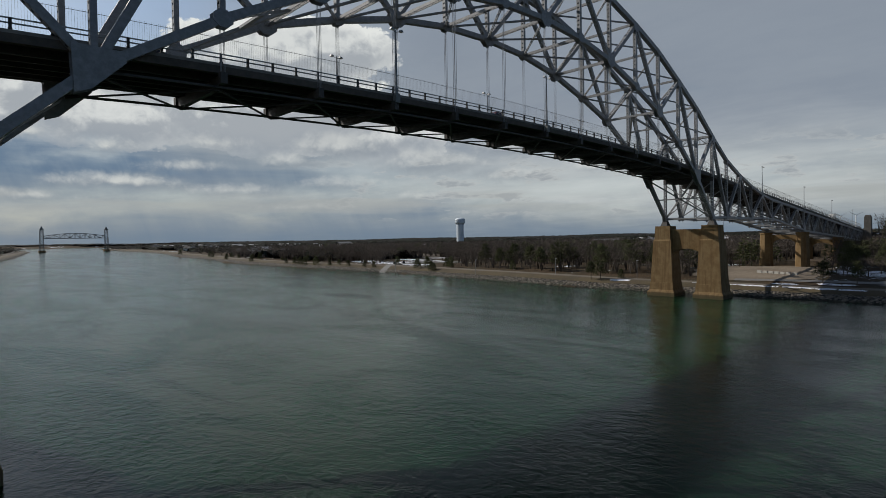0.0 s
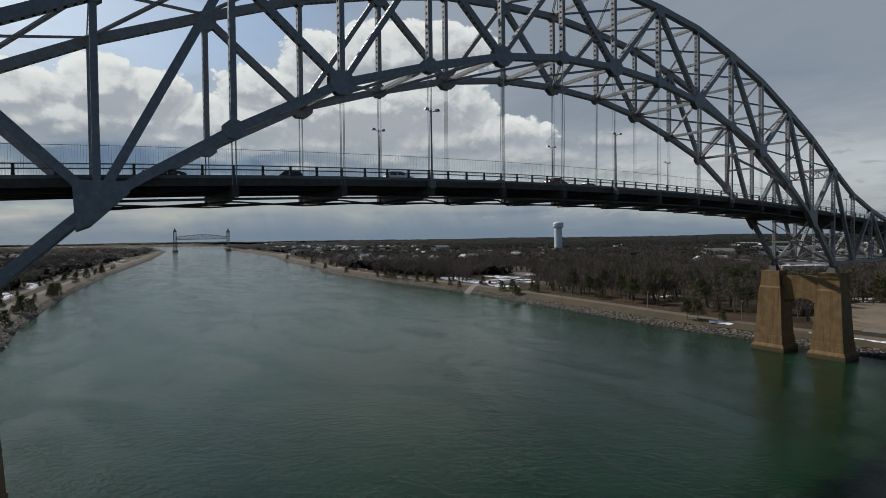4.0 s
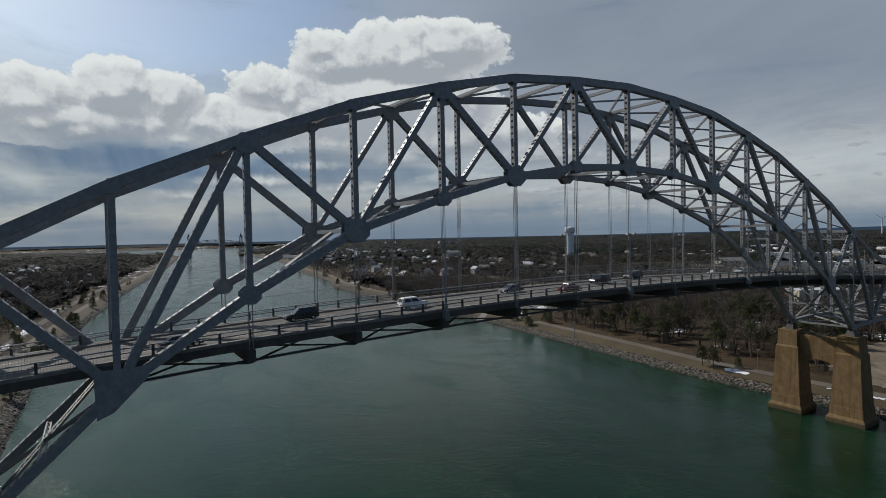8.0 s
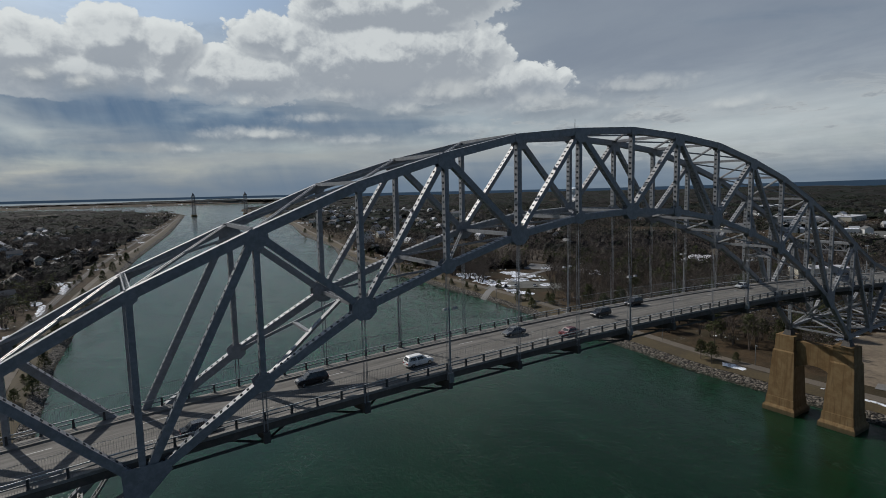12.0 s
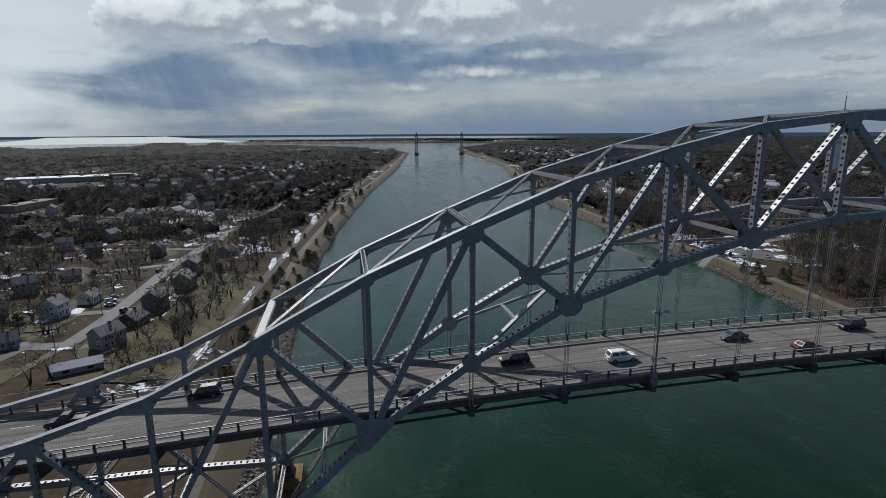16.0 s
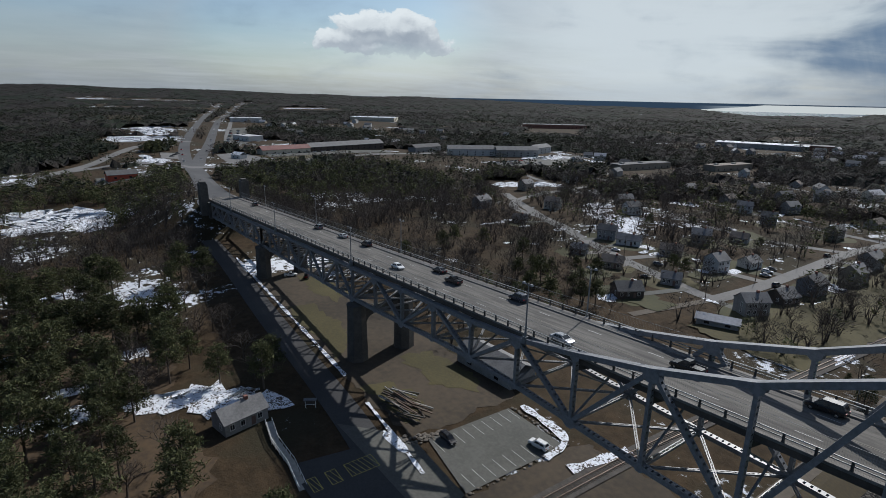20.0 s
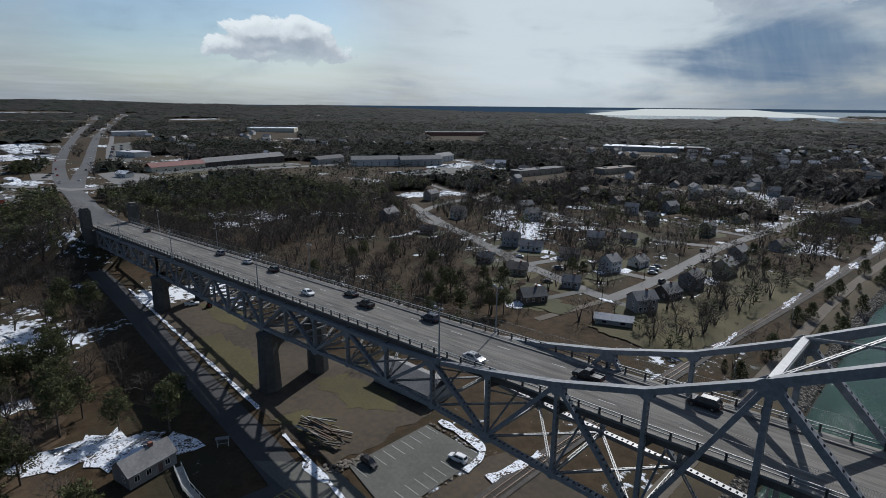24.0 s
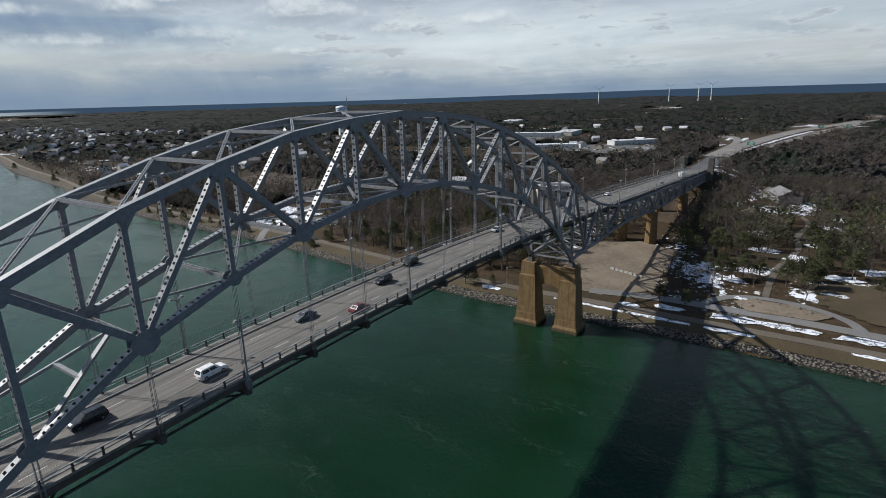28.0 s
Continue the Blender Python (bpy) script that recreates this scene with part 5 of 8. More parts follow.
def build_hatching():
    """Yellow striped bays of the shaded car park."""
    f = Form()
    for y0, y1 in ((-39.6, -37.8), (-35.8, -33.6), (-31.6, -25.4)):
        x0, x1 = -171.6, -167.4
        for a, b, c, d in ((x0, y0, x1, y0), (x0, y1, x1, y1), (x0, y0, x0, y1), (x1, y0, x1, y1)):
            line_mark(f, a, b, c, d, 0.13, 0.19)
        n = max(2, int((y1 - y0) / 0.9))
        for k in range(n):
            line_mark(f, x0, y0 + (y1 - y0) * k / n, x1, y0 + (y1 - y0) * (k + 1) / n, 0.11, 0.186)
    setting("bay_marking", f, plain("yellow road paint", (0.38, 0.32, 0.07), (0.50, 0.43, 0.12), 0.8, 3.0, 0.5), "yellow hatched bays on dark asphalt", "road marking")


build_hatching()


BALLAST = plain("dark ballast", (0.045, 0.040, 0.036), (0.09, 0.08, 0.07), 0.95, 2.0, 0.3, grain=0.1)


def build_railway():
    pts = [(-142, -120), (-141.5, -60), (-140.5, -5), (-139, 40), (-136, 90), (-129, 158), (-122, 230), (-112, 350), (-86, 560), (-8, 1000), (120, 1700)]
    f, line = strip_form(pts, 2.3, 0.25, 5.0, 4)
    STRIPS.append((line, 4.0))
    setting("ballast", f, BALLAST, "dark stone ballast of the railway", "railway bed")
    near = [p for p in line if -60 < p[1] < 420]
    track = empty("railway_track", "rusty single railway track on wooden sleepers", "railway")
    sl = Form().box(-1.25, -0.13, 0, 1.25, 0.13, 0.12).mesh("sleeper", BARK)
    dense = polyline(near, 0.75)
    for i in range(0, len(dense) - 1):
        (x, y), (x1, y1) = dense[i], dense[i + 1]
        if -20 < y < 80:
            ob = part("sleeper", sl, None, track)
            ob.location, ob.rotation_euler = (x, y, land(x, y) + 0.26), (0, 0, math.atan2(y1 - y, x1 - x) - math.pi / 2)
    for o in (-0.72, 0.72):
        g = Form()
        for i, (x, y) in enumerate(line):
            a, b = line[max(0, i - 1)], line[min(len(line) - 1, i + 1)]
            k = math.hypot(b[0] - a[0], b[1] - a[1])
            nx, ny = -(b[1] - a[1]) / k, (b[0] - a[0]) / k
            z = land(x, y) + 0.36
            g.v.extend([(x + nx * (o + e), y + ny * (o + e), z + h) for e, h in ((-0.05, 0), (0.05, 0), (0.05, 0.17), (-0.05, 0.17))])
            if i:
                k = 4 * i
                g.f.extend([(k - 4 + q, k - 4 + (q + 1) % 4, k + (q + 1) % 4, k + q) for q in range(4)])
        part("rail", g, RUST, track)


RUST = plain("rusty steel", (0.10, 0.065, 0.045), (0.19, 0.15, 0.12), 0.5, 3.0, 0.5, metal=0.5)
build_railway()


# ---- stones along the water's edge ----
def rubble_paint(n, pos):
    v = n.t.nodes.new("ShaderNodeTexVoronoi")
    n.put(v.inputs["Vector"], n.vec("MULTIPLY", pos, (1.0, 1.0, 0.4)))
    v.inputs["Scale"].default_value = 1.15
    tone = n.xyz(n.vec("MULTIPLY", v.outputs["Color"], (1.0, 1.0, 1.0)))[0]
    col = n.mix(tone, (0.050, 0.043, 0.035), (0.185, 0.165, 0.138))
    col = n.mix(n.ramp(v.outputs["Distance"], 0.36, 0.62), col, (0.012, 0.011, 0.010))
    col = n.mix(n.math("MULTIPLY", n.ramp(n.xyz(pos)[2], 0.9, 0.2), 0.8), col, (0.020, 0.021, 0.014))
    return {"Base Color": col, "Roughness": 0.9, "Specular IOR Level": 0.25, "bump": (n.math("SUBTRACT", 1.0, v.outputs["Distance"]), 1.0, 0.45)}


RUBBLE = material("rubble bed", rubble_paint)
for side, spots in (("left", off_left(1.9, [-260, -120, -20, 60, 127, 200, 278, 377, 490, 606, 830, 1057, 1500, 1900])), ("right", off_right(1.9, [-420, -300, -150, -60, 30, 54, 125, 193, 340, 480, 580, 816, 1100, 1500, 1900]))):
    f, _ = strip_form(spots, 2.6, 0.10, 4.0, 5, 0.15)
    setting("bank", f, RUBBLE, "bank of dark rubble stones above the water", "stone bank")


def tile_mesh(name, verts, faces, mats, where, kind, label, category):
    """One mesh of many placed copies: verts (k, 3), faces (m, 3), where: (n, 3, 4) placements."""
    verts, where = np.asarray(verts, dtype=np.float64), np.asarray(where)
    v = np.einsum("nij,kj->nki", where[:, :, :3], verts) + where[:, None, :, 3]
    fa = np.asarray(faces)[None] + (np.arange(len(where)) * len(verts))[:, None, None]
    me = bpy.data.meshes.new(name)
    v, fa = v.reshape(-1, 3), fa.reshape(-1, 3)
    me.vertices.add(len(v))
    me.vertices.foreach_set("co", v.astype(np.float32).ravel())
    me.loops.add(fa.size)
    me.loops.foreach_set("vertex_index", fa.astype(np.int32).ravel())
    me.polygons.add(len(fa))
    me.polygons.foreach_set("loop_start", np.arange(0, fa.size, 3, dtype=np.int32))
    me.polygons.foreach_set("loop_total", np.full(len(fa), 3, dtype=np.int32))
    me.update(calc_edges=True)
    me.materials.append(mats)
    return tagged(new(name, me), label, category, kind=kind)


def placement(x, y, z, sx, sy, sz, a, tilt=0.0):
    m = Matrix.Translation((x, y, z)) @ Euler((tilt, tilt * 0.7, a)).to_matrix().to_4x4() @ Matrix.Diagonal((sx, sy, sz, 1))
    return [list(r) for r in m][:3]


def stone_shape(seed):
    r = random.Random(seed)
    bm = bmesh.new()
    bmesh.ops.create_icosphere(bm, subdivisions=1, radius=1.0)
    for v in bm.verts:
        v.co *= 0.7 + 0.5 * r.random()
    out = [tuple(v.co) for v in bm.verts], [tuple(v.index for v in f.verts) for f in bm.faces]
    bm.free()
    return out


def build_stones():
    r = random.Random(3)
    near = []
    for k in range(3):
        where = []
        for _ in range(2400):
            if r.random() < 0.55:
                y = r.uniform(-170, 330) if r.random() < 0.7 else r.uniform(-60, 140)
                d = r.uniform(-1.2, 4.4)
                x = lerp_table(y, RIGHT) + d
            else:
                y = r.uniform(-120, 420)
                d = r.uniform(-1.2, 4.4)
                x = lerp_table(y, LEFT) - d
            s = r.uniform(0.16, 0.5) * (1.5 if r.random() < 0.12 else 1)
            where.append((x, y, land(x, y) + s * 0.05, s, s * r.uniform(0.7, 1.2), s * r.uniform(0.5, 0.8), r.uniform(0, 6.28), r.uniform(-0.4, 0.4)))
        v, f = stone_shape(k)
        if k == 0:
            near = [w for w in where if 60 < w[0] and -75 < w[1] < 30][:240]
            where = [w for w in where if w not in near]
        tile_mesh("riprap", v, f, STONE, [placement(*w) for w in where], "stuff", "grey and brown rubble stones along the canal bank", "stones")
    me = Form().add(*stone_shape(9)).mesh("bank_stone", STONE)
    bank = empty("stone_bank", "loose rubble stones below the canal path", "stones")
    for w in near:
        ob = part("stone", me, None, bank)
        ob.matrix_world = Matrix(placement(*w) + [[0, 0, 0, 1]])


build_stones()


# ---- trees ----
def sliver(f, p, d, length, w, r):
    """A long thin leaf-like triangle."""
    side = Vector((r.uniform(-1, 1), r.uniform(-1, 1), r.uniform(-1, 1))).cross(d)
    if side.length < 1e-3:
        side = Vector((1, 0, 0))
    side.normalize()
    p = Vector(p)
    f.add([tuple(p - side * w), tuple(p + side * w), tuple(p + d * length)], [(0, 1, 2)])


def bare_tree(seed, h):
    r = random.Random(seed)
    trunk, crown = Form(), Form()

    def grow(p, d, length, rad, level):
        bend = Vector((r.uniform(-1, 1), r.uniform(-1, 1), r.uniform(-0.2, 0.6))) * 0.16
        q = p + (d + bend).normalized() * length
        f = trunk if level < 2 else crown
        f.rod(p, q, rad, rad * 0.66, n=5 if level < 1 else 3)
        if level >= 4:
            for _ in range(8):
                dd = (d + Vector((r.uniform(-1, 1), r.uniform(-1, 1), r.uniform(-0.5, 0.9))) * 0.8).normalized()
                sliver(crown, p + (q - p) * r.uniform(0.1, 1.0), dd, r.uniform(0.5, 1.1) * h * 0.095, 0.0092 * h / 10, r)
            return
        n = 3 if level < 3 else 2
        if level == 0:
            n = 4
        for i in range(n):
            a = 6.283 * (i + r.uniform(-0.3, 0.3)) / n + seed
            spread = r.uniform(0.45, 0.85) if level else r.uniform(0.35, 0.7)
            dd = (d * (1 - spread * 0.45) + Vector((math.cos(a), math.sin(a), r.uniform(-0.05, 0.35))) * spread).normalized()
            start = p + (q - p) * (r.uniform(0.55, 1.0) if i else 1.0)
            grow(start, dd, length * r.uniform(0.62, 0.82), rad * 0.6, level + 1)

    grow(Vector((0, 0, -0.3)), Vector((0, 0, 1)), h * 0.30, h * 0.020, 0)
    return trunk, crown


def needle_clump(f, c, size, count, r):
    for _ in range(count):
        d = Vector((r.gauss(0, 1), r.gauss(0, 1), r.gauss(0.25, 0.8))).normalized()
        p = Vector(c) + Vector((r.gauss(0, 1), r.gauss(0, 1), r.gauss(0, 0.6))) * size * 0.36
        sliver(f, p, d, size * r.uniform(0.5, 1.0), size * r.uniform(0.08, 0.17), r)


def pine_tree(seed, h):
    r = random.Random(seed)
    trunk, crown = Form(), Form()
    lean = Vector((r.uniform(-0.04, 0.04), r.uniform(-0.04, 0.04), 1))
    trunk.rod((0, 0, -0.3), lean * h * 0.93, h * 0.021, h * 0.006, n=6)
    levels = 15
    for i in range(levels):
        t = 0.34 + 0.64 * i / levels
        reach = h * (0.27 * (1.0 - (t - 0.34) / 0.72) ** 0.7 + 0.04) * r.uniform(0.7, 1.2)
        for k in range(4 if i < 12 else 3):
            a = r.uniform(0, 6.283)
            p = lean * (h * t)
            q = p + Vector((math.cos(a), math.sin(a), r.uniform(0.0, 0.45))) * reach
            trunk.rod(p, q, h * 0.005, h * 0.002, n=3)
            for m in range(2):
                c = p + (q - p) * (0.62 + 0.38 * m) + Vector((0, 0, r.uniform(0, 0.3)))
                needle_clump(crown, c, h * r.uniform(0.07, 0.105), 13, r)
    needle_clump(crown, lean * h * 0.96, h * 0.1, 14, r)
    return trunk, crown


def cedar_tree(seed, h):
    r = random.Random(seed)
    trunk, crown = Form(), Form()
    trunk.rod((0, 0, -0.3), (0, 0, h * 0.9), h * 0.03, h * 0.006, n=6)
    for i in range(130):
        t = r.random() ** 0.8
        z = h * (0.06 + 0.88 * t)
        rad = h * 0.36 * (1 - t) ** 0.6 * r.uniform(0.55, 1.0) + 0.08
        a = r.uniform(0, 6.283)
        needle_clump(crown, (rad * math.cos(a), rad * math.sin(a), z), h * 0.14, 7, r)
    return trunk, crown


def tree_kind(name, maker, seeds, h, needle, label, category):
    made = []
    for s in seeds:
        trunk, crown = maker(s, h)
        made.append((trunk.mesh("trunk", BARK), crown.mesh("crown", NEEDLE if needle else TWIG)))
    return name, made, label, category, h


BARE = tree_kind("bare_tree", bare_tree, (1, 2, 3, 4, 5, 6), 11.0, False, "leafless grey-brown tree with a wide twiggy crown", "tree")
PINE = tree_kind("pine_tree", pine_tree, (11, 12, 13, 14, 15), 12.0, True, "dark green pine with a bare lower trunk", "tree")
CEDAR = tree_kind("cedar_tree", cedar_tree, (21, 22, 23), 5.0, True, "small dark conical evergreen by the path", "tree")
SHRUB = tree_kind("shrub", bare_tree, (31, 32), 3.0, False, "low leafless brown shrub", "shrub")


def plant(kind, x, y, height, group=""):
    name, made, label, category, h = kind
    s = height / h * rnd.uniform(0.94, 1.06)
    t, c = made[rnd.randrange(len(made))]
    e = empty(name, label, category, group, (x, y, land(x, y)))
    e.rotation_euler = (0, 0, rnd.uniform(0, 6.283))
    e.scale = (s * rnd.uniform(0.9, 1.15), s * rnd.uniform(0.9, 1.15), s)
    part("trunk", t, None, e)
    part("crown", c, None, e)


BOXES = []        # kept free of trees, for houses and open camera views: (x, y, radius)


# ---- houses ----
WALLS = {"white": plain("white clapboard", (0.40, 0.40, 0.39), (0.54, 0.54, 0.52), 0.7, 2.0, 0.3), "grey": plain("grey shingle wall", (0.19, 0.188, 0.182), (0.30, 0.297, 0.288), 0.85, 2.5, 0.3),
         "tan": plain("tan shingle wall", (0.24, 0.20, 0.15), (0.36, 0.31, 0.24), 0.85, 2.5, 0.3), "dark": plain("dark brown wall", (0.045, 0.035, 0.03), (0.085, 0.07, 0.06), 0.85, 2.5, 0.3),
         "blue": plain("blue-grey wall", (0.105, 0.122, 0.142), (0.165, 0.185, 0.205), 0.8, 2.5, 0.3), "brick": plain("red brick wall", (0.17, 0.075, 0.055), (0.26, 0.12, 0.09), 0.9, 3.0, 0.3),
         "red": plain("orange-red wall", (0.34, 0.055, 0.03), (0.46, 0.09, 0.05), 0.7, 2.5, 0.3), "cream": plain("cream wall", (0.42, 0.39, 0.31), (0.55, 0.51, 0.42), 0.8, 2.5, 0.3)}
ROOFS = {"grey": plain("grey shingle roof", (0.125, 0.124, 0.123), (0.215, 0.213, 0.210), 0.9, 2.0, 0.3), "dark": plain("dark shingle roof", (0.070, 0.069, 0.069), (0.128, 0.126, 0.124), 0.9, 2.0, 0.3),
         "brown": plain("brown shingle roof", (0.12, 0.098, 0.08), (0.20, 0.168, 0.14), 0.9, 2.0, 0.3), "pale": plain("pale membrane roof", (0.35, 0.35, 0.36), (0.52, 0.52, 0.54), 0.85, 1.0, 0.1),
         "red": plain("dull red roof", (0.14, 0.055, 0.048), (0.22, 0.095, 0.08), 0.7, 1.0, 0.2), "snowy": SNOW, "green": plain("dull green roof", (0.08, 0.11, 0.10), (0.14, 0.17, 0.155), 0.8, 1.0, 0.2)}
TRIM = plain("white painted trim", (0.60, 0.60, 0.58), (0.75, 0.75, 0.73), 0.6, 3.0, 0.5)
DOOR = plain("painted door", (0.10, 0.06, 0.05), (0.16, 0.10, 0.08), 0.5, 3.0, 0.5)
HOUSES = {}


def pane(e, x, y, z, w, h, out, i):
    """A framed window on a wall that faces along out (0: -y, 1: +y, 2: -x, 3: +x)."""
    fr, gl = Form(), Form()
    t, g = 0.06, 0.10
    if out < 2:
        s = -1 if out == 0 else 1
        a, b = sorted((y, y + s * t))
        for x0, x1, z0, z1 in ((x - w / 2 - g, x + w / 2 + g, z - g, z), (x - w / 2 - g, x + w / 2 + g, z + h, z + h + g), (x - w / 2 - g, x - w / 2, z, z + h), (x + w / 2, x + w / 2 + g, z, z + h), (x - 0.03, x + 0.03, z, z + h)):
            fr.box(x0, a, z0, x1, b, z1)
        gl.box(x - w / 2, min(y, y + s * 0.025), z, x + w / 2, max(y, y + s * 0.025), z + h)
    else:
        s = -1 if out == 2 else 1
        a, b = sorted((x, x + s * t))
        for y0, y1, z0, z1 in ((y - w / 2 - g, y + w / 2 + g, z - g, z), (y - w / 2 - g, y + w / 2 + g, z + h, z + h + g), (y - w / 2 - g, y - w / 2, z, z + h), (y + w / 2, y + w / 2 + g, z, z + h), (y - 0.03, y + 0.03, z, z + h)):
            fr.box(a, y0, z0, b, y1, z1)
        gl.box(min(x, x + s * 0.025), y - w / 2, z, max(x, x + s * 0.025), y + w / 2, z + h)
    win = part("window", fr, TRIM, e)
    part("pane", gl, GLASS, win)


def gable(f, lx, ly, z0, z1, over=0.35, thick=0.22):
    """A gable roof with its ridge along x, as two slabs with thickness."""
    hx, hy = lx / 2 + over, ly / 2 + over
    k = (z1 - z0) / (ly / 2)
    ze = z0 - over * k
    for s in (-1, 1):
        low = [(-hx, s * hy, ze), (hx, s * hy, ze), (hx, 0, z1), (-hx, 0, z1)]
        f.hexa(low if s < 0 else low[::-1], [(a, b, c + thick) for a, b, c in (low if s < 0 else low[::-1])])
    return f


def make_house(lx, ly, floors, wall, roof, windows=True, ell=0.0):
    e = empty("house", "x", "house")
    H = 2.4 * floors + 0.4
    rise = ly * 0.36
    f = Form()
    f.box(-lx / 2, -ly / 2, -1.0, lx / 2, ly / 2, H)
    f.add([(-lx / 2, -ly / 2, H), (-lx / 2, ly / 2, H), (-lx / 2, 0, H + rise), (lx / 2, -ly / 2, H), (lx / 2, ly / 2, H), (lx / 2, 0, H + rise)], [(0, 2, 1), (3, 4, 5), (0, 3, 5, 2), (1, 2, 5, 4)])
    if ell:
        f.box(lx / 2 - ell * 0.6, ly / 2 - 0.1, -1.0, lx / 2 - 0.4, ly / 2 + ell, H * 0.72)
    part("wall", f, WALLS[wall], e)
    part("roof", gable(Form(), lx, ly, H + 0.02, H + rise + 0.02), ROOFS[roof], e)
    if ell:
        g = Form()
        x0, x1, y0, y1, z = lx / 2 - ell * 0.6 - 0.3, lx / 2 - 0.1, ly / 2, ly / 2 + ell + 0.3, H * 0.72
        g.hexa([(x0, y0, z + 0.9), (x1, y0, z + 0.9), (x1, y1, z), (x0, y1, z)], [(x0, y0, z + 1.1), (x1, y0, z + 1.1), (x1, y1, z + 0.2), (x0, y1, z + 0.2)])
        part("porch_roof", g, ROOFS[roof], e)
    if windows:
        part("chimney", Form().box(lx * 0.12, -0.4, H + rise * 0.3, lx * 0.12 + 0.8, 0.4, H + rise + 0.9), WALLS["brick"], e)
    if windows:
        for fl in range(floors):
            z = 0.9 + 2.4 * fl
            for k, x in enumerate((-lx * 0.34, -lx * 0.1, lx * 0.3)):
                pane(e, x, -ly / 2, z, 1.0, 1.3, 0, k)
                if k != 1:
                    pane(e, x, ly / 2, z, 1.0, 1.3, 1, k)
            for s in (2, 3):
                pane(e, (-lx / 2 if s == 2 else lx / 2), -ly * 0.18, z, 0.9, 1.3, s, 0)
        part("door", Form().box(lx * 0.10, -ly / 2 - 0.06, 0.0, lx * 0.10 + 1.0, -ly / 2, 2.1), DOOR, e)
    return e


def house(x, y, turn, lx, ly, floors, wall, roof, label="", windows=True, ell=0.0):
    key = (lx, ly, floors, wall, roof, windows, ell)
    m = pose(x, y, land(x, y) + 0.3, 0, 0, turn)
    if key not in HOUSES:
        e = HOUSES[key] = make_house(*key)
        e.matrix_basis = m
    else:
        e = copy_thing(HOUSES[key], m)
    tagged(e, label or f"{'two-storey' if floors > 1 else 'low'} {wall} house with a {roof} shingle gable roof", "house", "houses of the village")
    BOXES.append((x, y, max(lx, ly) * 0.62 + 1.5))
    return e


STREET_POINTS = [p for line in ([(-400, 215), (-330, 180), (-274, 158), (-236, 143), (-210, 136), (-187, 128)], [(-182, 127), (-179, 159), (-179.5, 209), (-180, 252), (-174, 292), (-160, 420)], [(-180, 252), (-222, 240), (-300, 258)], [(-174, 292), (-224, 300), (-330, 335)]) for p in polyline(line, 4.0)]
for row in ((-203, 103, 60, 12, 9, 1, "dark", "dark", 0.0), (-202, 131, 30, 9, 7, 1, "grey", "grey", 0.0), (-250, 168, 25, 14, 8, 1, "white", "grey", 0.0), (-264, 168, 25, 11, 8, 2, "grey", "dark", 0.0),
            (-202, 166, 80, 9, 9, 2, "white", "grey", 3.0), (-231, 203, 30, 11, 9, 2, "tan", "grey", 0.0), (-227, 170, 30, 12, 8, 1, "tan", "brown", 0.0), (-253, 133, 25, 9, 7, 1, "grey", "grey", 0.0),
            (-230, 129, 30, 11, 8, 1, "tan", "brown", 2.5), (-167, 126, 60, 11, 8, 2, "grey", "grey", 0.0), (-166, 148, 75, 10, 9, 1, "dark", "grey", 3.0), (-164, 168, 85, 10, 9, 2, "blue", "dark", 0.0),
            (-164, 231, 85, 12, 8, 2, "grey", "grey", 0.0), (-160, 199, 85, 11, 9, 2, "tan", "grey", 3.0), (-196, 184, 85, 10, 8, 1, "white", "grey", 0.0), (-235, 287, 20, 10, 8, 2, "blue", "dark", 0.0),
            (-222, 226, 15, 10, 8, 1, "grey", "brown", 0.0), (-197, 281, 85, 10, 8, 2, "tan", "dark", 0.0), (-252, 407, 30, 11, 8, 2, "white", "grey", 0.0), (-261, 309, 20, 11, 8, 2, "white", "grey", 0.0),
            (-319, 155, 30, 10, 7, 1, "grey", "dark", 0.0)):
    x, y, turn, lx, ly, fl, w, ro, ell = row
    house(x, y, turn, lx * 0.86, ly * 0.86, fl, w, ro, "", True, ell)
    gr = random.Random(int(x * 7 + y))
    # a pale driveway from the house to the nearest street
    px, py = min(STREET_POINTS, key=lambda p: math.hypot(p[0] - x, p[1] - y))
    if 7 < math.hypot(px - x, py - y) < 32:
        road("driveway", [(x, y), ((x + px) / 2 + gr.uniform(-1, 1), (y + py) / 2), (px, py)], gr.uniform(1.6, 2.6), gr.choice((LIGHTROAD, PARKLOT, PALEROAD)), "worn driveway beside a house", "driveway", 0.17, 3.0)
    field("lawn", [(x + gr.uniform(9, 14) * math.cos(q * 0.785), y + gr.uniform(9, 14) * math.sin(q * 0.785)) for q in range(8)], gr.choice((GREEN, GREEN, OLIVE)), "dull green winter lawn round a house", "lawn", 0.09 + 0.02 * gr.random(), 1.5, False)
hr = random.Random(21)
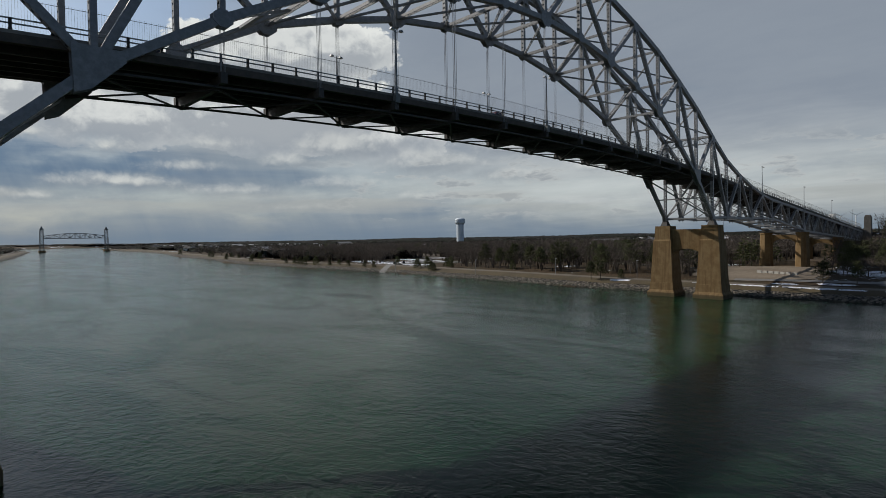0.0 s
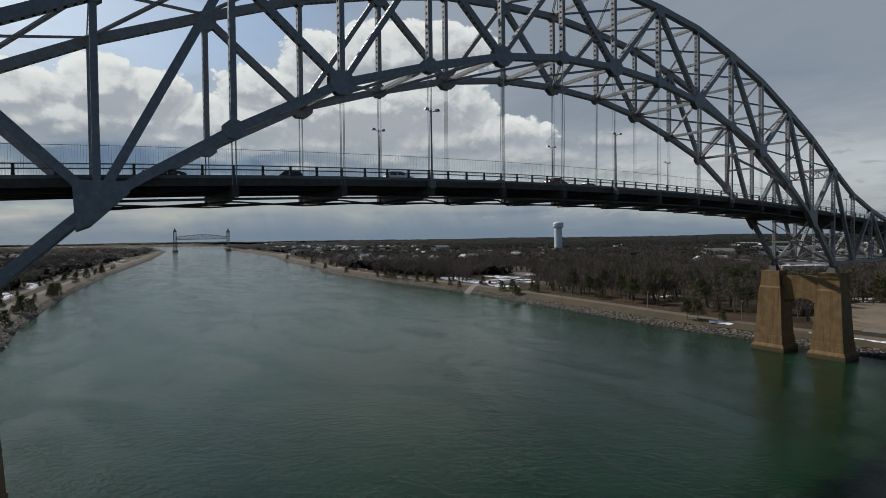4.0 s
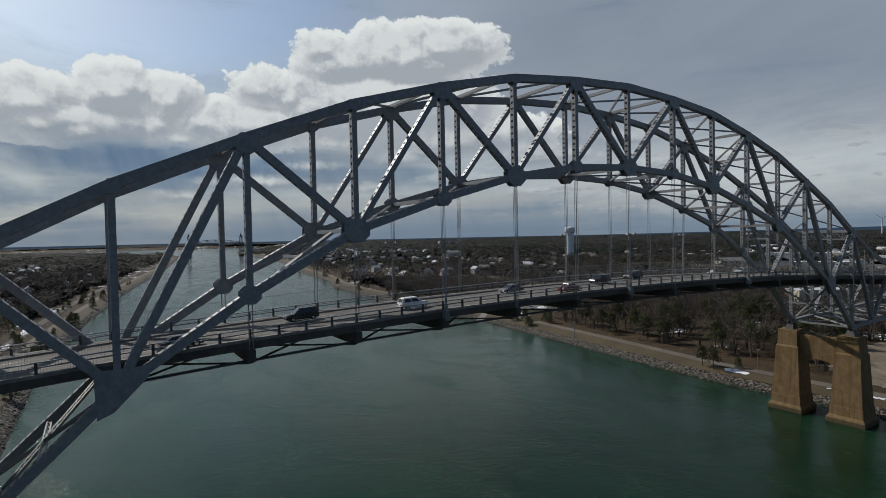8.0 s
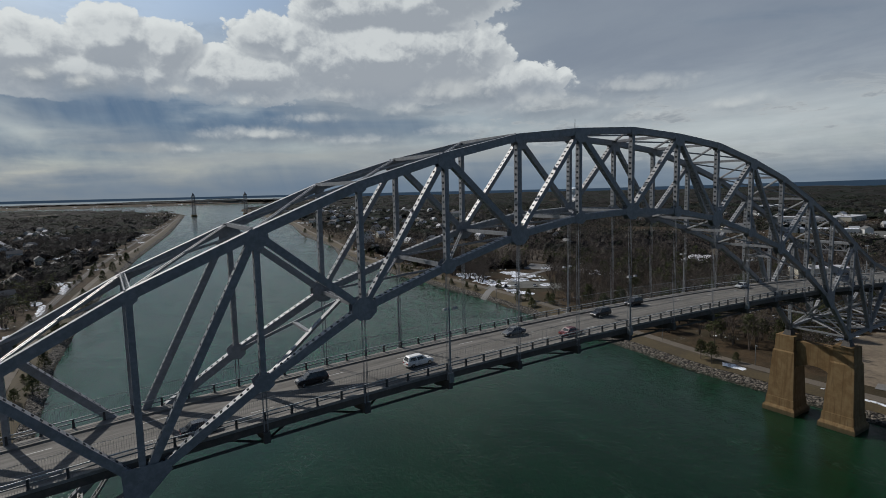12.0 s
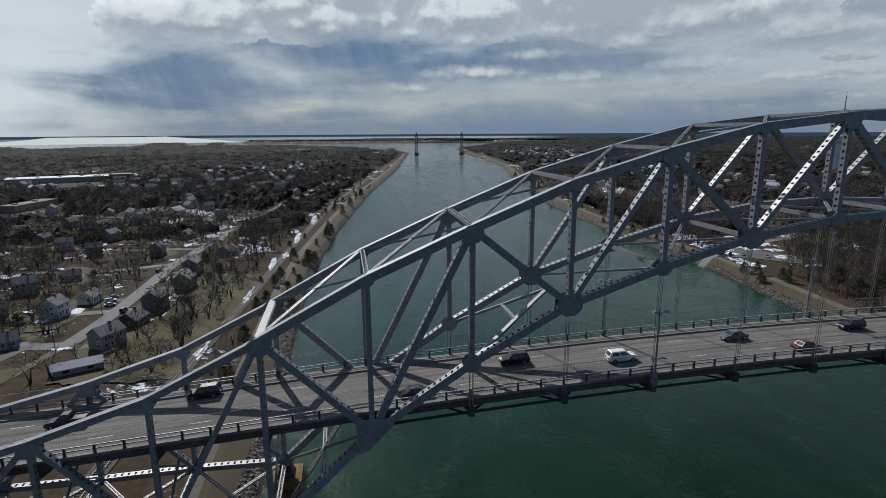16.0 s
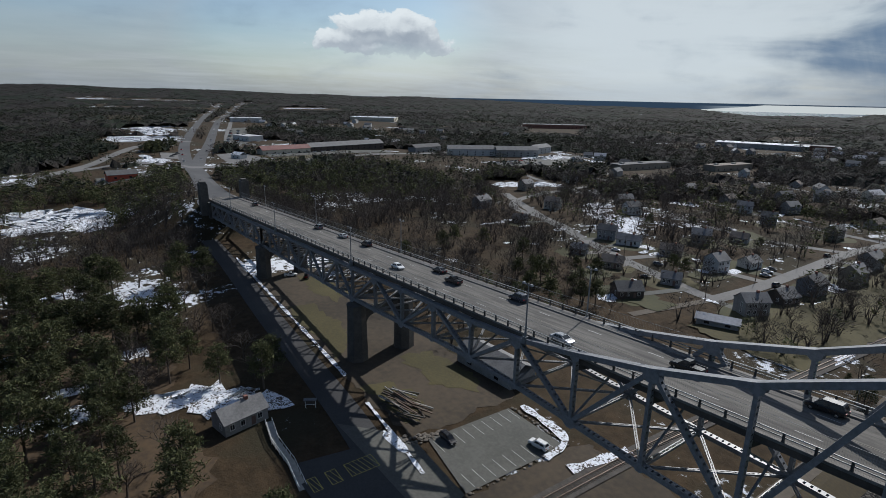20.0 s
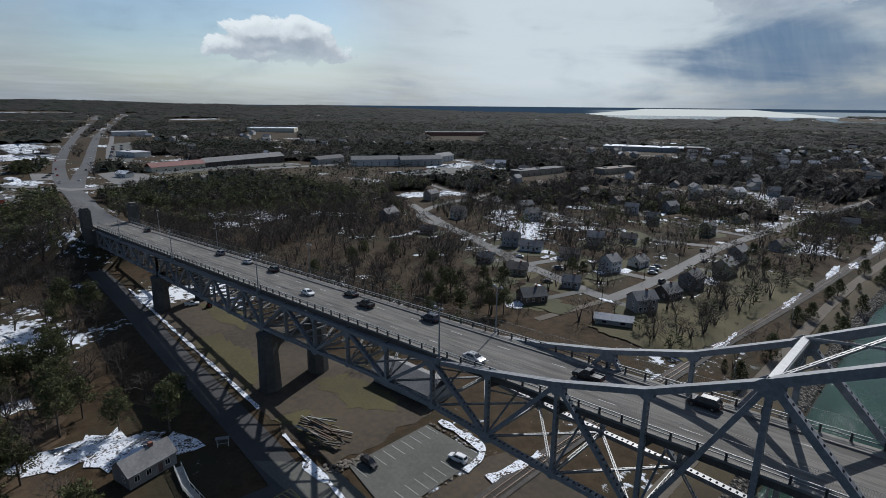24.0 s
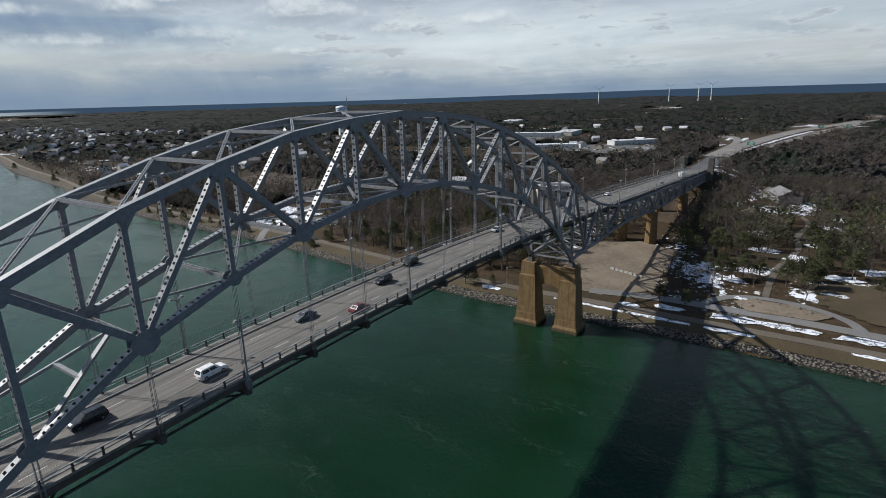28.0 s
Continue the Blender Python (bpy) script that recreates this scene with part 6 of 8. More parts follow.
for line in ([(-190, 330), (-184, 420), (-168, 520), (-140, 600), (-112, 690), (-92, 800)], [(-150, 280), (-142, 350), (-136, 440), (-112, 540), (-96, 640)], [(-290, 340), (-330, 350), (-380, 360)], [(-250, 455), (-300, 470), (-350, 490)],
             [(-300, 245), (-330, 275), (-360, 262)], [(-410, 240), (-415, 310), (-418, 370)], [(-240, 340), (-270, 375), (-300, 395)], [(-215, 480), (-240, 530), (-210, 570), (-190, 640), (-170, 720)], [(-340, 205), (-372, 160)]):
    for x, y in line:
        x, y = x + hr.uniform(-6, 6), y + hr.uniform(-10, 10)
        if all(math.hypot(x - a, y - b) > 15 for a, b, _ in BOXES):
            house(x, y, hr.choice((20, 70, 85, 100)), 10 + 2 * hr.randrange(2), 8, 1 + hr.randrange(2), hr.choice(("white", "grey", "tan", "grey", "cream")), hr.choice(("grey", "dark", "brown")), "", y < 330)
# on the other bank
for row in ((259, 495, 40, 18, 12, 2, "white", "grey"), (205, 560, 40, 14, 10, 2, "white", "grey"), (175, 480, 30, 12, 9, 1, "tan", "grey"), (240, 640, 40, 14, 9, 2, "white", "dark"), (310, 760, 30, 14, 10, 2, "cream", "grey"), (386, -54, 25, 16, 10, 1, "grey", "dark"), (430, -90, 10, 12, 9, 1, "tan", "dark"),
            (285, 900, 30, 14, 9, 2, "white", "grey"), (420, 860, 20, 12, 9, 2, "white", "grey"), (360, 660, 30, 12, 9, 1, "white", "grey"), (470, 700, 70, 12, 8, 2, "grey", "dark"), (520, 560, 10, 12, 8, 1, "white", "grey"), (450, 470, 60, 12, 8, 2, "tan", "brown")):
    house(*row[:8])
def far_house(x, y, turn, lx, ly, floors, wall, roof):
    """A small far house: one body with its gable roof."""
    key = (lx, ly, floors, wall, roof)
    m = pose(x, y, land(x, y) + 0.2, 0, 0, turn)
    if key not in FAR_HOUSES:
        H, rise = 2.5 * floors + 0.5, ly * 0.36
        f = Form().box(-lx / 2, -ly / 2, -1.5, lx / 2, ly / 2, H)
        f.add([(-lx / 2, -ly / 2, H), (-lx / 2, ly / 2, H), (-lx / 2, 0, H + rise), (lx / 2, -ly / 2, H), (lx / 2, ly / 2, H), (lx / 2, 0, H + rise)], [(0, 2, 1), (3, 4, 5)])
        e = FAR_HOUSES[key] = part("house", f, WALLS[wall])
        part("roof", gable(Form(), lx, ly, H + 0.02, H + rise + 0.02), ROOFS[roof], e)
        e.matrix_basis = m
    else:
        e = copy_thing(FAR_HOUSES[key], m)
    tagged(e, f"small far {wall} house with a {roof} gable roof among trees", "house", "far houses")
    BOXES.append((x, y, max(lx, ly) * 0.75))
    # trees are also kept off the camera's side of the house
    BOXES.append((x + (-82 - x) * 0.025, y + (-72 - y) * 0.025, max(lx, ly) * 0.6))


FAR_HOUSES = {}
# (from, to, number, share of white walls)
for x0, x1, y0, y1, count, pale in ((420, 760, 1150, 2200, 95, 0.7), (240, 520, 470, 1150, 42, 0.55), (350, 1100, 60, 860, 46, 0.5), (-560, -230, 430, 900, 36, 0.3), (-330, -120, 520, 1250, 34, 0.5), (-1250, -800, 240, 700, 22, 0.5)):
    done = tries = 0
    while done < count and tries < count * 8:
        tries += 1
        x, y = hr.uniform(x0, x1), hr.uniform(y0, y1)
        if shore(x, y) < 22 or noise.noise((x * 0.004, y * 0.004, 11.0)) < -0.12 or any(abs(x - a) < 16 and abs(y - b) < 16 for a, b, _ in BOXES):
            continue
        done += 1
        far_house(x, y, hr.choice((0, 40, 75, 90, 130)), hr.choice((11, 14)), 9, hr.choice((1, 2)), "white" if hr.random() < pale else hr.choice(("grey", "tan", "cream")), hr.choice(("grey", "dark", "pale")))


def build_cottage():
    """The small house by the road, with its ramp and fence."""
    x, y = -199.3, -44.5
    e = house(x, y, 103, 10.5, 6.4, 1, "grey", "grey", "small grey clapboard building with a white-framed window and a ramp", True, 3.2)
    r = empty("wooden_ramp", "grey wooden access ramp with a handrail beside the small house", "ramp")
    pts = [(-194.5, -39.5), (-187, -40.6), (-178, -40.2), (-169.5, -41.0)]
    for (a, b), (c, d) in zip(pts, pts[1:]):
        z0, z1 = land(a, b) + 0.9 * (1 - (a + 194.5) / 25), land(c, d) + 0.9 * (1 - (c + 194.5) / 25)
        part("boardwalk", Form().bar((a, b, z0), (c, d, z1), 0.12, 1.6, side=(0, 0, 1)), CONC, r)
        for s in (-0.75, 0.75):
            part("handrail", Form().bar((a, b + s, z0 + 1.0), (c, d + s, z1 + 1.0), 0.08, 0.08), TRIM, r)
            for k in range(4):
                px, py, pz = a + (c - a) * k / 4, b + (d - b) * k / 4 + s, z0 + (z1 - z0) * k / 4
                part("post", Form().box(px - 0.04, py - 0.04, pz - 0.6, px + 0.04, py + 0.04, pz + 1.0), TRIM, r)


build_cottage()


def block(name, x, y, turn, lx, ly, h, wall, roof, label, rows=1, gabled=False, category="building"):
    """A large low building with a roof and rows of windows."""
    e = empty(name, label, category)
    part("wall", Form().box(-lx / 2, -ly / 2, -2, lx / 2, ly / 2, h), WALLS[wall], e)
    if gabled:
        part("roof", gable(Form(), lx, ly, h, h + ly * 0.25, 0.6, 0.3), ROOFS[roof], e)
    else:
        part("roof", Form().box(-lx / 2 - 0.3, -ly / 2 - 0.3, h, lx / 2 + 0.3, ly / 2 + 0.3, h + 0.5), ROOFS[roof], e)
        for k in range(max(1, int(lx / 30))):
            part("roof_unit", Form().box(-lx / 2 + 8 + 28 * k, -2, h + 0.5, -lx / 2 + 12 + 28 * k, 1.5, h + 2.0), CONC, e)
    n = max(2, int(lx / 9))
    wm = Form().box(-0.8, -0.08, 0, 0.8, 0, 1.4).mesh("window", GLASS)
    for s in (-1,) if abs(x) > 330 else (-1, 1):
        for fl in range(rows):
            for i in range(n):
                ob = part("window", wm, None, e)
                ob.location, ob.rotation_euler = (-lx / 2 + lx * (i + 0.5) / n, s * (ly / 2 + (0 if s < 0 else 0)), 1.0 + 3.1 * fl), (0, 0, 0 if s < 0 else math.pi)
    e.matrix_basis = pose(x, y, land(x, y), 0, 0, turn)
    BOXES.append((x, y, max(lx, ly) * 0.55))
    return e


block("shop_row", -694, 142, 97, 58, 15, 5.0, "cream", "red", "low row of shops with a dull red roof", 1, True, "shops")
block("shop_row", -712, 226, 100, 108, 17, 6.0, "dark", "grey", "long dark row of shops with a grey roof", 2, True, "shops")
block("store", -664, 84, 20, 14, 9, 4.0, "white", "snowy", "small white kiosk building at the rotary", 1, True)
block("hotel", -638, 366, 60, 60, 16, 8.5, "white", "grey", "white gabled two-storey hotel", 2, True)
block("hotel", -600, 410, 62, 54, 16, 8.5, "grey", "grey", "grey gabled two-storey hotel wing", 2, True)
block("hotel", -612, 462, 105, 40, 15, 8.0, "white", "grey", "white gabled hotel wing beside its car park", 2, True)
block("hotel", -690, 330, 100, 46, 14, 7.0, "grey", "dark", "low grey motel wing along the cross road", 1, True)
block("warehouse", -448, 455, 82, 76, 17, 6.0, "tan", "dark", "long low dark-roofed building among trees", 1)
block("warehouse", -395, 540, 80, 60, 16, 6.0, "tan", "brown", "long low brown-roofed building among trees", 1)
block("warehouse", -510, 858, 20, 130, 42, 8.0, "grey", "snowy", "wide warehouse with snow on its roof", 1)
block("warehouse", -445, 905, 20, 40, 30, 8.0, "brick", "grey", "brick block beside the warehouse", 2)
block("school", -1030, 930, 50, 150, 36, 9.0, "brick", "grey", "long brick school far across the woods", 2)
block("store", -1330, 600, 50, 110, 60, 9.0, "cream", "snowy", "large store with a snow-white roof", 1)
block("restaurant", -557, -32, 95, 20, 11, 4.0, "red", "dark", "small building with a bright orange-red front", 1, True)
block("store", -1270, 265, 80, 60, 34, 9.0, "white", "pale", "low store beside the highway", 1)
block("store", -860, 150, 15, 40, 22, 6.0, "white", "pale", "white store beside the highway", 1)
block("store", 752, 148, -42, 72, 20, 6.0, "white", "pale", "long white store beside the highway", 1)
block("store", 672, 236, -60, 60, 18, 5.0, "white", "snowy", "low white store with snow on its roof", 1)
block("store", 850, 345, -70, 86, 24, 7.0, "white", "pale", "long white store behind its car park", 1)
block("store", 640, 330, -30, 40, 16, 6.0, "cream", "grey", "cream store with a grey gable roof", 1, True)
block("school", 318, 94, -32, 34, 14, 9.0, "cream", "pale", "pale two-storey block beside the bridge approach", 2)
block("house", 352, 150, -20, 12, 10, 8.0, "white", "grey", "white two-storey house among bare trees", 2, True)
block("house", 374, -62, 20, 24, 15, 5.5, "grey", "grey", "wide house with a large grey roof", 1, True)
block("store", 668, 278, 20, 50, 20, 6.5, "white", "grey", "white store with a grey roof", 1, True)
block("store", 905, 306, 5, 70, 30, 7.0, "cream", "pale", "wide pale store beside a car park", 1)
block("inn", 640, 1010, 30, 70, 16, 9.0, "cream", "grey", "cream two-storey inn among bare trees", 2, True)
block("store", 1300, 620, 15, 90, 40, 8.0, "white", "pale", "white store far inland", 1)
block("store", 330, 190, 20, 40, 16, 5.0, "cream", "pale", "low pale building behind the pines", 1)
block("shed", -185, 20.5, 4, 21, 9.5, 3.6, "grey", "grey", "long grey open shed under the bridge", 1, True, "shed")
block("greenhouse", -168, 105.5, 25, 13, 5.0, 2.4, "grey", "pale", "low long pale-roofed outbuilding", 1, True, "shed")

# ---- cars ----
CAR_PAINT = {k: plain(f"{k} car paint", a, b, 0.28, 1.0, 0.5, grain=0.0, spec=0.6) for k, a, b in (
    ("black", (0.008, 0.008, 0.01), (0.016, 0.016, 0.018)), ("white", (0.62, 0.62, 0.61), (0.74, 0.74, 0.73)), ("silver", (0.32, 0.33, 0.34), (0.42, 0.43, 0.44)),
    ("red", (0.20, 0.012, 0.014), (0.28, 0.02, 0.02)), ("maroon", (0.09, 0.014, 0.018), (0.13, 0.02, 0.024)), ("grey", (0.075, 0.08, 0.085), (0.12, 0.125, 0.13)), ("navy", (0.012, 0.018, 0.035), (0.022, 0.03, 0.05)))}
LAMP_W = plain("lamp glass", (0.6, 0.6, 0.58), (0.75, 0.75, 0.72), 0.2, 8.0, 1.0, grain=0.0)
LAMP_R = plain("red lamp glass", (0.25, 0.01, 0.01), (0.35, 0.02, 0.02), 0.3, 8.0, 1.0, grain=0.0)
CARS = {}


def profile(f, pts, half, inset=0.0):
    """A body from a side outline (x, z), narrowed towards the top by inset."""
    lo, hi = min(z for _, z in pts), max(z for _, z in pts)
    w = [half - inset * (z - lo) / (hi - lo) for _, z in pts]
    n = len(pts)
    f.add([(x, -k, z) for (x, z), k in zip(pts, w)] + [(x, k, z) for (x, z), k in zip(pts, w)], [tuple(range(n)), tuple(range(2 * n - 1, n - 1, -1))] + [((i + 1) % n, i, n + i, n + (i + 1) % n) for i in range(n)])
    return f


def shell(stations):
    """A rounded car body through cross-sections (x, bottom, top, half width)."""
    f = Form()
    for x, zb, zt, w in stations:
        f.v.extend([(x, -w * 0.9, zb), (x, w * 0.9, zb), (x, w, zb + 0.2), (x, w, zt - 0.14), (x, w * 0.87, zt), (x, -w * 0.87, zt), (x, -w, zt - 0.14), (x, -w, zb + 0.2)])
    for k in range(len(stations) - 1):
        f.f.extend([(8 * k + i, 8 * k + (i + 1) % 8, 8 * k + 8 + (i + 1) % 8, 8 * k + 8 + i) for i in range(8)])
    f.f.append(tuple(range(7, -1, -1)))
    f.f.append(tuple(range(len(f.v) - 8, len(f.v))))
    return f


def glazing(f, quad, u0, u1, v0, v1, out=0.014):
    """A pane set on a four-sided face (two lower corners, then two upper), as shares of its width and height."""
    p = [Vector(q) for q in quad]

    def at(u, v):
        return (p[0] * (1 - u) + p[1] * u) * (1 - v) + (p[3] * (1 - u) + p[2] * u) * v
    n = (p[1] - p[0]).cross(p[3] - p[0]).normalized()
    c = [at(u0, v0), at(u1, v0), at(u1, v1), at(u0, v1)]
    return f.hexa([tuple(q - n * 0.02) for q in c], [tuple(q + n * out) for q in c])


def make_car(kind, colour):
    e = empty("car", "x", "car")
    suv, pickup = kind == "suv", kind == "pickup"
    L, h, belt = (4.7, 1.74, 1.06) if suv else (5.3, 1.82, 1.08) if pickup else (4.6, 1.45, 0.92)
    paint = CAR_PAINT[colour]
    hood = belt - (0.04 if suv or pickup else 0.12)
    rows = [(-L / 2, 0.42, belt - 0.28, 0.78), (-L / 2 + 0.12, 0.32, belt - 0.03, 0.88), (-L / 4, 0.26, belt, 0.92), (L * 0.12, 0.26, belt, 0.92), (L * 0.27, 0.26, belt - 0.01, 0.91), (L / 2 - 0.45, 0.27, hood - 0.02, 0.89), (L / 2 - 0.1, 0.32, hood - 0.16, 0.82), (L / 2, 0.42, hood - 0.30, 0.72)]
    part("body", shell(rows), paint, e)
    rear = -0.75 if pickup else -L / 2 + (0.10 if suv else 0.65)
    roof_rear = -0.62 if pickup else rear + (0.32 if suv else 0.62)
    low = [(rear, -0.84, belt - 0.02), (1.25, -0.84, belt - 0.02), (1.25, 0.84, belt - 0.02), (rear, 0.84, belt - 0.02)]
    high = [(roof_rear, -0.66, h - 0.05), (0.42, -0.66, h - 0.05), (0.42, 0.66, h - 0.05), (roof_rear, 0.66, h - 0.05)]
    f = Form().hexa(low, high)
    f.hexa(high, [(x * 0.94 - 0.01, y * 0.86, h + 0.02) for x, y, _ in high])
    part("cabin", f, paint, e)
    part("windscreen", glazing(Form(), (low[1], low[2], high[2], high[1]), 0.06, 0.94, 0.08, 0.92), GLASS, e)
    part("rear_window", glazing(Form(), (low[3], low[0], high[0], high[3]), 0.09, 0.91, 0.16, 0.88), GLASS, e)
    for quad in ((low[0], low[1], high[1], high[0]), (low[2], low[3], high[3], high[2])):
        f = Form()
        for u0, u1 in ((0.12, 0.86),) if pickup else ((0.10, 0.47), (0.52, 0.88)):
            glazing(f, quad, u0, u1, 0.14, 0.86)
        part("side_window", f, GLASS, e)
    if pickup:
        for s in (-1, 1):
            part("bed_side", Form().box(-L / 2 + 0.05, s * 0.84 - 0.06, belt - 0.05, -0.8, s * 0.84 + 0.06, belt + 0.14), paint, e)
        part("tailgate", Form().box(-L / 2 + 0.02, -0.78, belt - 0.05, -L / 2 + 0.10, 0.78, belt + 0.13), paint, e)
    wheel = Form()
    n = 14
    ring = [(0.34 * math.cos(6.2832 * i / n), 0.34 * math.sin(6.2832 * i / n)) for i in range(n)]
    wheel.hexa([(a, -0.11, b) for a, b in ring], [(a, 0.11, b) for a, b in ring])
    hub = Form()
    ring = [(0.20 * math.cos(6.2832 * i / 10), 0.20 * math.sin(6.2832 * i / 10)) for i in range(10)]
    hub.hexa([(a, -0.125, b) for a, b in ring], [(a, 0.125, b) for a, b in ring])
    wm, hm = wheel.mesh("tyre", TYRE), hub.mesh("rim", CHROME)
    for x in (-L * 0.30, L * 0.31):
        for y in (-0.84, 0.84):
            t = part("wheel", wm, None, e)
            t.location = (x, y, 0.34)
            part("rim", hm, None, t)
    for y in (-0.56, 0.56):
        part("headlight", Form().box(L / 2 - 0.16, y - 0.2, hood - 0.40, L / 2 + 0.01, y + 0.2, hood - 0.27), LAMP_W, e)
        part("tail_light", Form().box(-L / 2 - 0.02, y - 0.2, belt - 0.36, -L / 2 + 0.10, y + 0.2, belt - 0.18), LAMP_R, e)
    return e


def car(x, y, z, turn, kind, colour, label, group, pitch=0.0):
    m = pose(x, y, z, 0, pitch, turn)
    if (kind, colour) not in CARS:
        e = CARS[kind, colour] = make_car(kind, colour)
        e.matrix_basis = m
    else:
        e = copy_thing(CARS[kind, colour], m)
    return tagged(e, label, "car", group)


for x, y, kind, colour in ((-346, 4.7, "suv", "black"), (-268, 4.7, "suv", "grey"), (-247, 4.7, "saloon", "silver"), (-230, 4.7, "suv", "black"), (-200, -1.7, "saloon", "white"), (-190, 4.7, "saloon", "black"), (-180, 1.7, "pickup", "black"),
                           (-161, 4.7, "suv", "navy"), (-140, -4.7, "saloon", "silver"), (-121, 1.7, "pickup", "black"), (-104, 4.7, "suv", "black"), (-74, -4.7, "saloon", "black"), (-58, 1.7, "suv", "black"), (-42, -1.7, "suv", "white"),
                           (-20, 1.7, "saloon", "grey"), (-12, -4.7, "saloon", "maroon"), (3, 1.7, "suv", "black"), (17, 4.7, "suv", "black"), (61, 4.7, "saloon", "silver"), (118, -1.7, "saloon", "grey"), (172, 4.7, "saloon", "white"), (245, -4.7, "suv", "black")):
    slope = math.degrees(math.atan((deck_z(x + 2) - deck_z(x - 2)) / 4))
    turn = 0 if y < 0 else 180
    car(x, y, deck_z(x) + 0.01, turn, kind, colour, f"{colour} {kind.replace('saloon', 'car')} driving on the bridge roadway", "cars on the bridge", -slope if y < 0 else slope)


def build_truck():
    e = empty("box_truck", "white box truck with a pale cargo body on the bridge", "truck")
    part("cargo_box", Form().box(-5.4, -1.22, 1.05, 2.2, 1.22, 3.75), CAR_PAINT["white"], e)
    part("chassis", Form().box(-5.3, -0.5, 0.55, 4.2, 0.5, 1.05), DARKSTEEL, e)
    part("cab", profile(Form(), [(2.35, 0.55), (2.35, 2.5), (2.6, 2.62), (3.6, 2.55), (4.1, 1.75), (4.35, 1.6), (4.4, 0.6)], 1.1, 0.1), CAR_PAINT["white"], e)
    part("windscreen", profile(Form(), [(3.66, 2.45), (3.70, 2.48), (4.14, 1.78), (4.1, 1.74)], 0.95, 0.05), GLASS, e)
    for x in (-3.6, 3.2):
        for y in (-1.0, 1.0):
            f = Form()
            ring = [(0.48 * math.cos(6.2832 * i / 14), 0.48 * math.sin(6.2832 * i / 14)) for i in range(14)]
            f.hexa([(x + a, y - 0.16, 0.48 + b) for a, b in ring], [(x + a, y + 0.16, 0.48 + b) for a, b in ring])
            part("wheel", f, TYRE, e)
    e.matrix_basis = pose(300, -4.7, deck_z(300) + 0.01, 0, math.degrees(math.atan(0.063)), 0)


build_truck()
car(-153, 5.6, land(-153, 5.6) + 0.24, 190, "suv", "white", "white car parked on the car park", "parked cars")
car(-166, -9.2, land(-166, -9.2) + 0.24, 0, "suv", "black", "black van parked at the car park's edge", "parked cars")
car(-292, 1.5, land(-292, 1.5) + 0.12, 70, "pickup", "white", "white pickup parked under the bridge", "parked cars")
for x, y, turn, kind, colour in ((-176, 166, 85, "suv", "black"), (-185, 176, 20, "saloon", "silver"), (-187, 182, 20, "suv", "white"), (-188, 188, 20, "saloon", "grey"), (-212, 128, 25, "saloon", "black"), (-220, 149, 25, "suv", "grey"), (-246, 152, 25, "saloon", "white"), (-175, 215, 85, "saloon", "grey"), (-183, 235, 85, "suv", "black"), (-262, 145, 25, "suv", "silver"), (-240, 250, 10, "saloon", "white")):
    car(x, y, land(x, y) + 0.2, turn, kind, colour, f"{colour} {kind.replace('saloon', 'car')} parked by the street", "parked cars")
FAR_CARS = {}


def far_car(x, y, z, turn, colour, label, group):
    m = pose(x, y, z, 0, 0, turn)
    if colour not in FAR_CARS:
        e = part("car", profile(Form(), [(-2.3, 0.2), (-2.35, 0.7), (-2.1, 0.95), (0.9, 0.95), (2.1, 0.8), (2.3, 0.55), (2.25, 0.2)], 0.92, 0.06), CAR_PAINT[colour])
        part("cabin", profile(Form(), [(-1.8, 0.95), (-1.2, 1.5), (0.5, 1.5), (1.2, 0.95)], 0.84, 0.14), GLASS, e)
        FAR_CARS[colour] = e
        e.matrix_basis = m
    else:
        e = copy_thing(FAR_CARS[colour], m)
    tagged(e, f"{colour} car {label}", "car", group)


FAR_PAINTS = ("white", "silver", "black", "red", "grey", "white")
# rows of parked cars: first place, step, number, heading
for x0, y0, dx, dy, count, turn, group in ((-548, 330, -1.2, 5.6, 22, 20, "cars at the hotel"), (-536, 334, 0.4, 5.8, 10, 20, "cars at the hotel"), (-676, 124, -1.5, 6.4, 14, 95, "cars at the shops"), (-820, 112, -13.5, 3.9, 15, 105, "cars beside the highway"), (-835, 128, -14.0, 4.0, 14, 105, "cars beside the highway"),
                                           (640, 160, 5.6, 5.4, 11, 45, "cars at the store"), (662, 142, 5.4, 5.2, 10, 45, "cars at the store"), (812, 300, 2.0, 8.0, 10, 10, "cars at the store"), (-682, 24, -8.0, 2.6, 5, 100, "cars on the island"), (-562, -44, 0.5, 5.5, 5, 10, "cars at the restaurant"), (140, 212, 4.6, -4.0, 5, 45, "cars at the park")):
    for i in range(count):
        if hr.random() < 0.82:
            x, y = x0 + dx * i + hr.uniform(-0.5, 0.5), y0 + dy * i + hr.uniform(-0.5, 0.5)
            far_car(x, y, land(x, y) + 0.42, turn + hr.uniform(-4, 4), hr.choice(FAR_PAINTS), "parked on a far car park", group)
for k, line in enumerate(([(-640, 27), (-700, 37), (-760, 47), (-850, 64), (-900, 76), (-1010, 104), (-1100, 126)], [(-660, 46), (-735, 68), (-800, 88), (-870, 104), (-960, 128), (-1060, 152), (-1180, 186)], [(-602, 66), (-608, 120), (-640, 196)])):
    for x, y in line:
        far_car(x, y, land(x, y) + 0.5, (165, -15, 100)[k], hr.choice(FAR_PAINTS), "driving on the far road", "cars on the far roads")

# ---- lamps ----
POLE = plain("weathered lamp steel", (0.16, 0.165, 0.17), (0.26, 0.265, 0.27), 0.5, 3.0, 0.5)


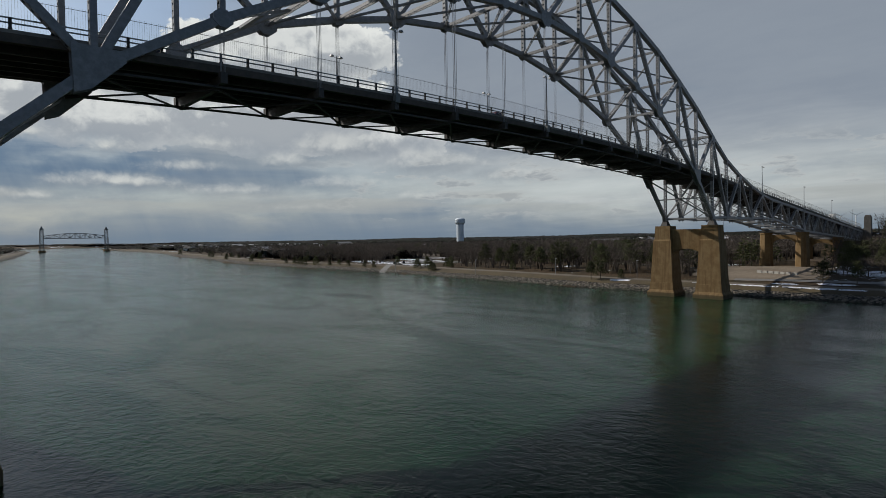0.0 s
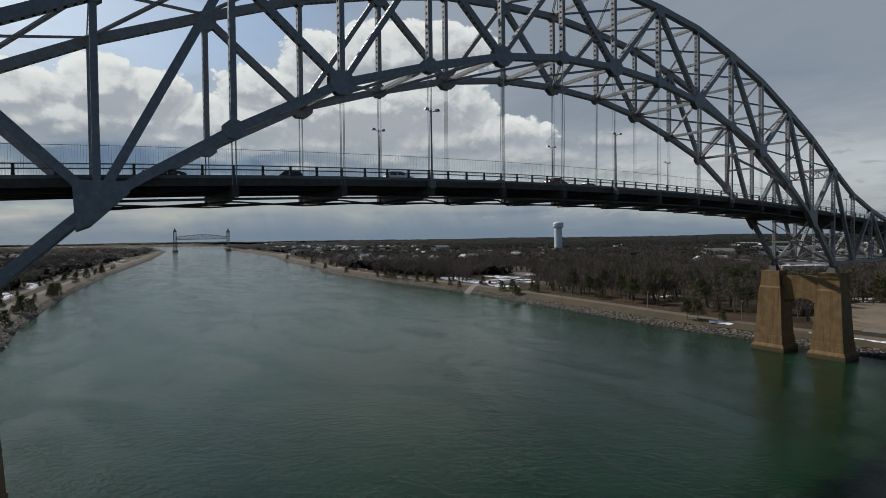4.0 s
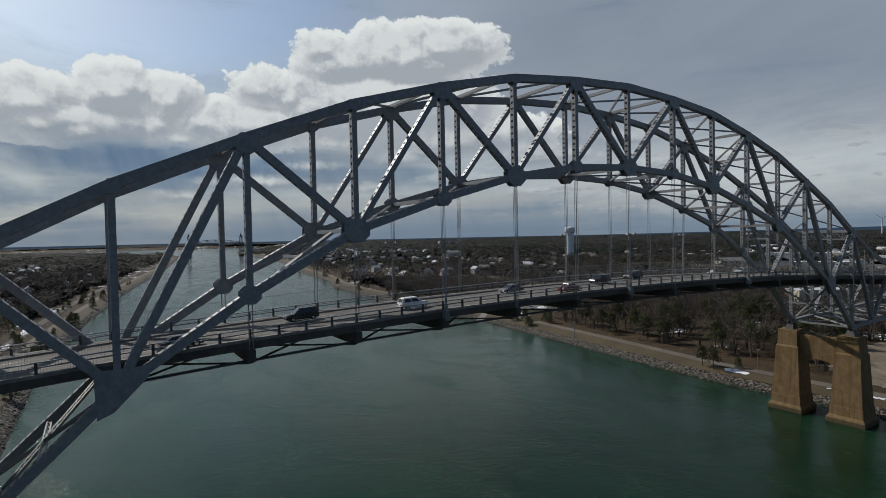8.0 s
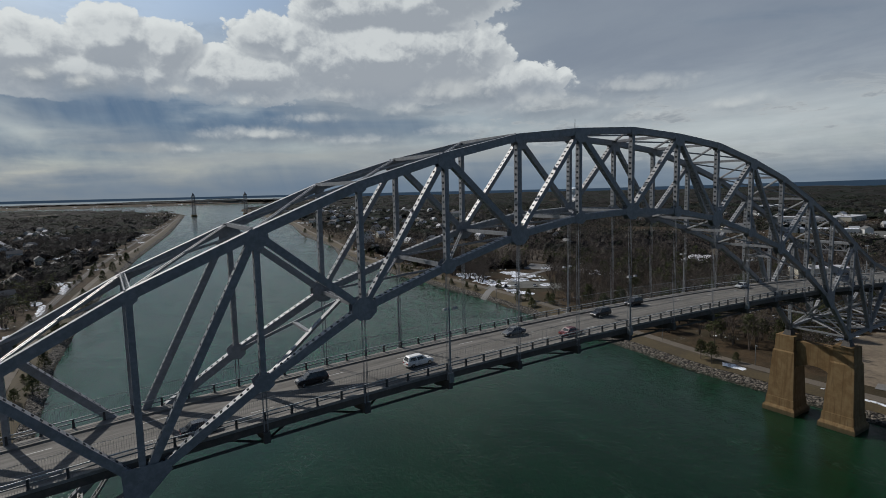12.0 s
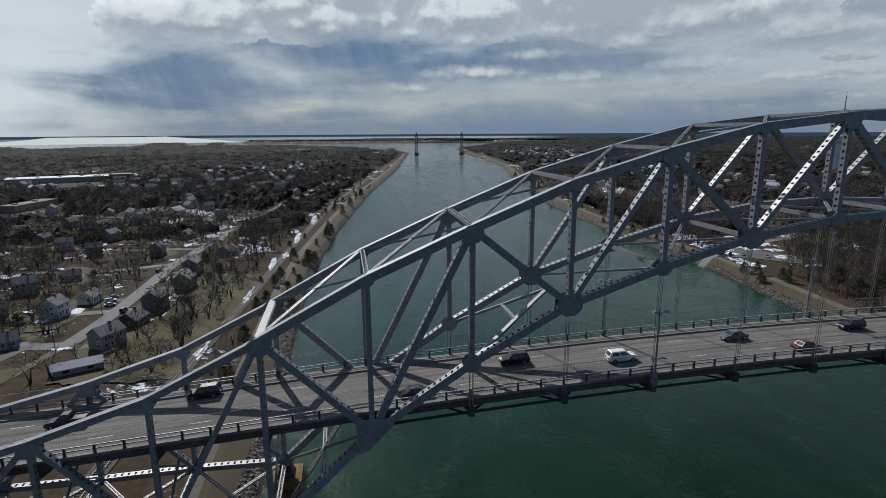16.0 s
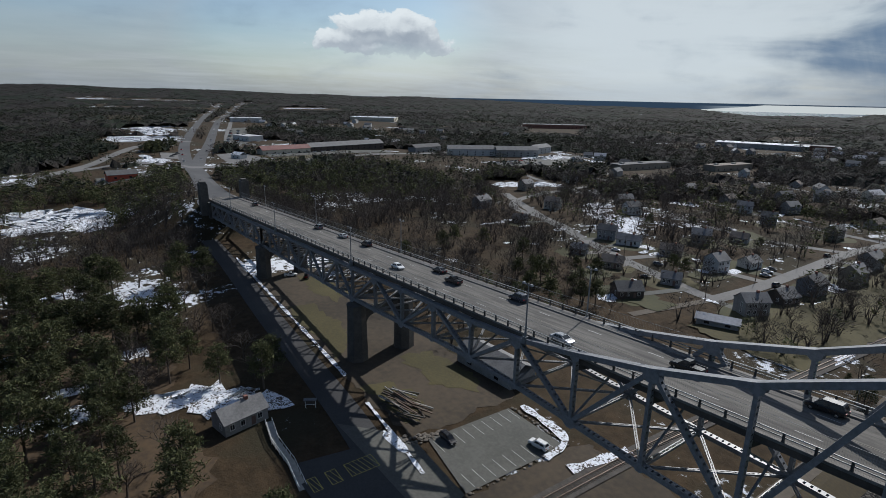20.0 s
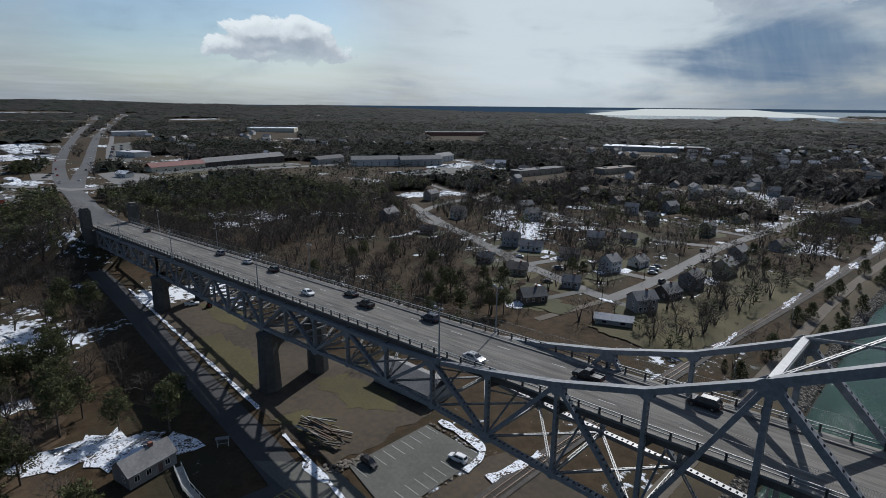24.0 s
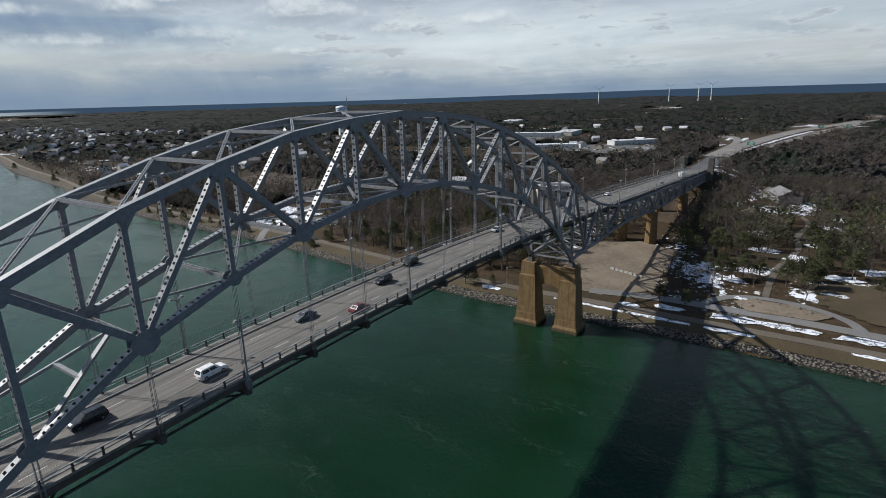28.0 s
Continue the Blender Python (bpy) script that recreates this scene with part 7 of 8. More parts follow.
def make_lamp():
    e = empty("street_lamp", "tall grey lamp post with two heads at the bridge edge", "street lamp", "bridge lamps")
    f = Form()
    f.lathe([(0.26, -0.9), (0.24, 0.6), (0.15, 0.8), (0.13, 5.0), (0.09, 9.6)], 8)
    part("pole", f, POLE, e)
    part("base_block", Form().box(-0.4, -0.4, -1.6, 0.4, 0.4, -0.2), RAIL, e)
    for s in (-1, 1):
        part("arm", Form().rod((0, 0, 9.2), (s * 0.9, -0.25, 9.55), 0.05, n=6), POLE, e)
        g = Form()
        g.hexa([(s * 0.9 - 0.32, -0.5, 9.42), (s * 0.9 + 0.32, -0.5, 9.42), (s * 0.9 + 0.32, 0.06, 9.42), (s * 0.9 - 0.32, 0.06, 9.42)], [(s * 0.9 - 0.2, -0.4, 9.72), (s * 0.9 + 0.2, -0.4, 9.72), (s * 0.9 + 0.2, -0.02, 9.72), (s * 0.9 - 0.2, -0.02, 9.72)])
        head = part("lamp_head", g, POLE, e)
        part("lens", Form().box(s * 0.9 - 0.24, -0.42, 9.38, s * 0.9 + 0.24, -0.02, 9.42), LAMP_W, head)
    return e


first = make_lamp()
k = 0
for x in (-340, -278, -214.6, -145.5, -40.2, 0.0, 40.2, 147.5, 214.6, 278, 340):
    for s in (-1, 1):
        m = pose(x, s * 8.05, deck_z(x) + 0.3, 0, 0, 0 if s < 0 else 180)
        if k == 0:
            first.matrix_basis = m
        else:
            copy_thing(first, m)
        k += 1
pl = empty("street_lamp", "slim grey lamp post beside the canal path", "street lamp", "path lamps")
part("pole", Form().lathe([(0.12, -0.3), (0.09, 7.5)], 8), POLE, pl)
part("lamp_head", Form().box(-0.2, -0.6, 7.4, 0.2, 0.2, 7.65), POLE, pl)
pl.matrix_basis = pose(119, 70, land(119, 70))
for x, y in ((118, 30), (117, 118), (122, 190), (121, -60), (122, -120), (-121, 150), (-118, 215), (-112, 290), (-122, 90)):
    copy_thing(pl, pose(x, y, land(x, y)))
up = empty("utility_pole", "brown wooden utility pole with a crossarm", "utility pole", "utility poles")
part("pole", Form().rod((0, 0, -0.5), (0, 0, 10.5), 0.16, 0.11, 7), BARK, up)
part("crossarm", Form().box(-1.1, -0.06, 9.6, 1.1, 0.06, 9.75), BARK, up)
up.matrix_basis = pose(-183, 124, land(-183, 124), 0, 0, 60)
for x, y in ((-205, 141), (-238, 148), (-272, 163), (-184, 165), (-184, 205), (-185, 248), (-179, 292), (-171, 340), (-165, 390)):
    copy_thing(up, pose(x, y, land(x, y), 0, 0, 60 if x < -200 else 10))


# ---- yard under the bridge ----
def build_yard():
    r = random.Random(5)
    pile = empty("timber_pile", "heap of weathered timber beams and rails on bare earth", "timber pile")
    for i in range(34):
        x, y, a = -184 + r.uniform(-6, 7), -9.5 + r.uniform(-3.5, 3), r.gauss(0.35, 0.22)
        L = r.uniform(4.5, 9.5)
        z = land(x, y) + 0.25 + 0.25 * (i // 9)
        dx, dy = math.cos(a) * L / 2, math.sin(a) * L / 2
        part("beam", Form().bar((x - dx, y - dy, z), (x + dx, y + dy, z + r.uniform(-0.05, 0.1)), 0.3, 0.26), r.choice((BARK, BARK, RUST, DARKCONC, CONC)), pile)
    rub = empty("rubble_heap", "heap of broken brown rock and scrap beside the car park", "rubble")
    me = Form().add(*stone_shape(4)).mesh("rock", STONE)
    for i in range(60):
        t = i / 60
        x, y = -171 + r.gauss(0, 0.9) + t * 2.4, -17 + 9 * t + r.gauss(0, 0.9)
        ob = part("rock", me, None, rub)
        s = r.uniform(0.25, 0.7)
        ob.matrix_world = Matrix(placement(x, y, land(x, y) + 0.2, s, s, s * 0.7, r.uniform(0, 6)) + [[0, 0, 0, 1]])
    rub2 = empty("rock_border", "row of rocks along the car park's edge", "rocks")
    for i in range(50):
        t = i / 50
        x, y = (-150.0, 11 - 27 * t) if i % 2 else (-150 - 18 * t, 11.4)
        ob = part("rock", me, None, rub2)
        s = r.uniform(0.2, 0.5)
        ob.matrix_world = Matrix(placement(x + r.gauss(0, 0.4), y + r.gauss(0, 0.4), land(x, y) + 0.15, s, s, s * 0.7, r.uniform(0, 6)) + [[0, 0, 0, 1]])
    tr = empty("tractor", "small red tractor loader parked under the bridge", "tractor")
    part("body", Form().box(-1.6, -0.6, 0.6, 1.2, 0.6, 1.3), CAR_PAINT["red"], tr)
    part("cab", Form().box(-1.4, -0.65, 1.3, -0.1, 0.65, 2.4), GLASS, tr)
    part("bucket", Form().hexa([(2.2, -1, 0.1), (3.0, -1, 0.1), (3.0, 1, 0.1), (2.2, 1, 0.1)], [(2.0, -1, 0.9), (2.4, -1, 0.9), (2.4, 1, 0.9), (2.0, 1, 0.9)]), DARKSTEEL, tr)
    for s in (-1, 1):
        part("loader_arm", Form().bar((0.4, s * 0.7, 1.2), (2.3, s * 0.7, 0.6), 0.15, 0.2), CAR_PAINT["red"], tr)
        for x, rad in ((-1.0, 0.75), (0.9, 0.5)):
            f = Form()
            ring = [(rad * math.cos(6.2832 * i / 12), rad * math.sin(6.2832 * i / 12)) for i in range(12)]
            f.hexa([(x + a, s * 0.8 - 0.2, rad + b) for a, b in ring], [(x + a, s * 0.8 + 0.2, rad + b) for a, b in ring])
            part("wheel", f, TYRE, tr)
    tr.matrix_basis = pose(-286, 6, land(-286, 6) + 0.1, 0, 0, 150)
    for i in range(7):
        b = empty("concrete_barrier", "short pale concrete barrier block on the bare lot", "barrier", "barrier row")
        part("block", Form().hexa([(-0.95, -0.4, 0), (0.95, -0.4, 0), (0.95, 0.4, 0), (-0.95, 0.4, 0)], [(-0.95, -0.16, 0.95), (0.95, -0.16, 0.95), (0.95, 0.16, 0.95), (-0.95, 0.16, 0.95)]), CONC, b)
        x, y = 156.5 - 0.75 * i, -4.5 - 2.25 * i
        b.matrix_basis = pose(x, y, land(x, y) + 0.12, 0, 0, 72)
    for i in range(9):
        a = i * 0.7
        b = empty("garden_rock", "rounded boulder in the oval garden bed", "rock", "garden rocks")
        part("boulder", Form().add(*stone_shape(30 + i)), STONE, b)
        x, y = 140.5 + 4 * math.cos(a), -71 + 10 * math.sin(a)
        s = 0.4 + 0.5 * r.random()
        b.matrix_basis = pose(x, y, land(x, y) + 0.5) @ Matrix.Diagonal((s, s * 1.2, s * 0.8, 1))
    sg = empty("park_sign", "small pale sign board on two posts by the park road", "sign")
    part("board", Form().box(-1.1, -0.05, 0.9, 1.1, 0.05, 2.1), TRIM, sg)
    for s in (-0.9, 0.9):
        part("post", Form().box(s - 0.06, -0.06, -0.2, s + 0.06, 0.06, 2.1), BARK, sg)
    sg.matrix_basis = pose(151.5, -63, land(151.5, -63), 0, 0, 80)
    nb = empty("notice_board", "small white-framed notice board with a roof beside the road", "notice board")
    part("board", Form().box(-1.3, -0.06, 0.8, 1.3, 0.06, 2.1), TRIM, nb)
    part("panel", Form().box(-1.15, -0.09, 0.95, 1.15, -0.065, 1.95), DARKCONC, nb)
    part("roof", gable(Form(), 2.9, 0.9, 2.25, 2.6, 0.1, 0.08), ROOFS["grey"], nb)
    for s in (-1.2, 1.2):
        part("post", Form().box(s - 0.07, -0.07, -0.3, s + 0.07, 0.07, 2.3), TRIM, nb)
    nb.matrix_basis = pose(-196, -28.8, land(-196, -28.8), 0, 0, 60)
    ps = empty("pier_sign", "small blue sign plate fixed to the pier column", "sign")
    part("plate", Form().box(98.0, -11.2, 4.2, 98.08, -9.8, 5.4), CAR_PAINT["navy"], ps)


build_yard()


# ---- far landmarks ----
def build_water_tower():
    e = empty("water_tower", "tall pale blue water tower with a low drum head", "water tower")
    pale = plain("pale blue tower paint", (0.50, 0.57, 0.62), (0.62, 0.68, 0.72), 0.5, 0.6, 0.06)
    part("shaft", Form().lathe([(8.9, -6), (8.7, 3), (8.4, 46), (8.5, 48.5)], 28), pale, e, smooth=True)
    part("tank", Form().lathe([(8.5, 48.5), (10.9, 51.0), (11.7, 52.6), (11.7, 59.6), (11.0, 61.4), (6.2, 63.2), (0.3, 64.0)], 32), pale, e, smooth=True)
    part("band", Form().lathe([(11.76, 58.0), (11.76, 59.0)], 32), CONC, e)
    part("antenna", Form().rod((1.5, 0, 63.6), (1.5, 0, 67), 0.15), POLE, e)
    e.location = (817.4, 797.4, 5.0)
    BOXES.append((817.4, 797.4, 22))


def build_lift_bridge():
    e = empty("lift_bridge", "distant grey vertical lift railway bridge with two pointed towers", "lift bridge")
    y0, xa, xb = 1878.0, 181.5, 346.0
    far = plain("dark far steel", (0.07, 0.075, 0.08), (0.12, 0.125, 0.13), 0.6, 0.4, 0.05)
    for x in (xa, xb):
        f = Form()
        for sx in (-5, 5):
            for sy in (-6, 6):
                f.bar((x + sx, y0 + sy, 0), (x + sx * 0.75, y0 + sy * 0.75, 66), 1.0, 1.0)
        for k in range(8):
            z = 6 + 7.5 * k
            for sy in (-5.3, 5.3):
                f.bar((x - 4.4, y0 + sy, z), (x + 4.4, y0 + sy, z + 7.5), 0.45, 0.45)
                f.bar((x + 4.4, y0 + sy, z), (x - 4.4, y0 + sy, z + 7.5), 0.45, 0.45)
                f.bar((x - 4.6, y0 + sy, z), (x + 4.6, y0 + sy, z), 0.7, 0.7)
        part("tower", f, far, e)
        g = Form()
        g.box(x - 5, y0 - 6, 65, x + 5, y0 + 6, 68)
        g.hexa([(x - 3.4, y0 - 4, 68), (x + 3.4, y0 - 4, 68), (x + 3.4, y0 + 4, 68), (x - 3.4, y0 + 4, 68)], [(x - 0.5, y0 - 0.6, 77), (x + 0.5, y0 - 0.6, 77), (x + 0.5, y0 + 0.6, 77), (x - 0.5, y0 + 0.6, 77)])
        part("tower_cap", g, far, e)
        part("pier", Form().box(x - 8, y0 - 10, -3, x + 8, y0 + 10, 5), PIER, e)
    n = 12
    for y in (y0 - 5, y0 + 5):
        for i in range(n):
            x0, x1 = xa + 5 + (xb - xa - 10) * i / n, xa + 5 + (xb - xa - 10) * (i + 1) / n
            t0, t1 = 41 + 7 + 8 * math.sin(math.pi * i / n), 41 + 7 + 8 * math.sin(math.pi * (i + 1) / n)
            part("upper_chord", Form().bar((x0, y, t0), (x1, y, t1), 1.2, 1.3), far, e)
            part("lower_chord", Form().bar((x0, y, 41), (x1, y, 41), 1.2, 1.6), far, e)
            part("diagonal", Form().bar((x0, y, 41 if i % 2 else t0), (x1, y, t1 if i % 2 else 41), 0.9, 0.9), far, e)
            part("vertical", Form().bar((x0, y, 41), (x0, y, t0), 0.8, 0.8), far, e)
    part("track_deck", Form().box(xa + 5, y0 - 4, 40, xb - 5, y0 + 4, 40.8), DARKSTEEL, e)


def build_turbines():
    white = plain("white turbine", (0.70, 0.70, 0.70), (0.80, 0.80, 0.80), 0.4, 1.0, 0.1)
    e = empty("wind_turbine", "distant white three-blade wind turbine at rest", "wind turbine", "wind turbines")
    part("tower", Form().lathe([(2.6, -4), (1.5, 84)], 12), white, e)
    part("nacelle", Form().box(-1.8, -5, 83, 1.8, 4, 87), white, e)
    for k in range(3):
        a = 0.5 + k * 2.0944
        f = Form()
        d, w = Vector((math.cos(a), 0, math.sin(a))), Vector((-math.sin(a), 0, math.cos(a)))
        c = Vector((0, -5.6, 85))
        f.hexa([tuple(c + d * 2 - w * 1.2 - Vector((0, 0.3, 0))), tuple(c + d * 2 + w * 1.2 - Vector((0, 0.3, 0))), tuple(c + d * 2 + w * 1.2 + Vector((0, 0.3, 0))), tuple(c + d * 2 - w * 1.2 + Vector((0, 0.3, 0)))],
               [tuple(c + d * 38 - w * 0.25 - Vector((0, 0.1, 0))), tuple(c + d * 38 + w * 0.25 - Vector((0, 0.1, 0))), tuple(c + d * 38 + w * 0.25 + Vector((0, 0.1, 0))), tuple(c + d * 38 - w * 0.25 + Vector((0, 0.1, 0)))])
        part("blade", f, white, e)
    spots = [(3339, 1056), (3440, 667), (3468, 511), (3479, 445)]
    tall = Matrix.Diagonal((1.08, 1.08, 1.08, 1))
    e.matrix_basis = pose(*spots[0], land(*spots[0]), 0, 0, -70) @ tall
    for x, y in spots[1:]:
        copy_thing(e, pose(x, y, land(x, y), 0, 0, -70))


build_water_tower()
build_lift_bridge()
build_turbines()


def build_highway_signs():
    green = plain("green sign sheet", (0.010, 0.16, 0.10), (0.016, 0.20, 0.13), 0.5, 2.0, 0.3)
    for x, y, turn in ((655, -14, 8), (1000, -82, 14), (1030, -120, 14)):
        z = land(x, y) + 0.4
        e = empty("highway_sign", "large green road sign on two steel posts beside the highway", "road sign", "highway signs")
        for k in (-2.6, 2.6):
            part("post", Form().rod((0, k, -0.5), (0, k, 6.8), 0.14), POLE, e)
        part("board", Form().box(-0.25, -4.0, 3.2, -0.15, 4.0, 6.9), green, e)
        f = Form()
        for row, w in ((6.0, 2.6), (5.0, 3.2), (4.0, 1.9)):
            f.box(-0.28, -w, row - 0.18, -0.25, w, row + 0.18)
        part("legend_bar", f, TRIM, e, "white bars of writing")
        e.matrix_basis = pose(x, y, z, 0, 0, turn)


build_highway_signs()


# ---- planting ----
def clear_view(x, y, r, back=0.10):
    """Keeps a spot free of trees, and a strip from it towards the camera."""
    for k in range(5):
        t = back * k / 4
        BOXES.append((x + (-82 - x) * t, y + (-72 - y) * t, r * 0.8))


for x, y, r, back in ((-630, 40, 56, 0.06), (-690, 10, 50, 0.05), (-655, 120, 40, 0.06), (-690, 170, 40, 0.06), (-690, 230, 50, 0.08), (-860, 110, 46, 0.05), (-980, 150, 40, 0.05), (-1090, 70, 70, 0.06), (-620, -66, 24, 0.05), (-735, -14, 22, 0.05), (-820, 16, 22, 0.04), (-556, -28, 22, 0.07), (-545, 400, 40, 0.06), (-540, 340, 26, 0.05), (-560, 470, 30, 0.06), (680, 170, 60, 0.06), (830, 340, 60, 0.06), (155, 205, 24, 0.1), (318, 94, 20, 0.1), (-690, 300, 40, 0.12), (-638, 366, 34, 0.12), (-590, 440, 48, 0.13), (-448, 455, 36, 0.12), (-395, 540, 30, 0.1), (-510, 858, 66, 0.14), (-1030, 930, 70, 0.15), (-1330, 600, 70, 0.2),
                      (-1270, 265, 45, 0.15), (-1190, 180, 40, 0.1), (-920, 30, 60, 0.1), (-590, -30, 24, 0.12), (-470, -70, 26, 0.06), (-820, 160, 40, 0.1), (-3400, 450, 210, 0.05), (-3380, 150, 150, 0.05), (-2350, 820, 120, 0.08), (735, 150, 46, 0.1), (668, 278, 36, 0.1), (905, 306, 46, 0.1), (820, 12, 60, 0.08), (1124, -85, 60, 0.1), (1530, -214, 60, 0.08), (817, 797, 30, 0.06), (640, 1010, 40, 0.1), (2280, 455, 90, 0.08),
                      (-430, 245, 26, 0.05), (-420, 275, 24, 0.05), (185, 245, 28, 0.2), (160, 225, 22, 0.1), (-199, -44, 11, 0.2), (-211, -47, 9, 0.1), (-218, -57, 7, 0.08), (-223, -76, 6, 0.06), (-296, -53, 13, 0.1), (-448, -74, 30, 0.05), (-436, -90, 16, 0.05)):
    clear_view(x, y, r, back)


CELL = 24.0
GRID = {}
for line, half in STRIPS:
    for x, y in polyline(line, 6.0):
        GRID.setdefault((int(x // CELL), int(y // CELL)), []).append((x, y, half + 3.5))
for x, y, r in BOXES:
    for i in range(int((x - r) // CELL), int((x + r) // CELL) + 1):
        for j in range(int((y - r) // CELL), int((y + r) // CELL) + 1):
            GRID.setdefault((i, j), []).append((x, y, r))


def free_spot(x, y, inland=9.0):
    if shore(x, y) < inland or (abs(y) < 13 and abs(x) < 420):
        return False
    i, j = int(x // CELL), int(y // CELL)
    for a in (i - 1, i, i + 1):
        for b in (j - 1, j, j + 1):
            for px, py, r in GRID.get((a, b), ()):
                if (px - x) ** 2 + (py - y) ** 2 < r * r:
                    return False
    return not any(inside(x, y, ring) for ring in FIELDS)


TAKEN = {}


def spaced(x, y, gap):
    i, j = int(x // 8), int(y // 8)
    for a in (i - 1, i, i + 1):
        for b in (j - 1, j, j + 1):
            for px, py in TAKEN.get((a, b), ()):
                if (px - x) ** 2 + (py - y) ** 2 < gap * gap:
                    return False
    TAKEN.setdefault((i, j), []).append((x, y))
    return True


def wood(x0, x1, y0, y1, count, pines, gap, group, low=8.0, high=13.0, inland=9.0):
    n = tries = 0
    while n < count and tries < count * 12:
        tries += 1
        x, y = rnd.uniform(x0, x1), rnd.uniform(y0, y1)
        if free_spot(x, y, inland) and spaced(x, y, gap):
            p = pines + 0.5 * noise.noise((x * 0.02, y * 0.02, 8.0))
            if rnd.random() < p:
                plant(PINE, x, y, rnd.uniform(low, high), group)
            else:
                plant(BARE, x, y, rnd.uniform(low, high), group)
            n += 1


wood(-320, -205, -130, -26, 158, 0.56, 4.8, "trees beside the road", 10.0, 16.0)
wood(-215, -146, -130, -48, 76, 0.52, 4.8, "trees beside the road", 9.0, 14.0)
wood(-300, -195, 18, 98, 92, 0.10, 4.2, "trees between bridge and village", 7, 12)
wood(-270, -140, 98, 240, 52, 0.22, 6.5, "trees of the village", 6, 12)
wood(118, 240, 24, 130, 78, 0.72, 5.0, "pines beside the bridge", 9, 14, 14)
wood(152, 250, -150, -20, 108, 0.40, 4.6, "trees of the park", 8, 13)
for x, y, h in ((126, -32, 8.0), (125, -41.5, 8.5), (168.5, -52, 9.5), (172, -62, 10), (174, -83, 10.5), (179, -76, 10), (171, -103, 9)):
    plant(PINE, x, y, h, "pines beside the park road")
for x, y, h in ((150, -35, 9), (156, -38, 10), (160, -30, 9), (198, 10.5, 6), (192, 14, 6)):
    plant(BARE, x, y, h, "bare trees beside the lot")
for x, y, h in ((-121, 92, 5), (-119.5, 118, 5.5), (-107, 160, 5.5), (-118, 166, 4.5), (-121, 158, 4.2), (-106, 196, 5), (-118, 196, 4), (-104, 245, 6), (-101, 252, 5), (-113, 250, 5), (-96, 330, 6), (-93, 342, 6), (-84, 440, 6), (-76, 500, 6), (-62, 585, 6), (-116, 205, 5)):
    plant(CEDAR, x, y, h * 1.5, "evergreens along the canal path")
ir = random.Random(77)
for k in range(16):
    t = k / 15
    plant(PINE, -700 - 105 * t + ir.uniform(-5, 5), 8 + 34 * t + ir.choice((-9, 9)) * (1 - abs(t - 0.4)) + ir.uniform(-4, 4), ir.uniform(8, 12), "pines on the rotary island")
for x, y, h in ((110, 42, 9), (111, 47, 8)):
    plant(PINE, x, y, h, "pines on the canal bank")
for x, y, h in ((108, 313, 6), (121, 320, 6.5), (112, 219, 4.5), (111, 158, 5.5), (126, 174, 6.5), (129, 168, 7), (132, 151, 7), (207, 819, 8), (159, 628, 8), (143, 501, 7), (125, 295, 7), (146, 423, 7), (143, 330, 6), (116, 36, 4.0), (107, 155, 4.5), (124, 230, 5), (123, 250, 4.5), (126, 275, 5), (131, 330, 6), (128, 345, 5), (133, 420, 6)):
    plant(CEDAR, max(x, lerp_table(y, RIGHT) + 5.5), y, h, "evergreens along the canal path")
for k in range(34):
    y = 75 + 19 * k + ir.uniform(-8, 8)
    x, side = lerp_table(y, LEFT), -1
    plant(CEDAR, x + side * ir.choice((7.5, 9.5, 19, 23)), y, ir.uniform(3.0, 5.5), "evergreens along the canal path")
    if k % 3 == 1:
        plant(CEDAR, lerp_table(y, RIGHT) + ir.choice((8.0, 18.5, 21)), y + 6, ir.uniform(3.0, 5.5), "evergreens along the canal path")
for x, y in ((-150, 118), (-147, 124), (-143, 112), (-152, 140), (-140, 150), (-146, 180), (-135, 135), (-158, 110)):
    plant(SHRUB, x, y, rnd.uniform(1.6, 2.8), "shrubs on the lawn")
for x, y, h in ((-141, 108, 8), (-145, 131, 9), (-148, 160, 8), (-134, 200, 8), (-131, 215, 7), (-126, 105, 6), (-127, 125, 6), (-123, 140, 6)):
    plant(BARE, x, y, h, "bare trees behind the houses")


def far_bare(seed, n, wide):
    r = random.Random(seed)
    v, f = [], []
    for k in range(3):
        a = k * 2.1
        v += [(-0.03, 0, 0), (0.03, 0, 0), (0.12 * math.cos(a), 0.12 * math.sin(a), 0.62)]
        f.append((3 * k, 3 * k + 1, 3 * k + 2))
    for _ in range(n):
        a, t = r.uniform(0, 6.283), r.random()
        rad = 0.36 * math.sqrt(r.random()) * (1 - 0.5 * abs(t - 0.45))
        p = Vector((rad * math.cos(a), rad * math.sin(a), 0.34 + 0.62 * t))
        d = Vector((math.cos(a) * 0.6, math.sin(a) * 0.6, r.uniform(0.1, 1.1))).normalized()
        s = Vector((r.uniform(-1, 1), r.uniform(-1, 1), r.uniform(-1, 1))).cross(d).normalized()
        k = len(v)
        w = wide * r.uniform(0.6, 1.6)
        v += [tuple(p - s * w), tuple(p + s * w), tuple(p + d * r.uniform(0.12, 0.24))]
        f.append((k, k + 1, k + 2))
    return v, f


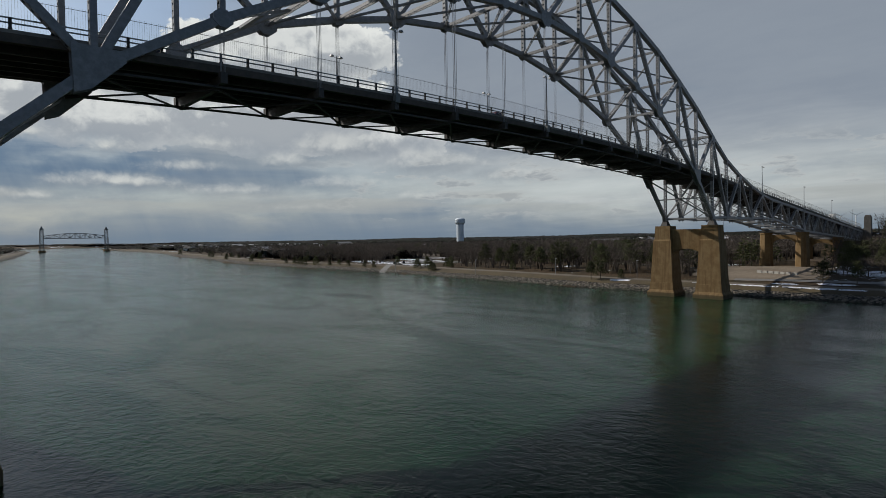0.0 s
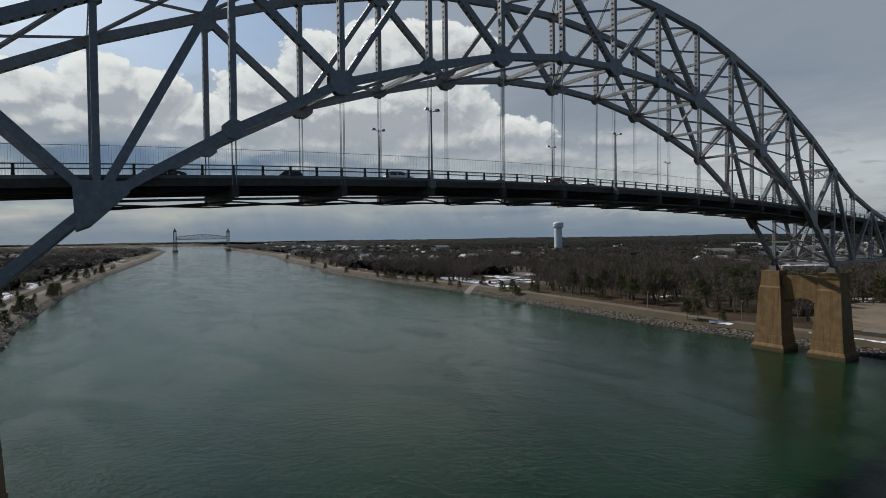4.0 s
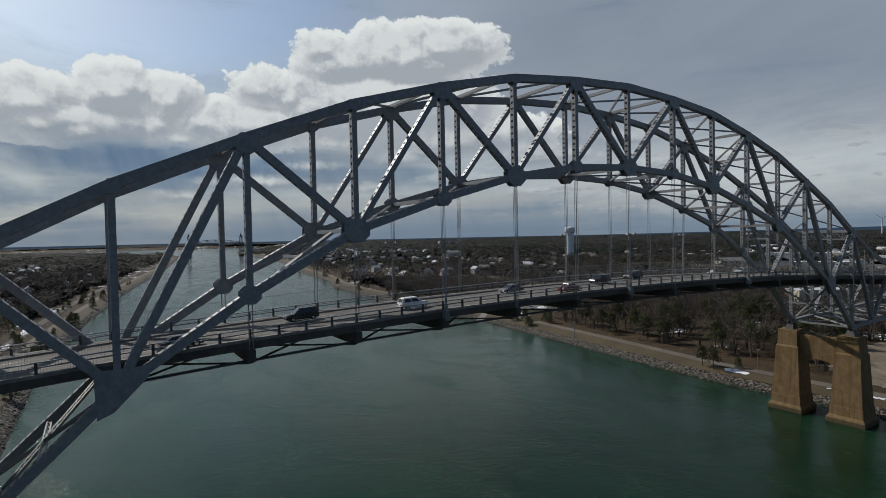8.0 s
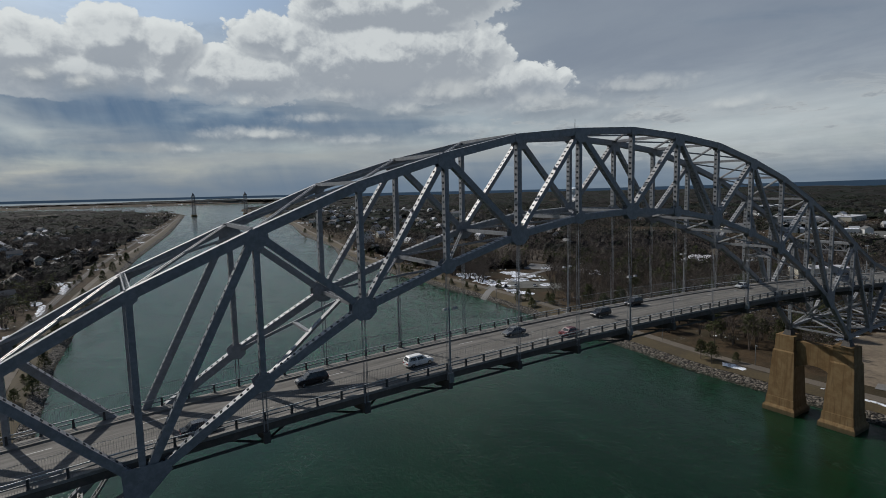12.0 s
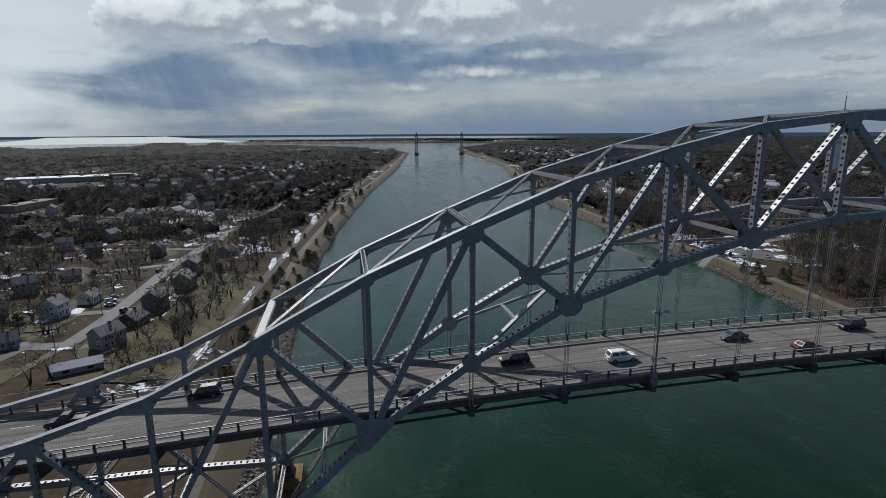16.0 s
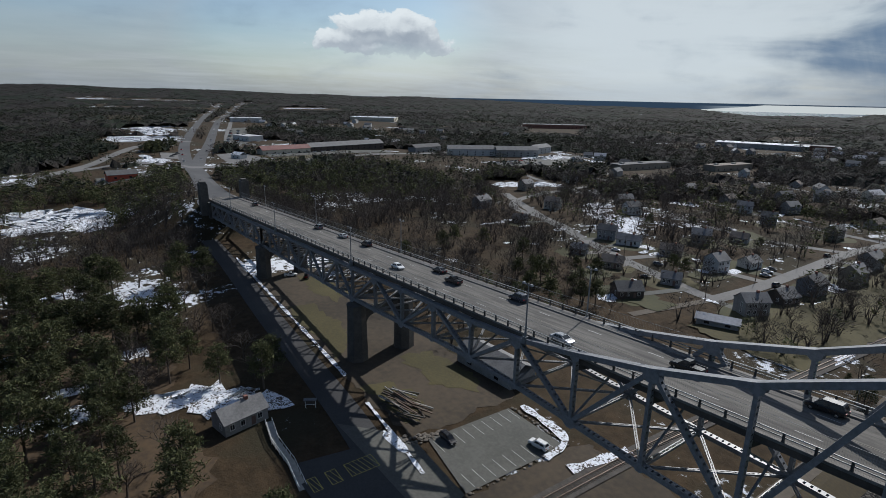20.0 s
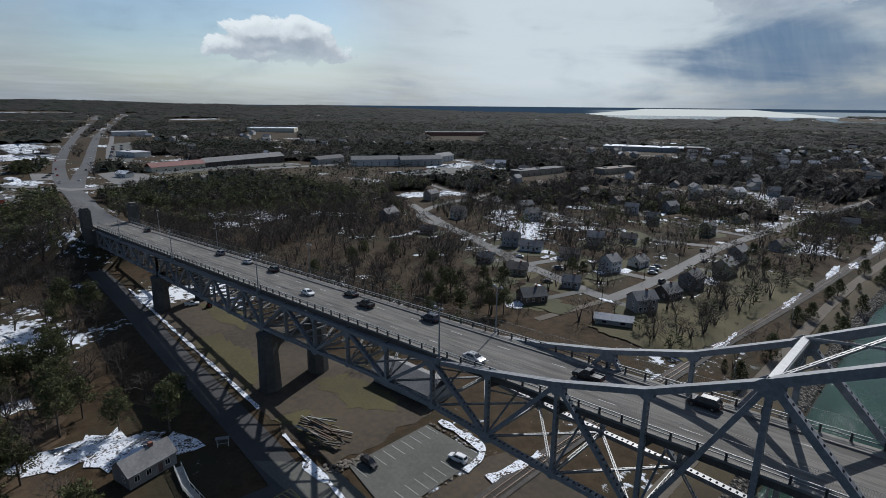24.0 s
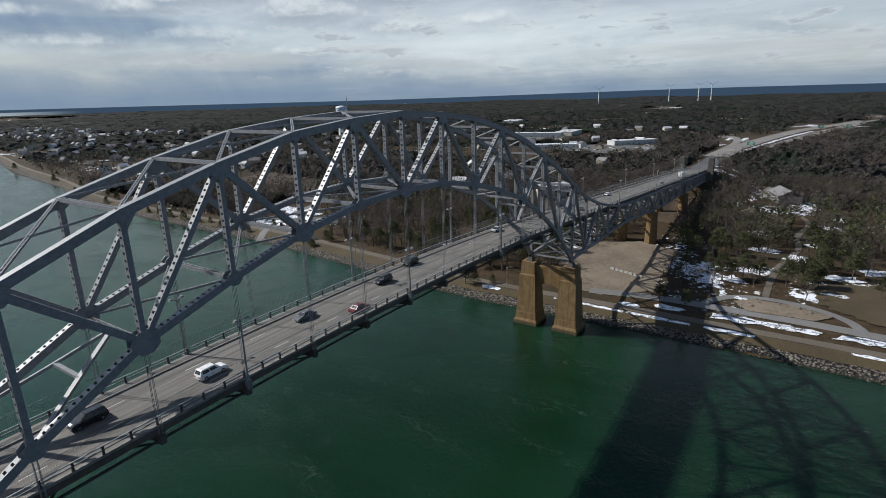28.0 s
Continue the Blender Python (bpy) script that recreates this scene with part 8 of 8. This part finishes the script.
def far_pine(seed, n, wide):
    r = random.Random(seed)
    v, f = [(-0.02, 0, 0), (0.02, 0, 0), (0, 0, 0.8)], [(0, 1, 2)]
    for _ in range(n):
        a, t = r.uniform(0, 6.283), r.random()
        rad = (0.27 * (1 - t) ** 0.7 + 0.03) * r.uniform(0.5, 1.1)
        p = Vector((rad * math.cos(a), rad * math.sin(a), 0.28 + 0.68 * t))
        d = Vector((math.cos(a), math.sin(a), r.uniform(-0.4, 0.8))).normalized()
        s = Vector((r.uniform(-1, 1), r.uniform(-1, 1), r.uniform(-1, 1))).cross(d).normalized()
        k = len(v)
        w = wide * r.uniform(0.6, 1.4)
        v += [tuple(p - s * w), tuple(p + s * w), tuple(p + d * r.uniform(0.1, 0.2))]
        f.append((k, k + 1, k + 2))
    return v, f


def build_woods():
    r = random.Random(99)
    sets = {}

    def put(kind, x, y, h, w):
        a = r.uniform(0, 6.283)
        c, s = math.cos(a) * w, math.sin(a) * w
        sets.setdefault(kind, []).append(((c, -s, 0, x), (s, c, 0, y), (0, 0, h, land(x, y) - 0.2)))

    # (nearest, farthest, number, height, spread)
    for ring, (r0, r1, count, h, w) in enumerate(((60, 520, 7900, 9.5, 10.5), (420, 1000, 11500, 10.0, 14.5), (900, 2000, 13000, 10.0, 22.0), (1900, 4700, 12000, 10.0, 42.0))):
        n = tries = 0
        while n < count and tries < count * 5:
            tries += 1
            az = math.radians(r.uniform(-112, 118))
            d = math.sqrt(r.uniform(r0 * r0, r1 * r1))
            x, y = -82 + d * math.sin(az), -72 + d * math.cos(az)
            if ring == 0 and (x < 0 and x > -330 and -130 < y < 18 or -200 < x < 0 and y < 98 or 110 < x < 215 and -150 < y < -14 or 110 < x < 128 and y < 130):
                continue
            if not free_spot(x, y, 16.0):
                continue
            dens = noise.noise((x * 0.006, y * 0.006, 5.0))
            if ring < 2 and dens < -0.25 and r.random() < 0.6:
                continue
            if ring == 0 and -330 < x < -120 and 90 < y < 330 and r.random() < 0.38:
                continue
            if ring == 2 and 14 < math.degrees(az) < 33 and r.random() < 0.55:
                continue
            n += 1
            p = 0.34 + 0.9 * noise.noise((x * 0.0045, y * 0.0045, 8.0)) + (0.2 if x > 500 else 0) + (0.1 if x < -700 else 0) + (0.22 if x < -420 else 0)
            hh = h * r.uniform(0.7, 1.2) * (1.25 if ring == 0 and x > 110 else 1.0)
            if ring < 2 and x > 110:
                p *= 0.85 if ring == 0 and y < 200 else 0.42
            if ring < 2 and -420 < x < -110 and y > 20:
                p *= 0.35
            # woods east of the canal get paler twigs: their stronger light is in the colour
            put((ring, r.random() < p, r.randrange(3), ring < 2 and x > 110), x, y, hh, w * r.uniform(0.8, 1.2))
    size = {0: (104, 64, 0.0075, 0.036), 1: (34, 30, 0.021, 0.058), 2: (18, 20, 0.036, 0.07), 3: (12, 14, 0.042, 0.08)}
    for (ring, pine, k, park), where in sorted(sets.items()):
        nb, np_, wb, wp = size[ring]
        v, f = far_pine(k + 10 * ring, np_, wp) if pine else far_bare(k + 10 * ring, nb, wb)
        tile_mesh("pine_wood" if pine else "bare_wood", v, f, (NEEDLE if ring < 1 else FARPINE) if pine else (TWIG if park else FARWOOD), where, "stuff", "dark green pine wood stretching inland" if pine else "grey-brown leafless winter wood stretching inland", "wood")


build_woods()


def build_canopy():
    """The unbroken tops of the far woods, as a rough sheet."""
    r = random.Random(4)
    for lo, hi, name in ((440.0, 4780.0, "far_wood_canopy"),):
        radii = [lo]
        while radii[-1] < hi:
            radii.append(radii[-1] * 1.0125)
        azs = [math.radians(-114 + 234 * i / 560) for i in range(561)]
        f = Form()
        ok = {}
        for i, d in enumerate(radii):
            for j, a in enumerate(azs):
                dd, aa = d * (1 + r.uniform(-0.004, 0.004)), a + r.uniform(-0.0025, 0.0025)
                x, y = -82 + dd * math.sin(aa), -72 + dd * math.cos(aa)
                ok[i, j] = free_spot(x, y, 24.0)
                open_ = noise.noise((x * 0.006, y * 0.006, 5.0)) < -0.24 and d < 3200
                f.v.append((x, y, land(x, y) + (-1.0 if open_ or (d < 1900 and r.random() < 0.14) else r.uniform(0.5, 8.0) + 1.5 * noise.noise((x * 0.01, y * 0.01, 3.0)))))
        m = len(azs)
        for i in range(len(radii) - 1):
            for j in range(m - 1):
                if ok[i, j] and ok[i + 1, j] and ok[i, j + 1] and ok[i + 1, j + 1]:
                    k = i * m + j
                    f.f.append((k, k + 1, k + m + 1))
                    f.f.append((k, k + m + 1, k + m))
        tagged(new(name, f.mesh(name, CANOPY)), "grey-brown tops of far leafless woods, self-shade in their colour", "wood", kind="stuff")


def canopy_paint(n, pos):
    a, b, c = n.noise(pos, 0.09, 5.0, 0.7), n.noise(pos, 0.012, 5.0, 0.6), n.noise(pos, 0.0035, 4.0, 0.55)
    # shade of the crowns on themselves is put into these low base colours
    col = n.mix(n.ramp(a, 0.35, 0.65), (0.015, 0.0138, 0.013), (0.034, 0.030, 0.0275))
    col = n.mix(n.ramp(n.math("ADD", n.math("MULTIPLY", b, 0.5), n.math("MULTIPLY", c, 0.5)), 0.47, 0.56), col, (0.015, 0.020, 0.0135))
    return {"Base Color": col, "Roughness": 0.95, "Specular IOR Level": 0.1, "bump": (a, 0.8, 2.0)}


CANOPY = material("self-shaded far canopy", canopy_paint)
build_canopy()
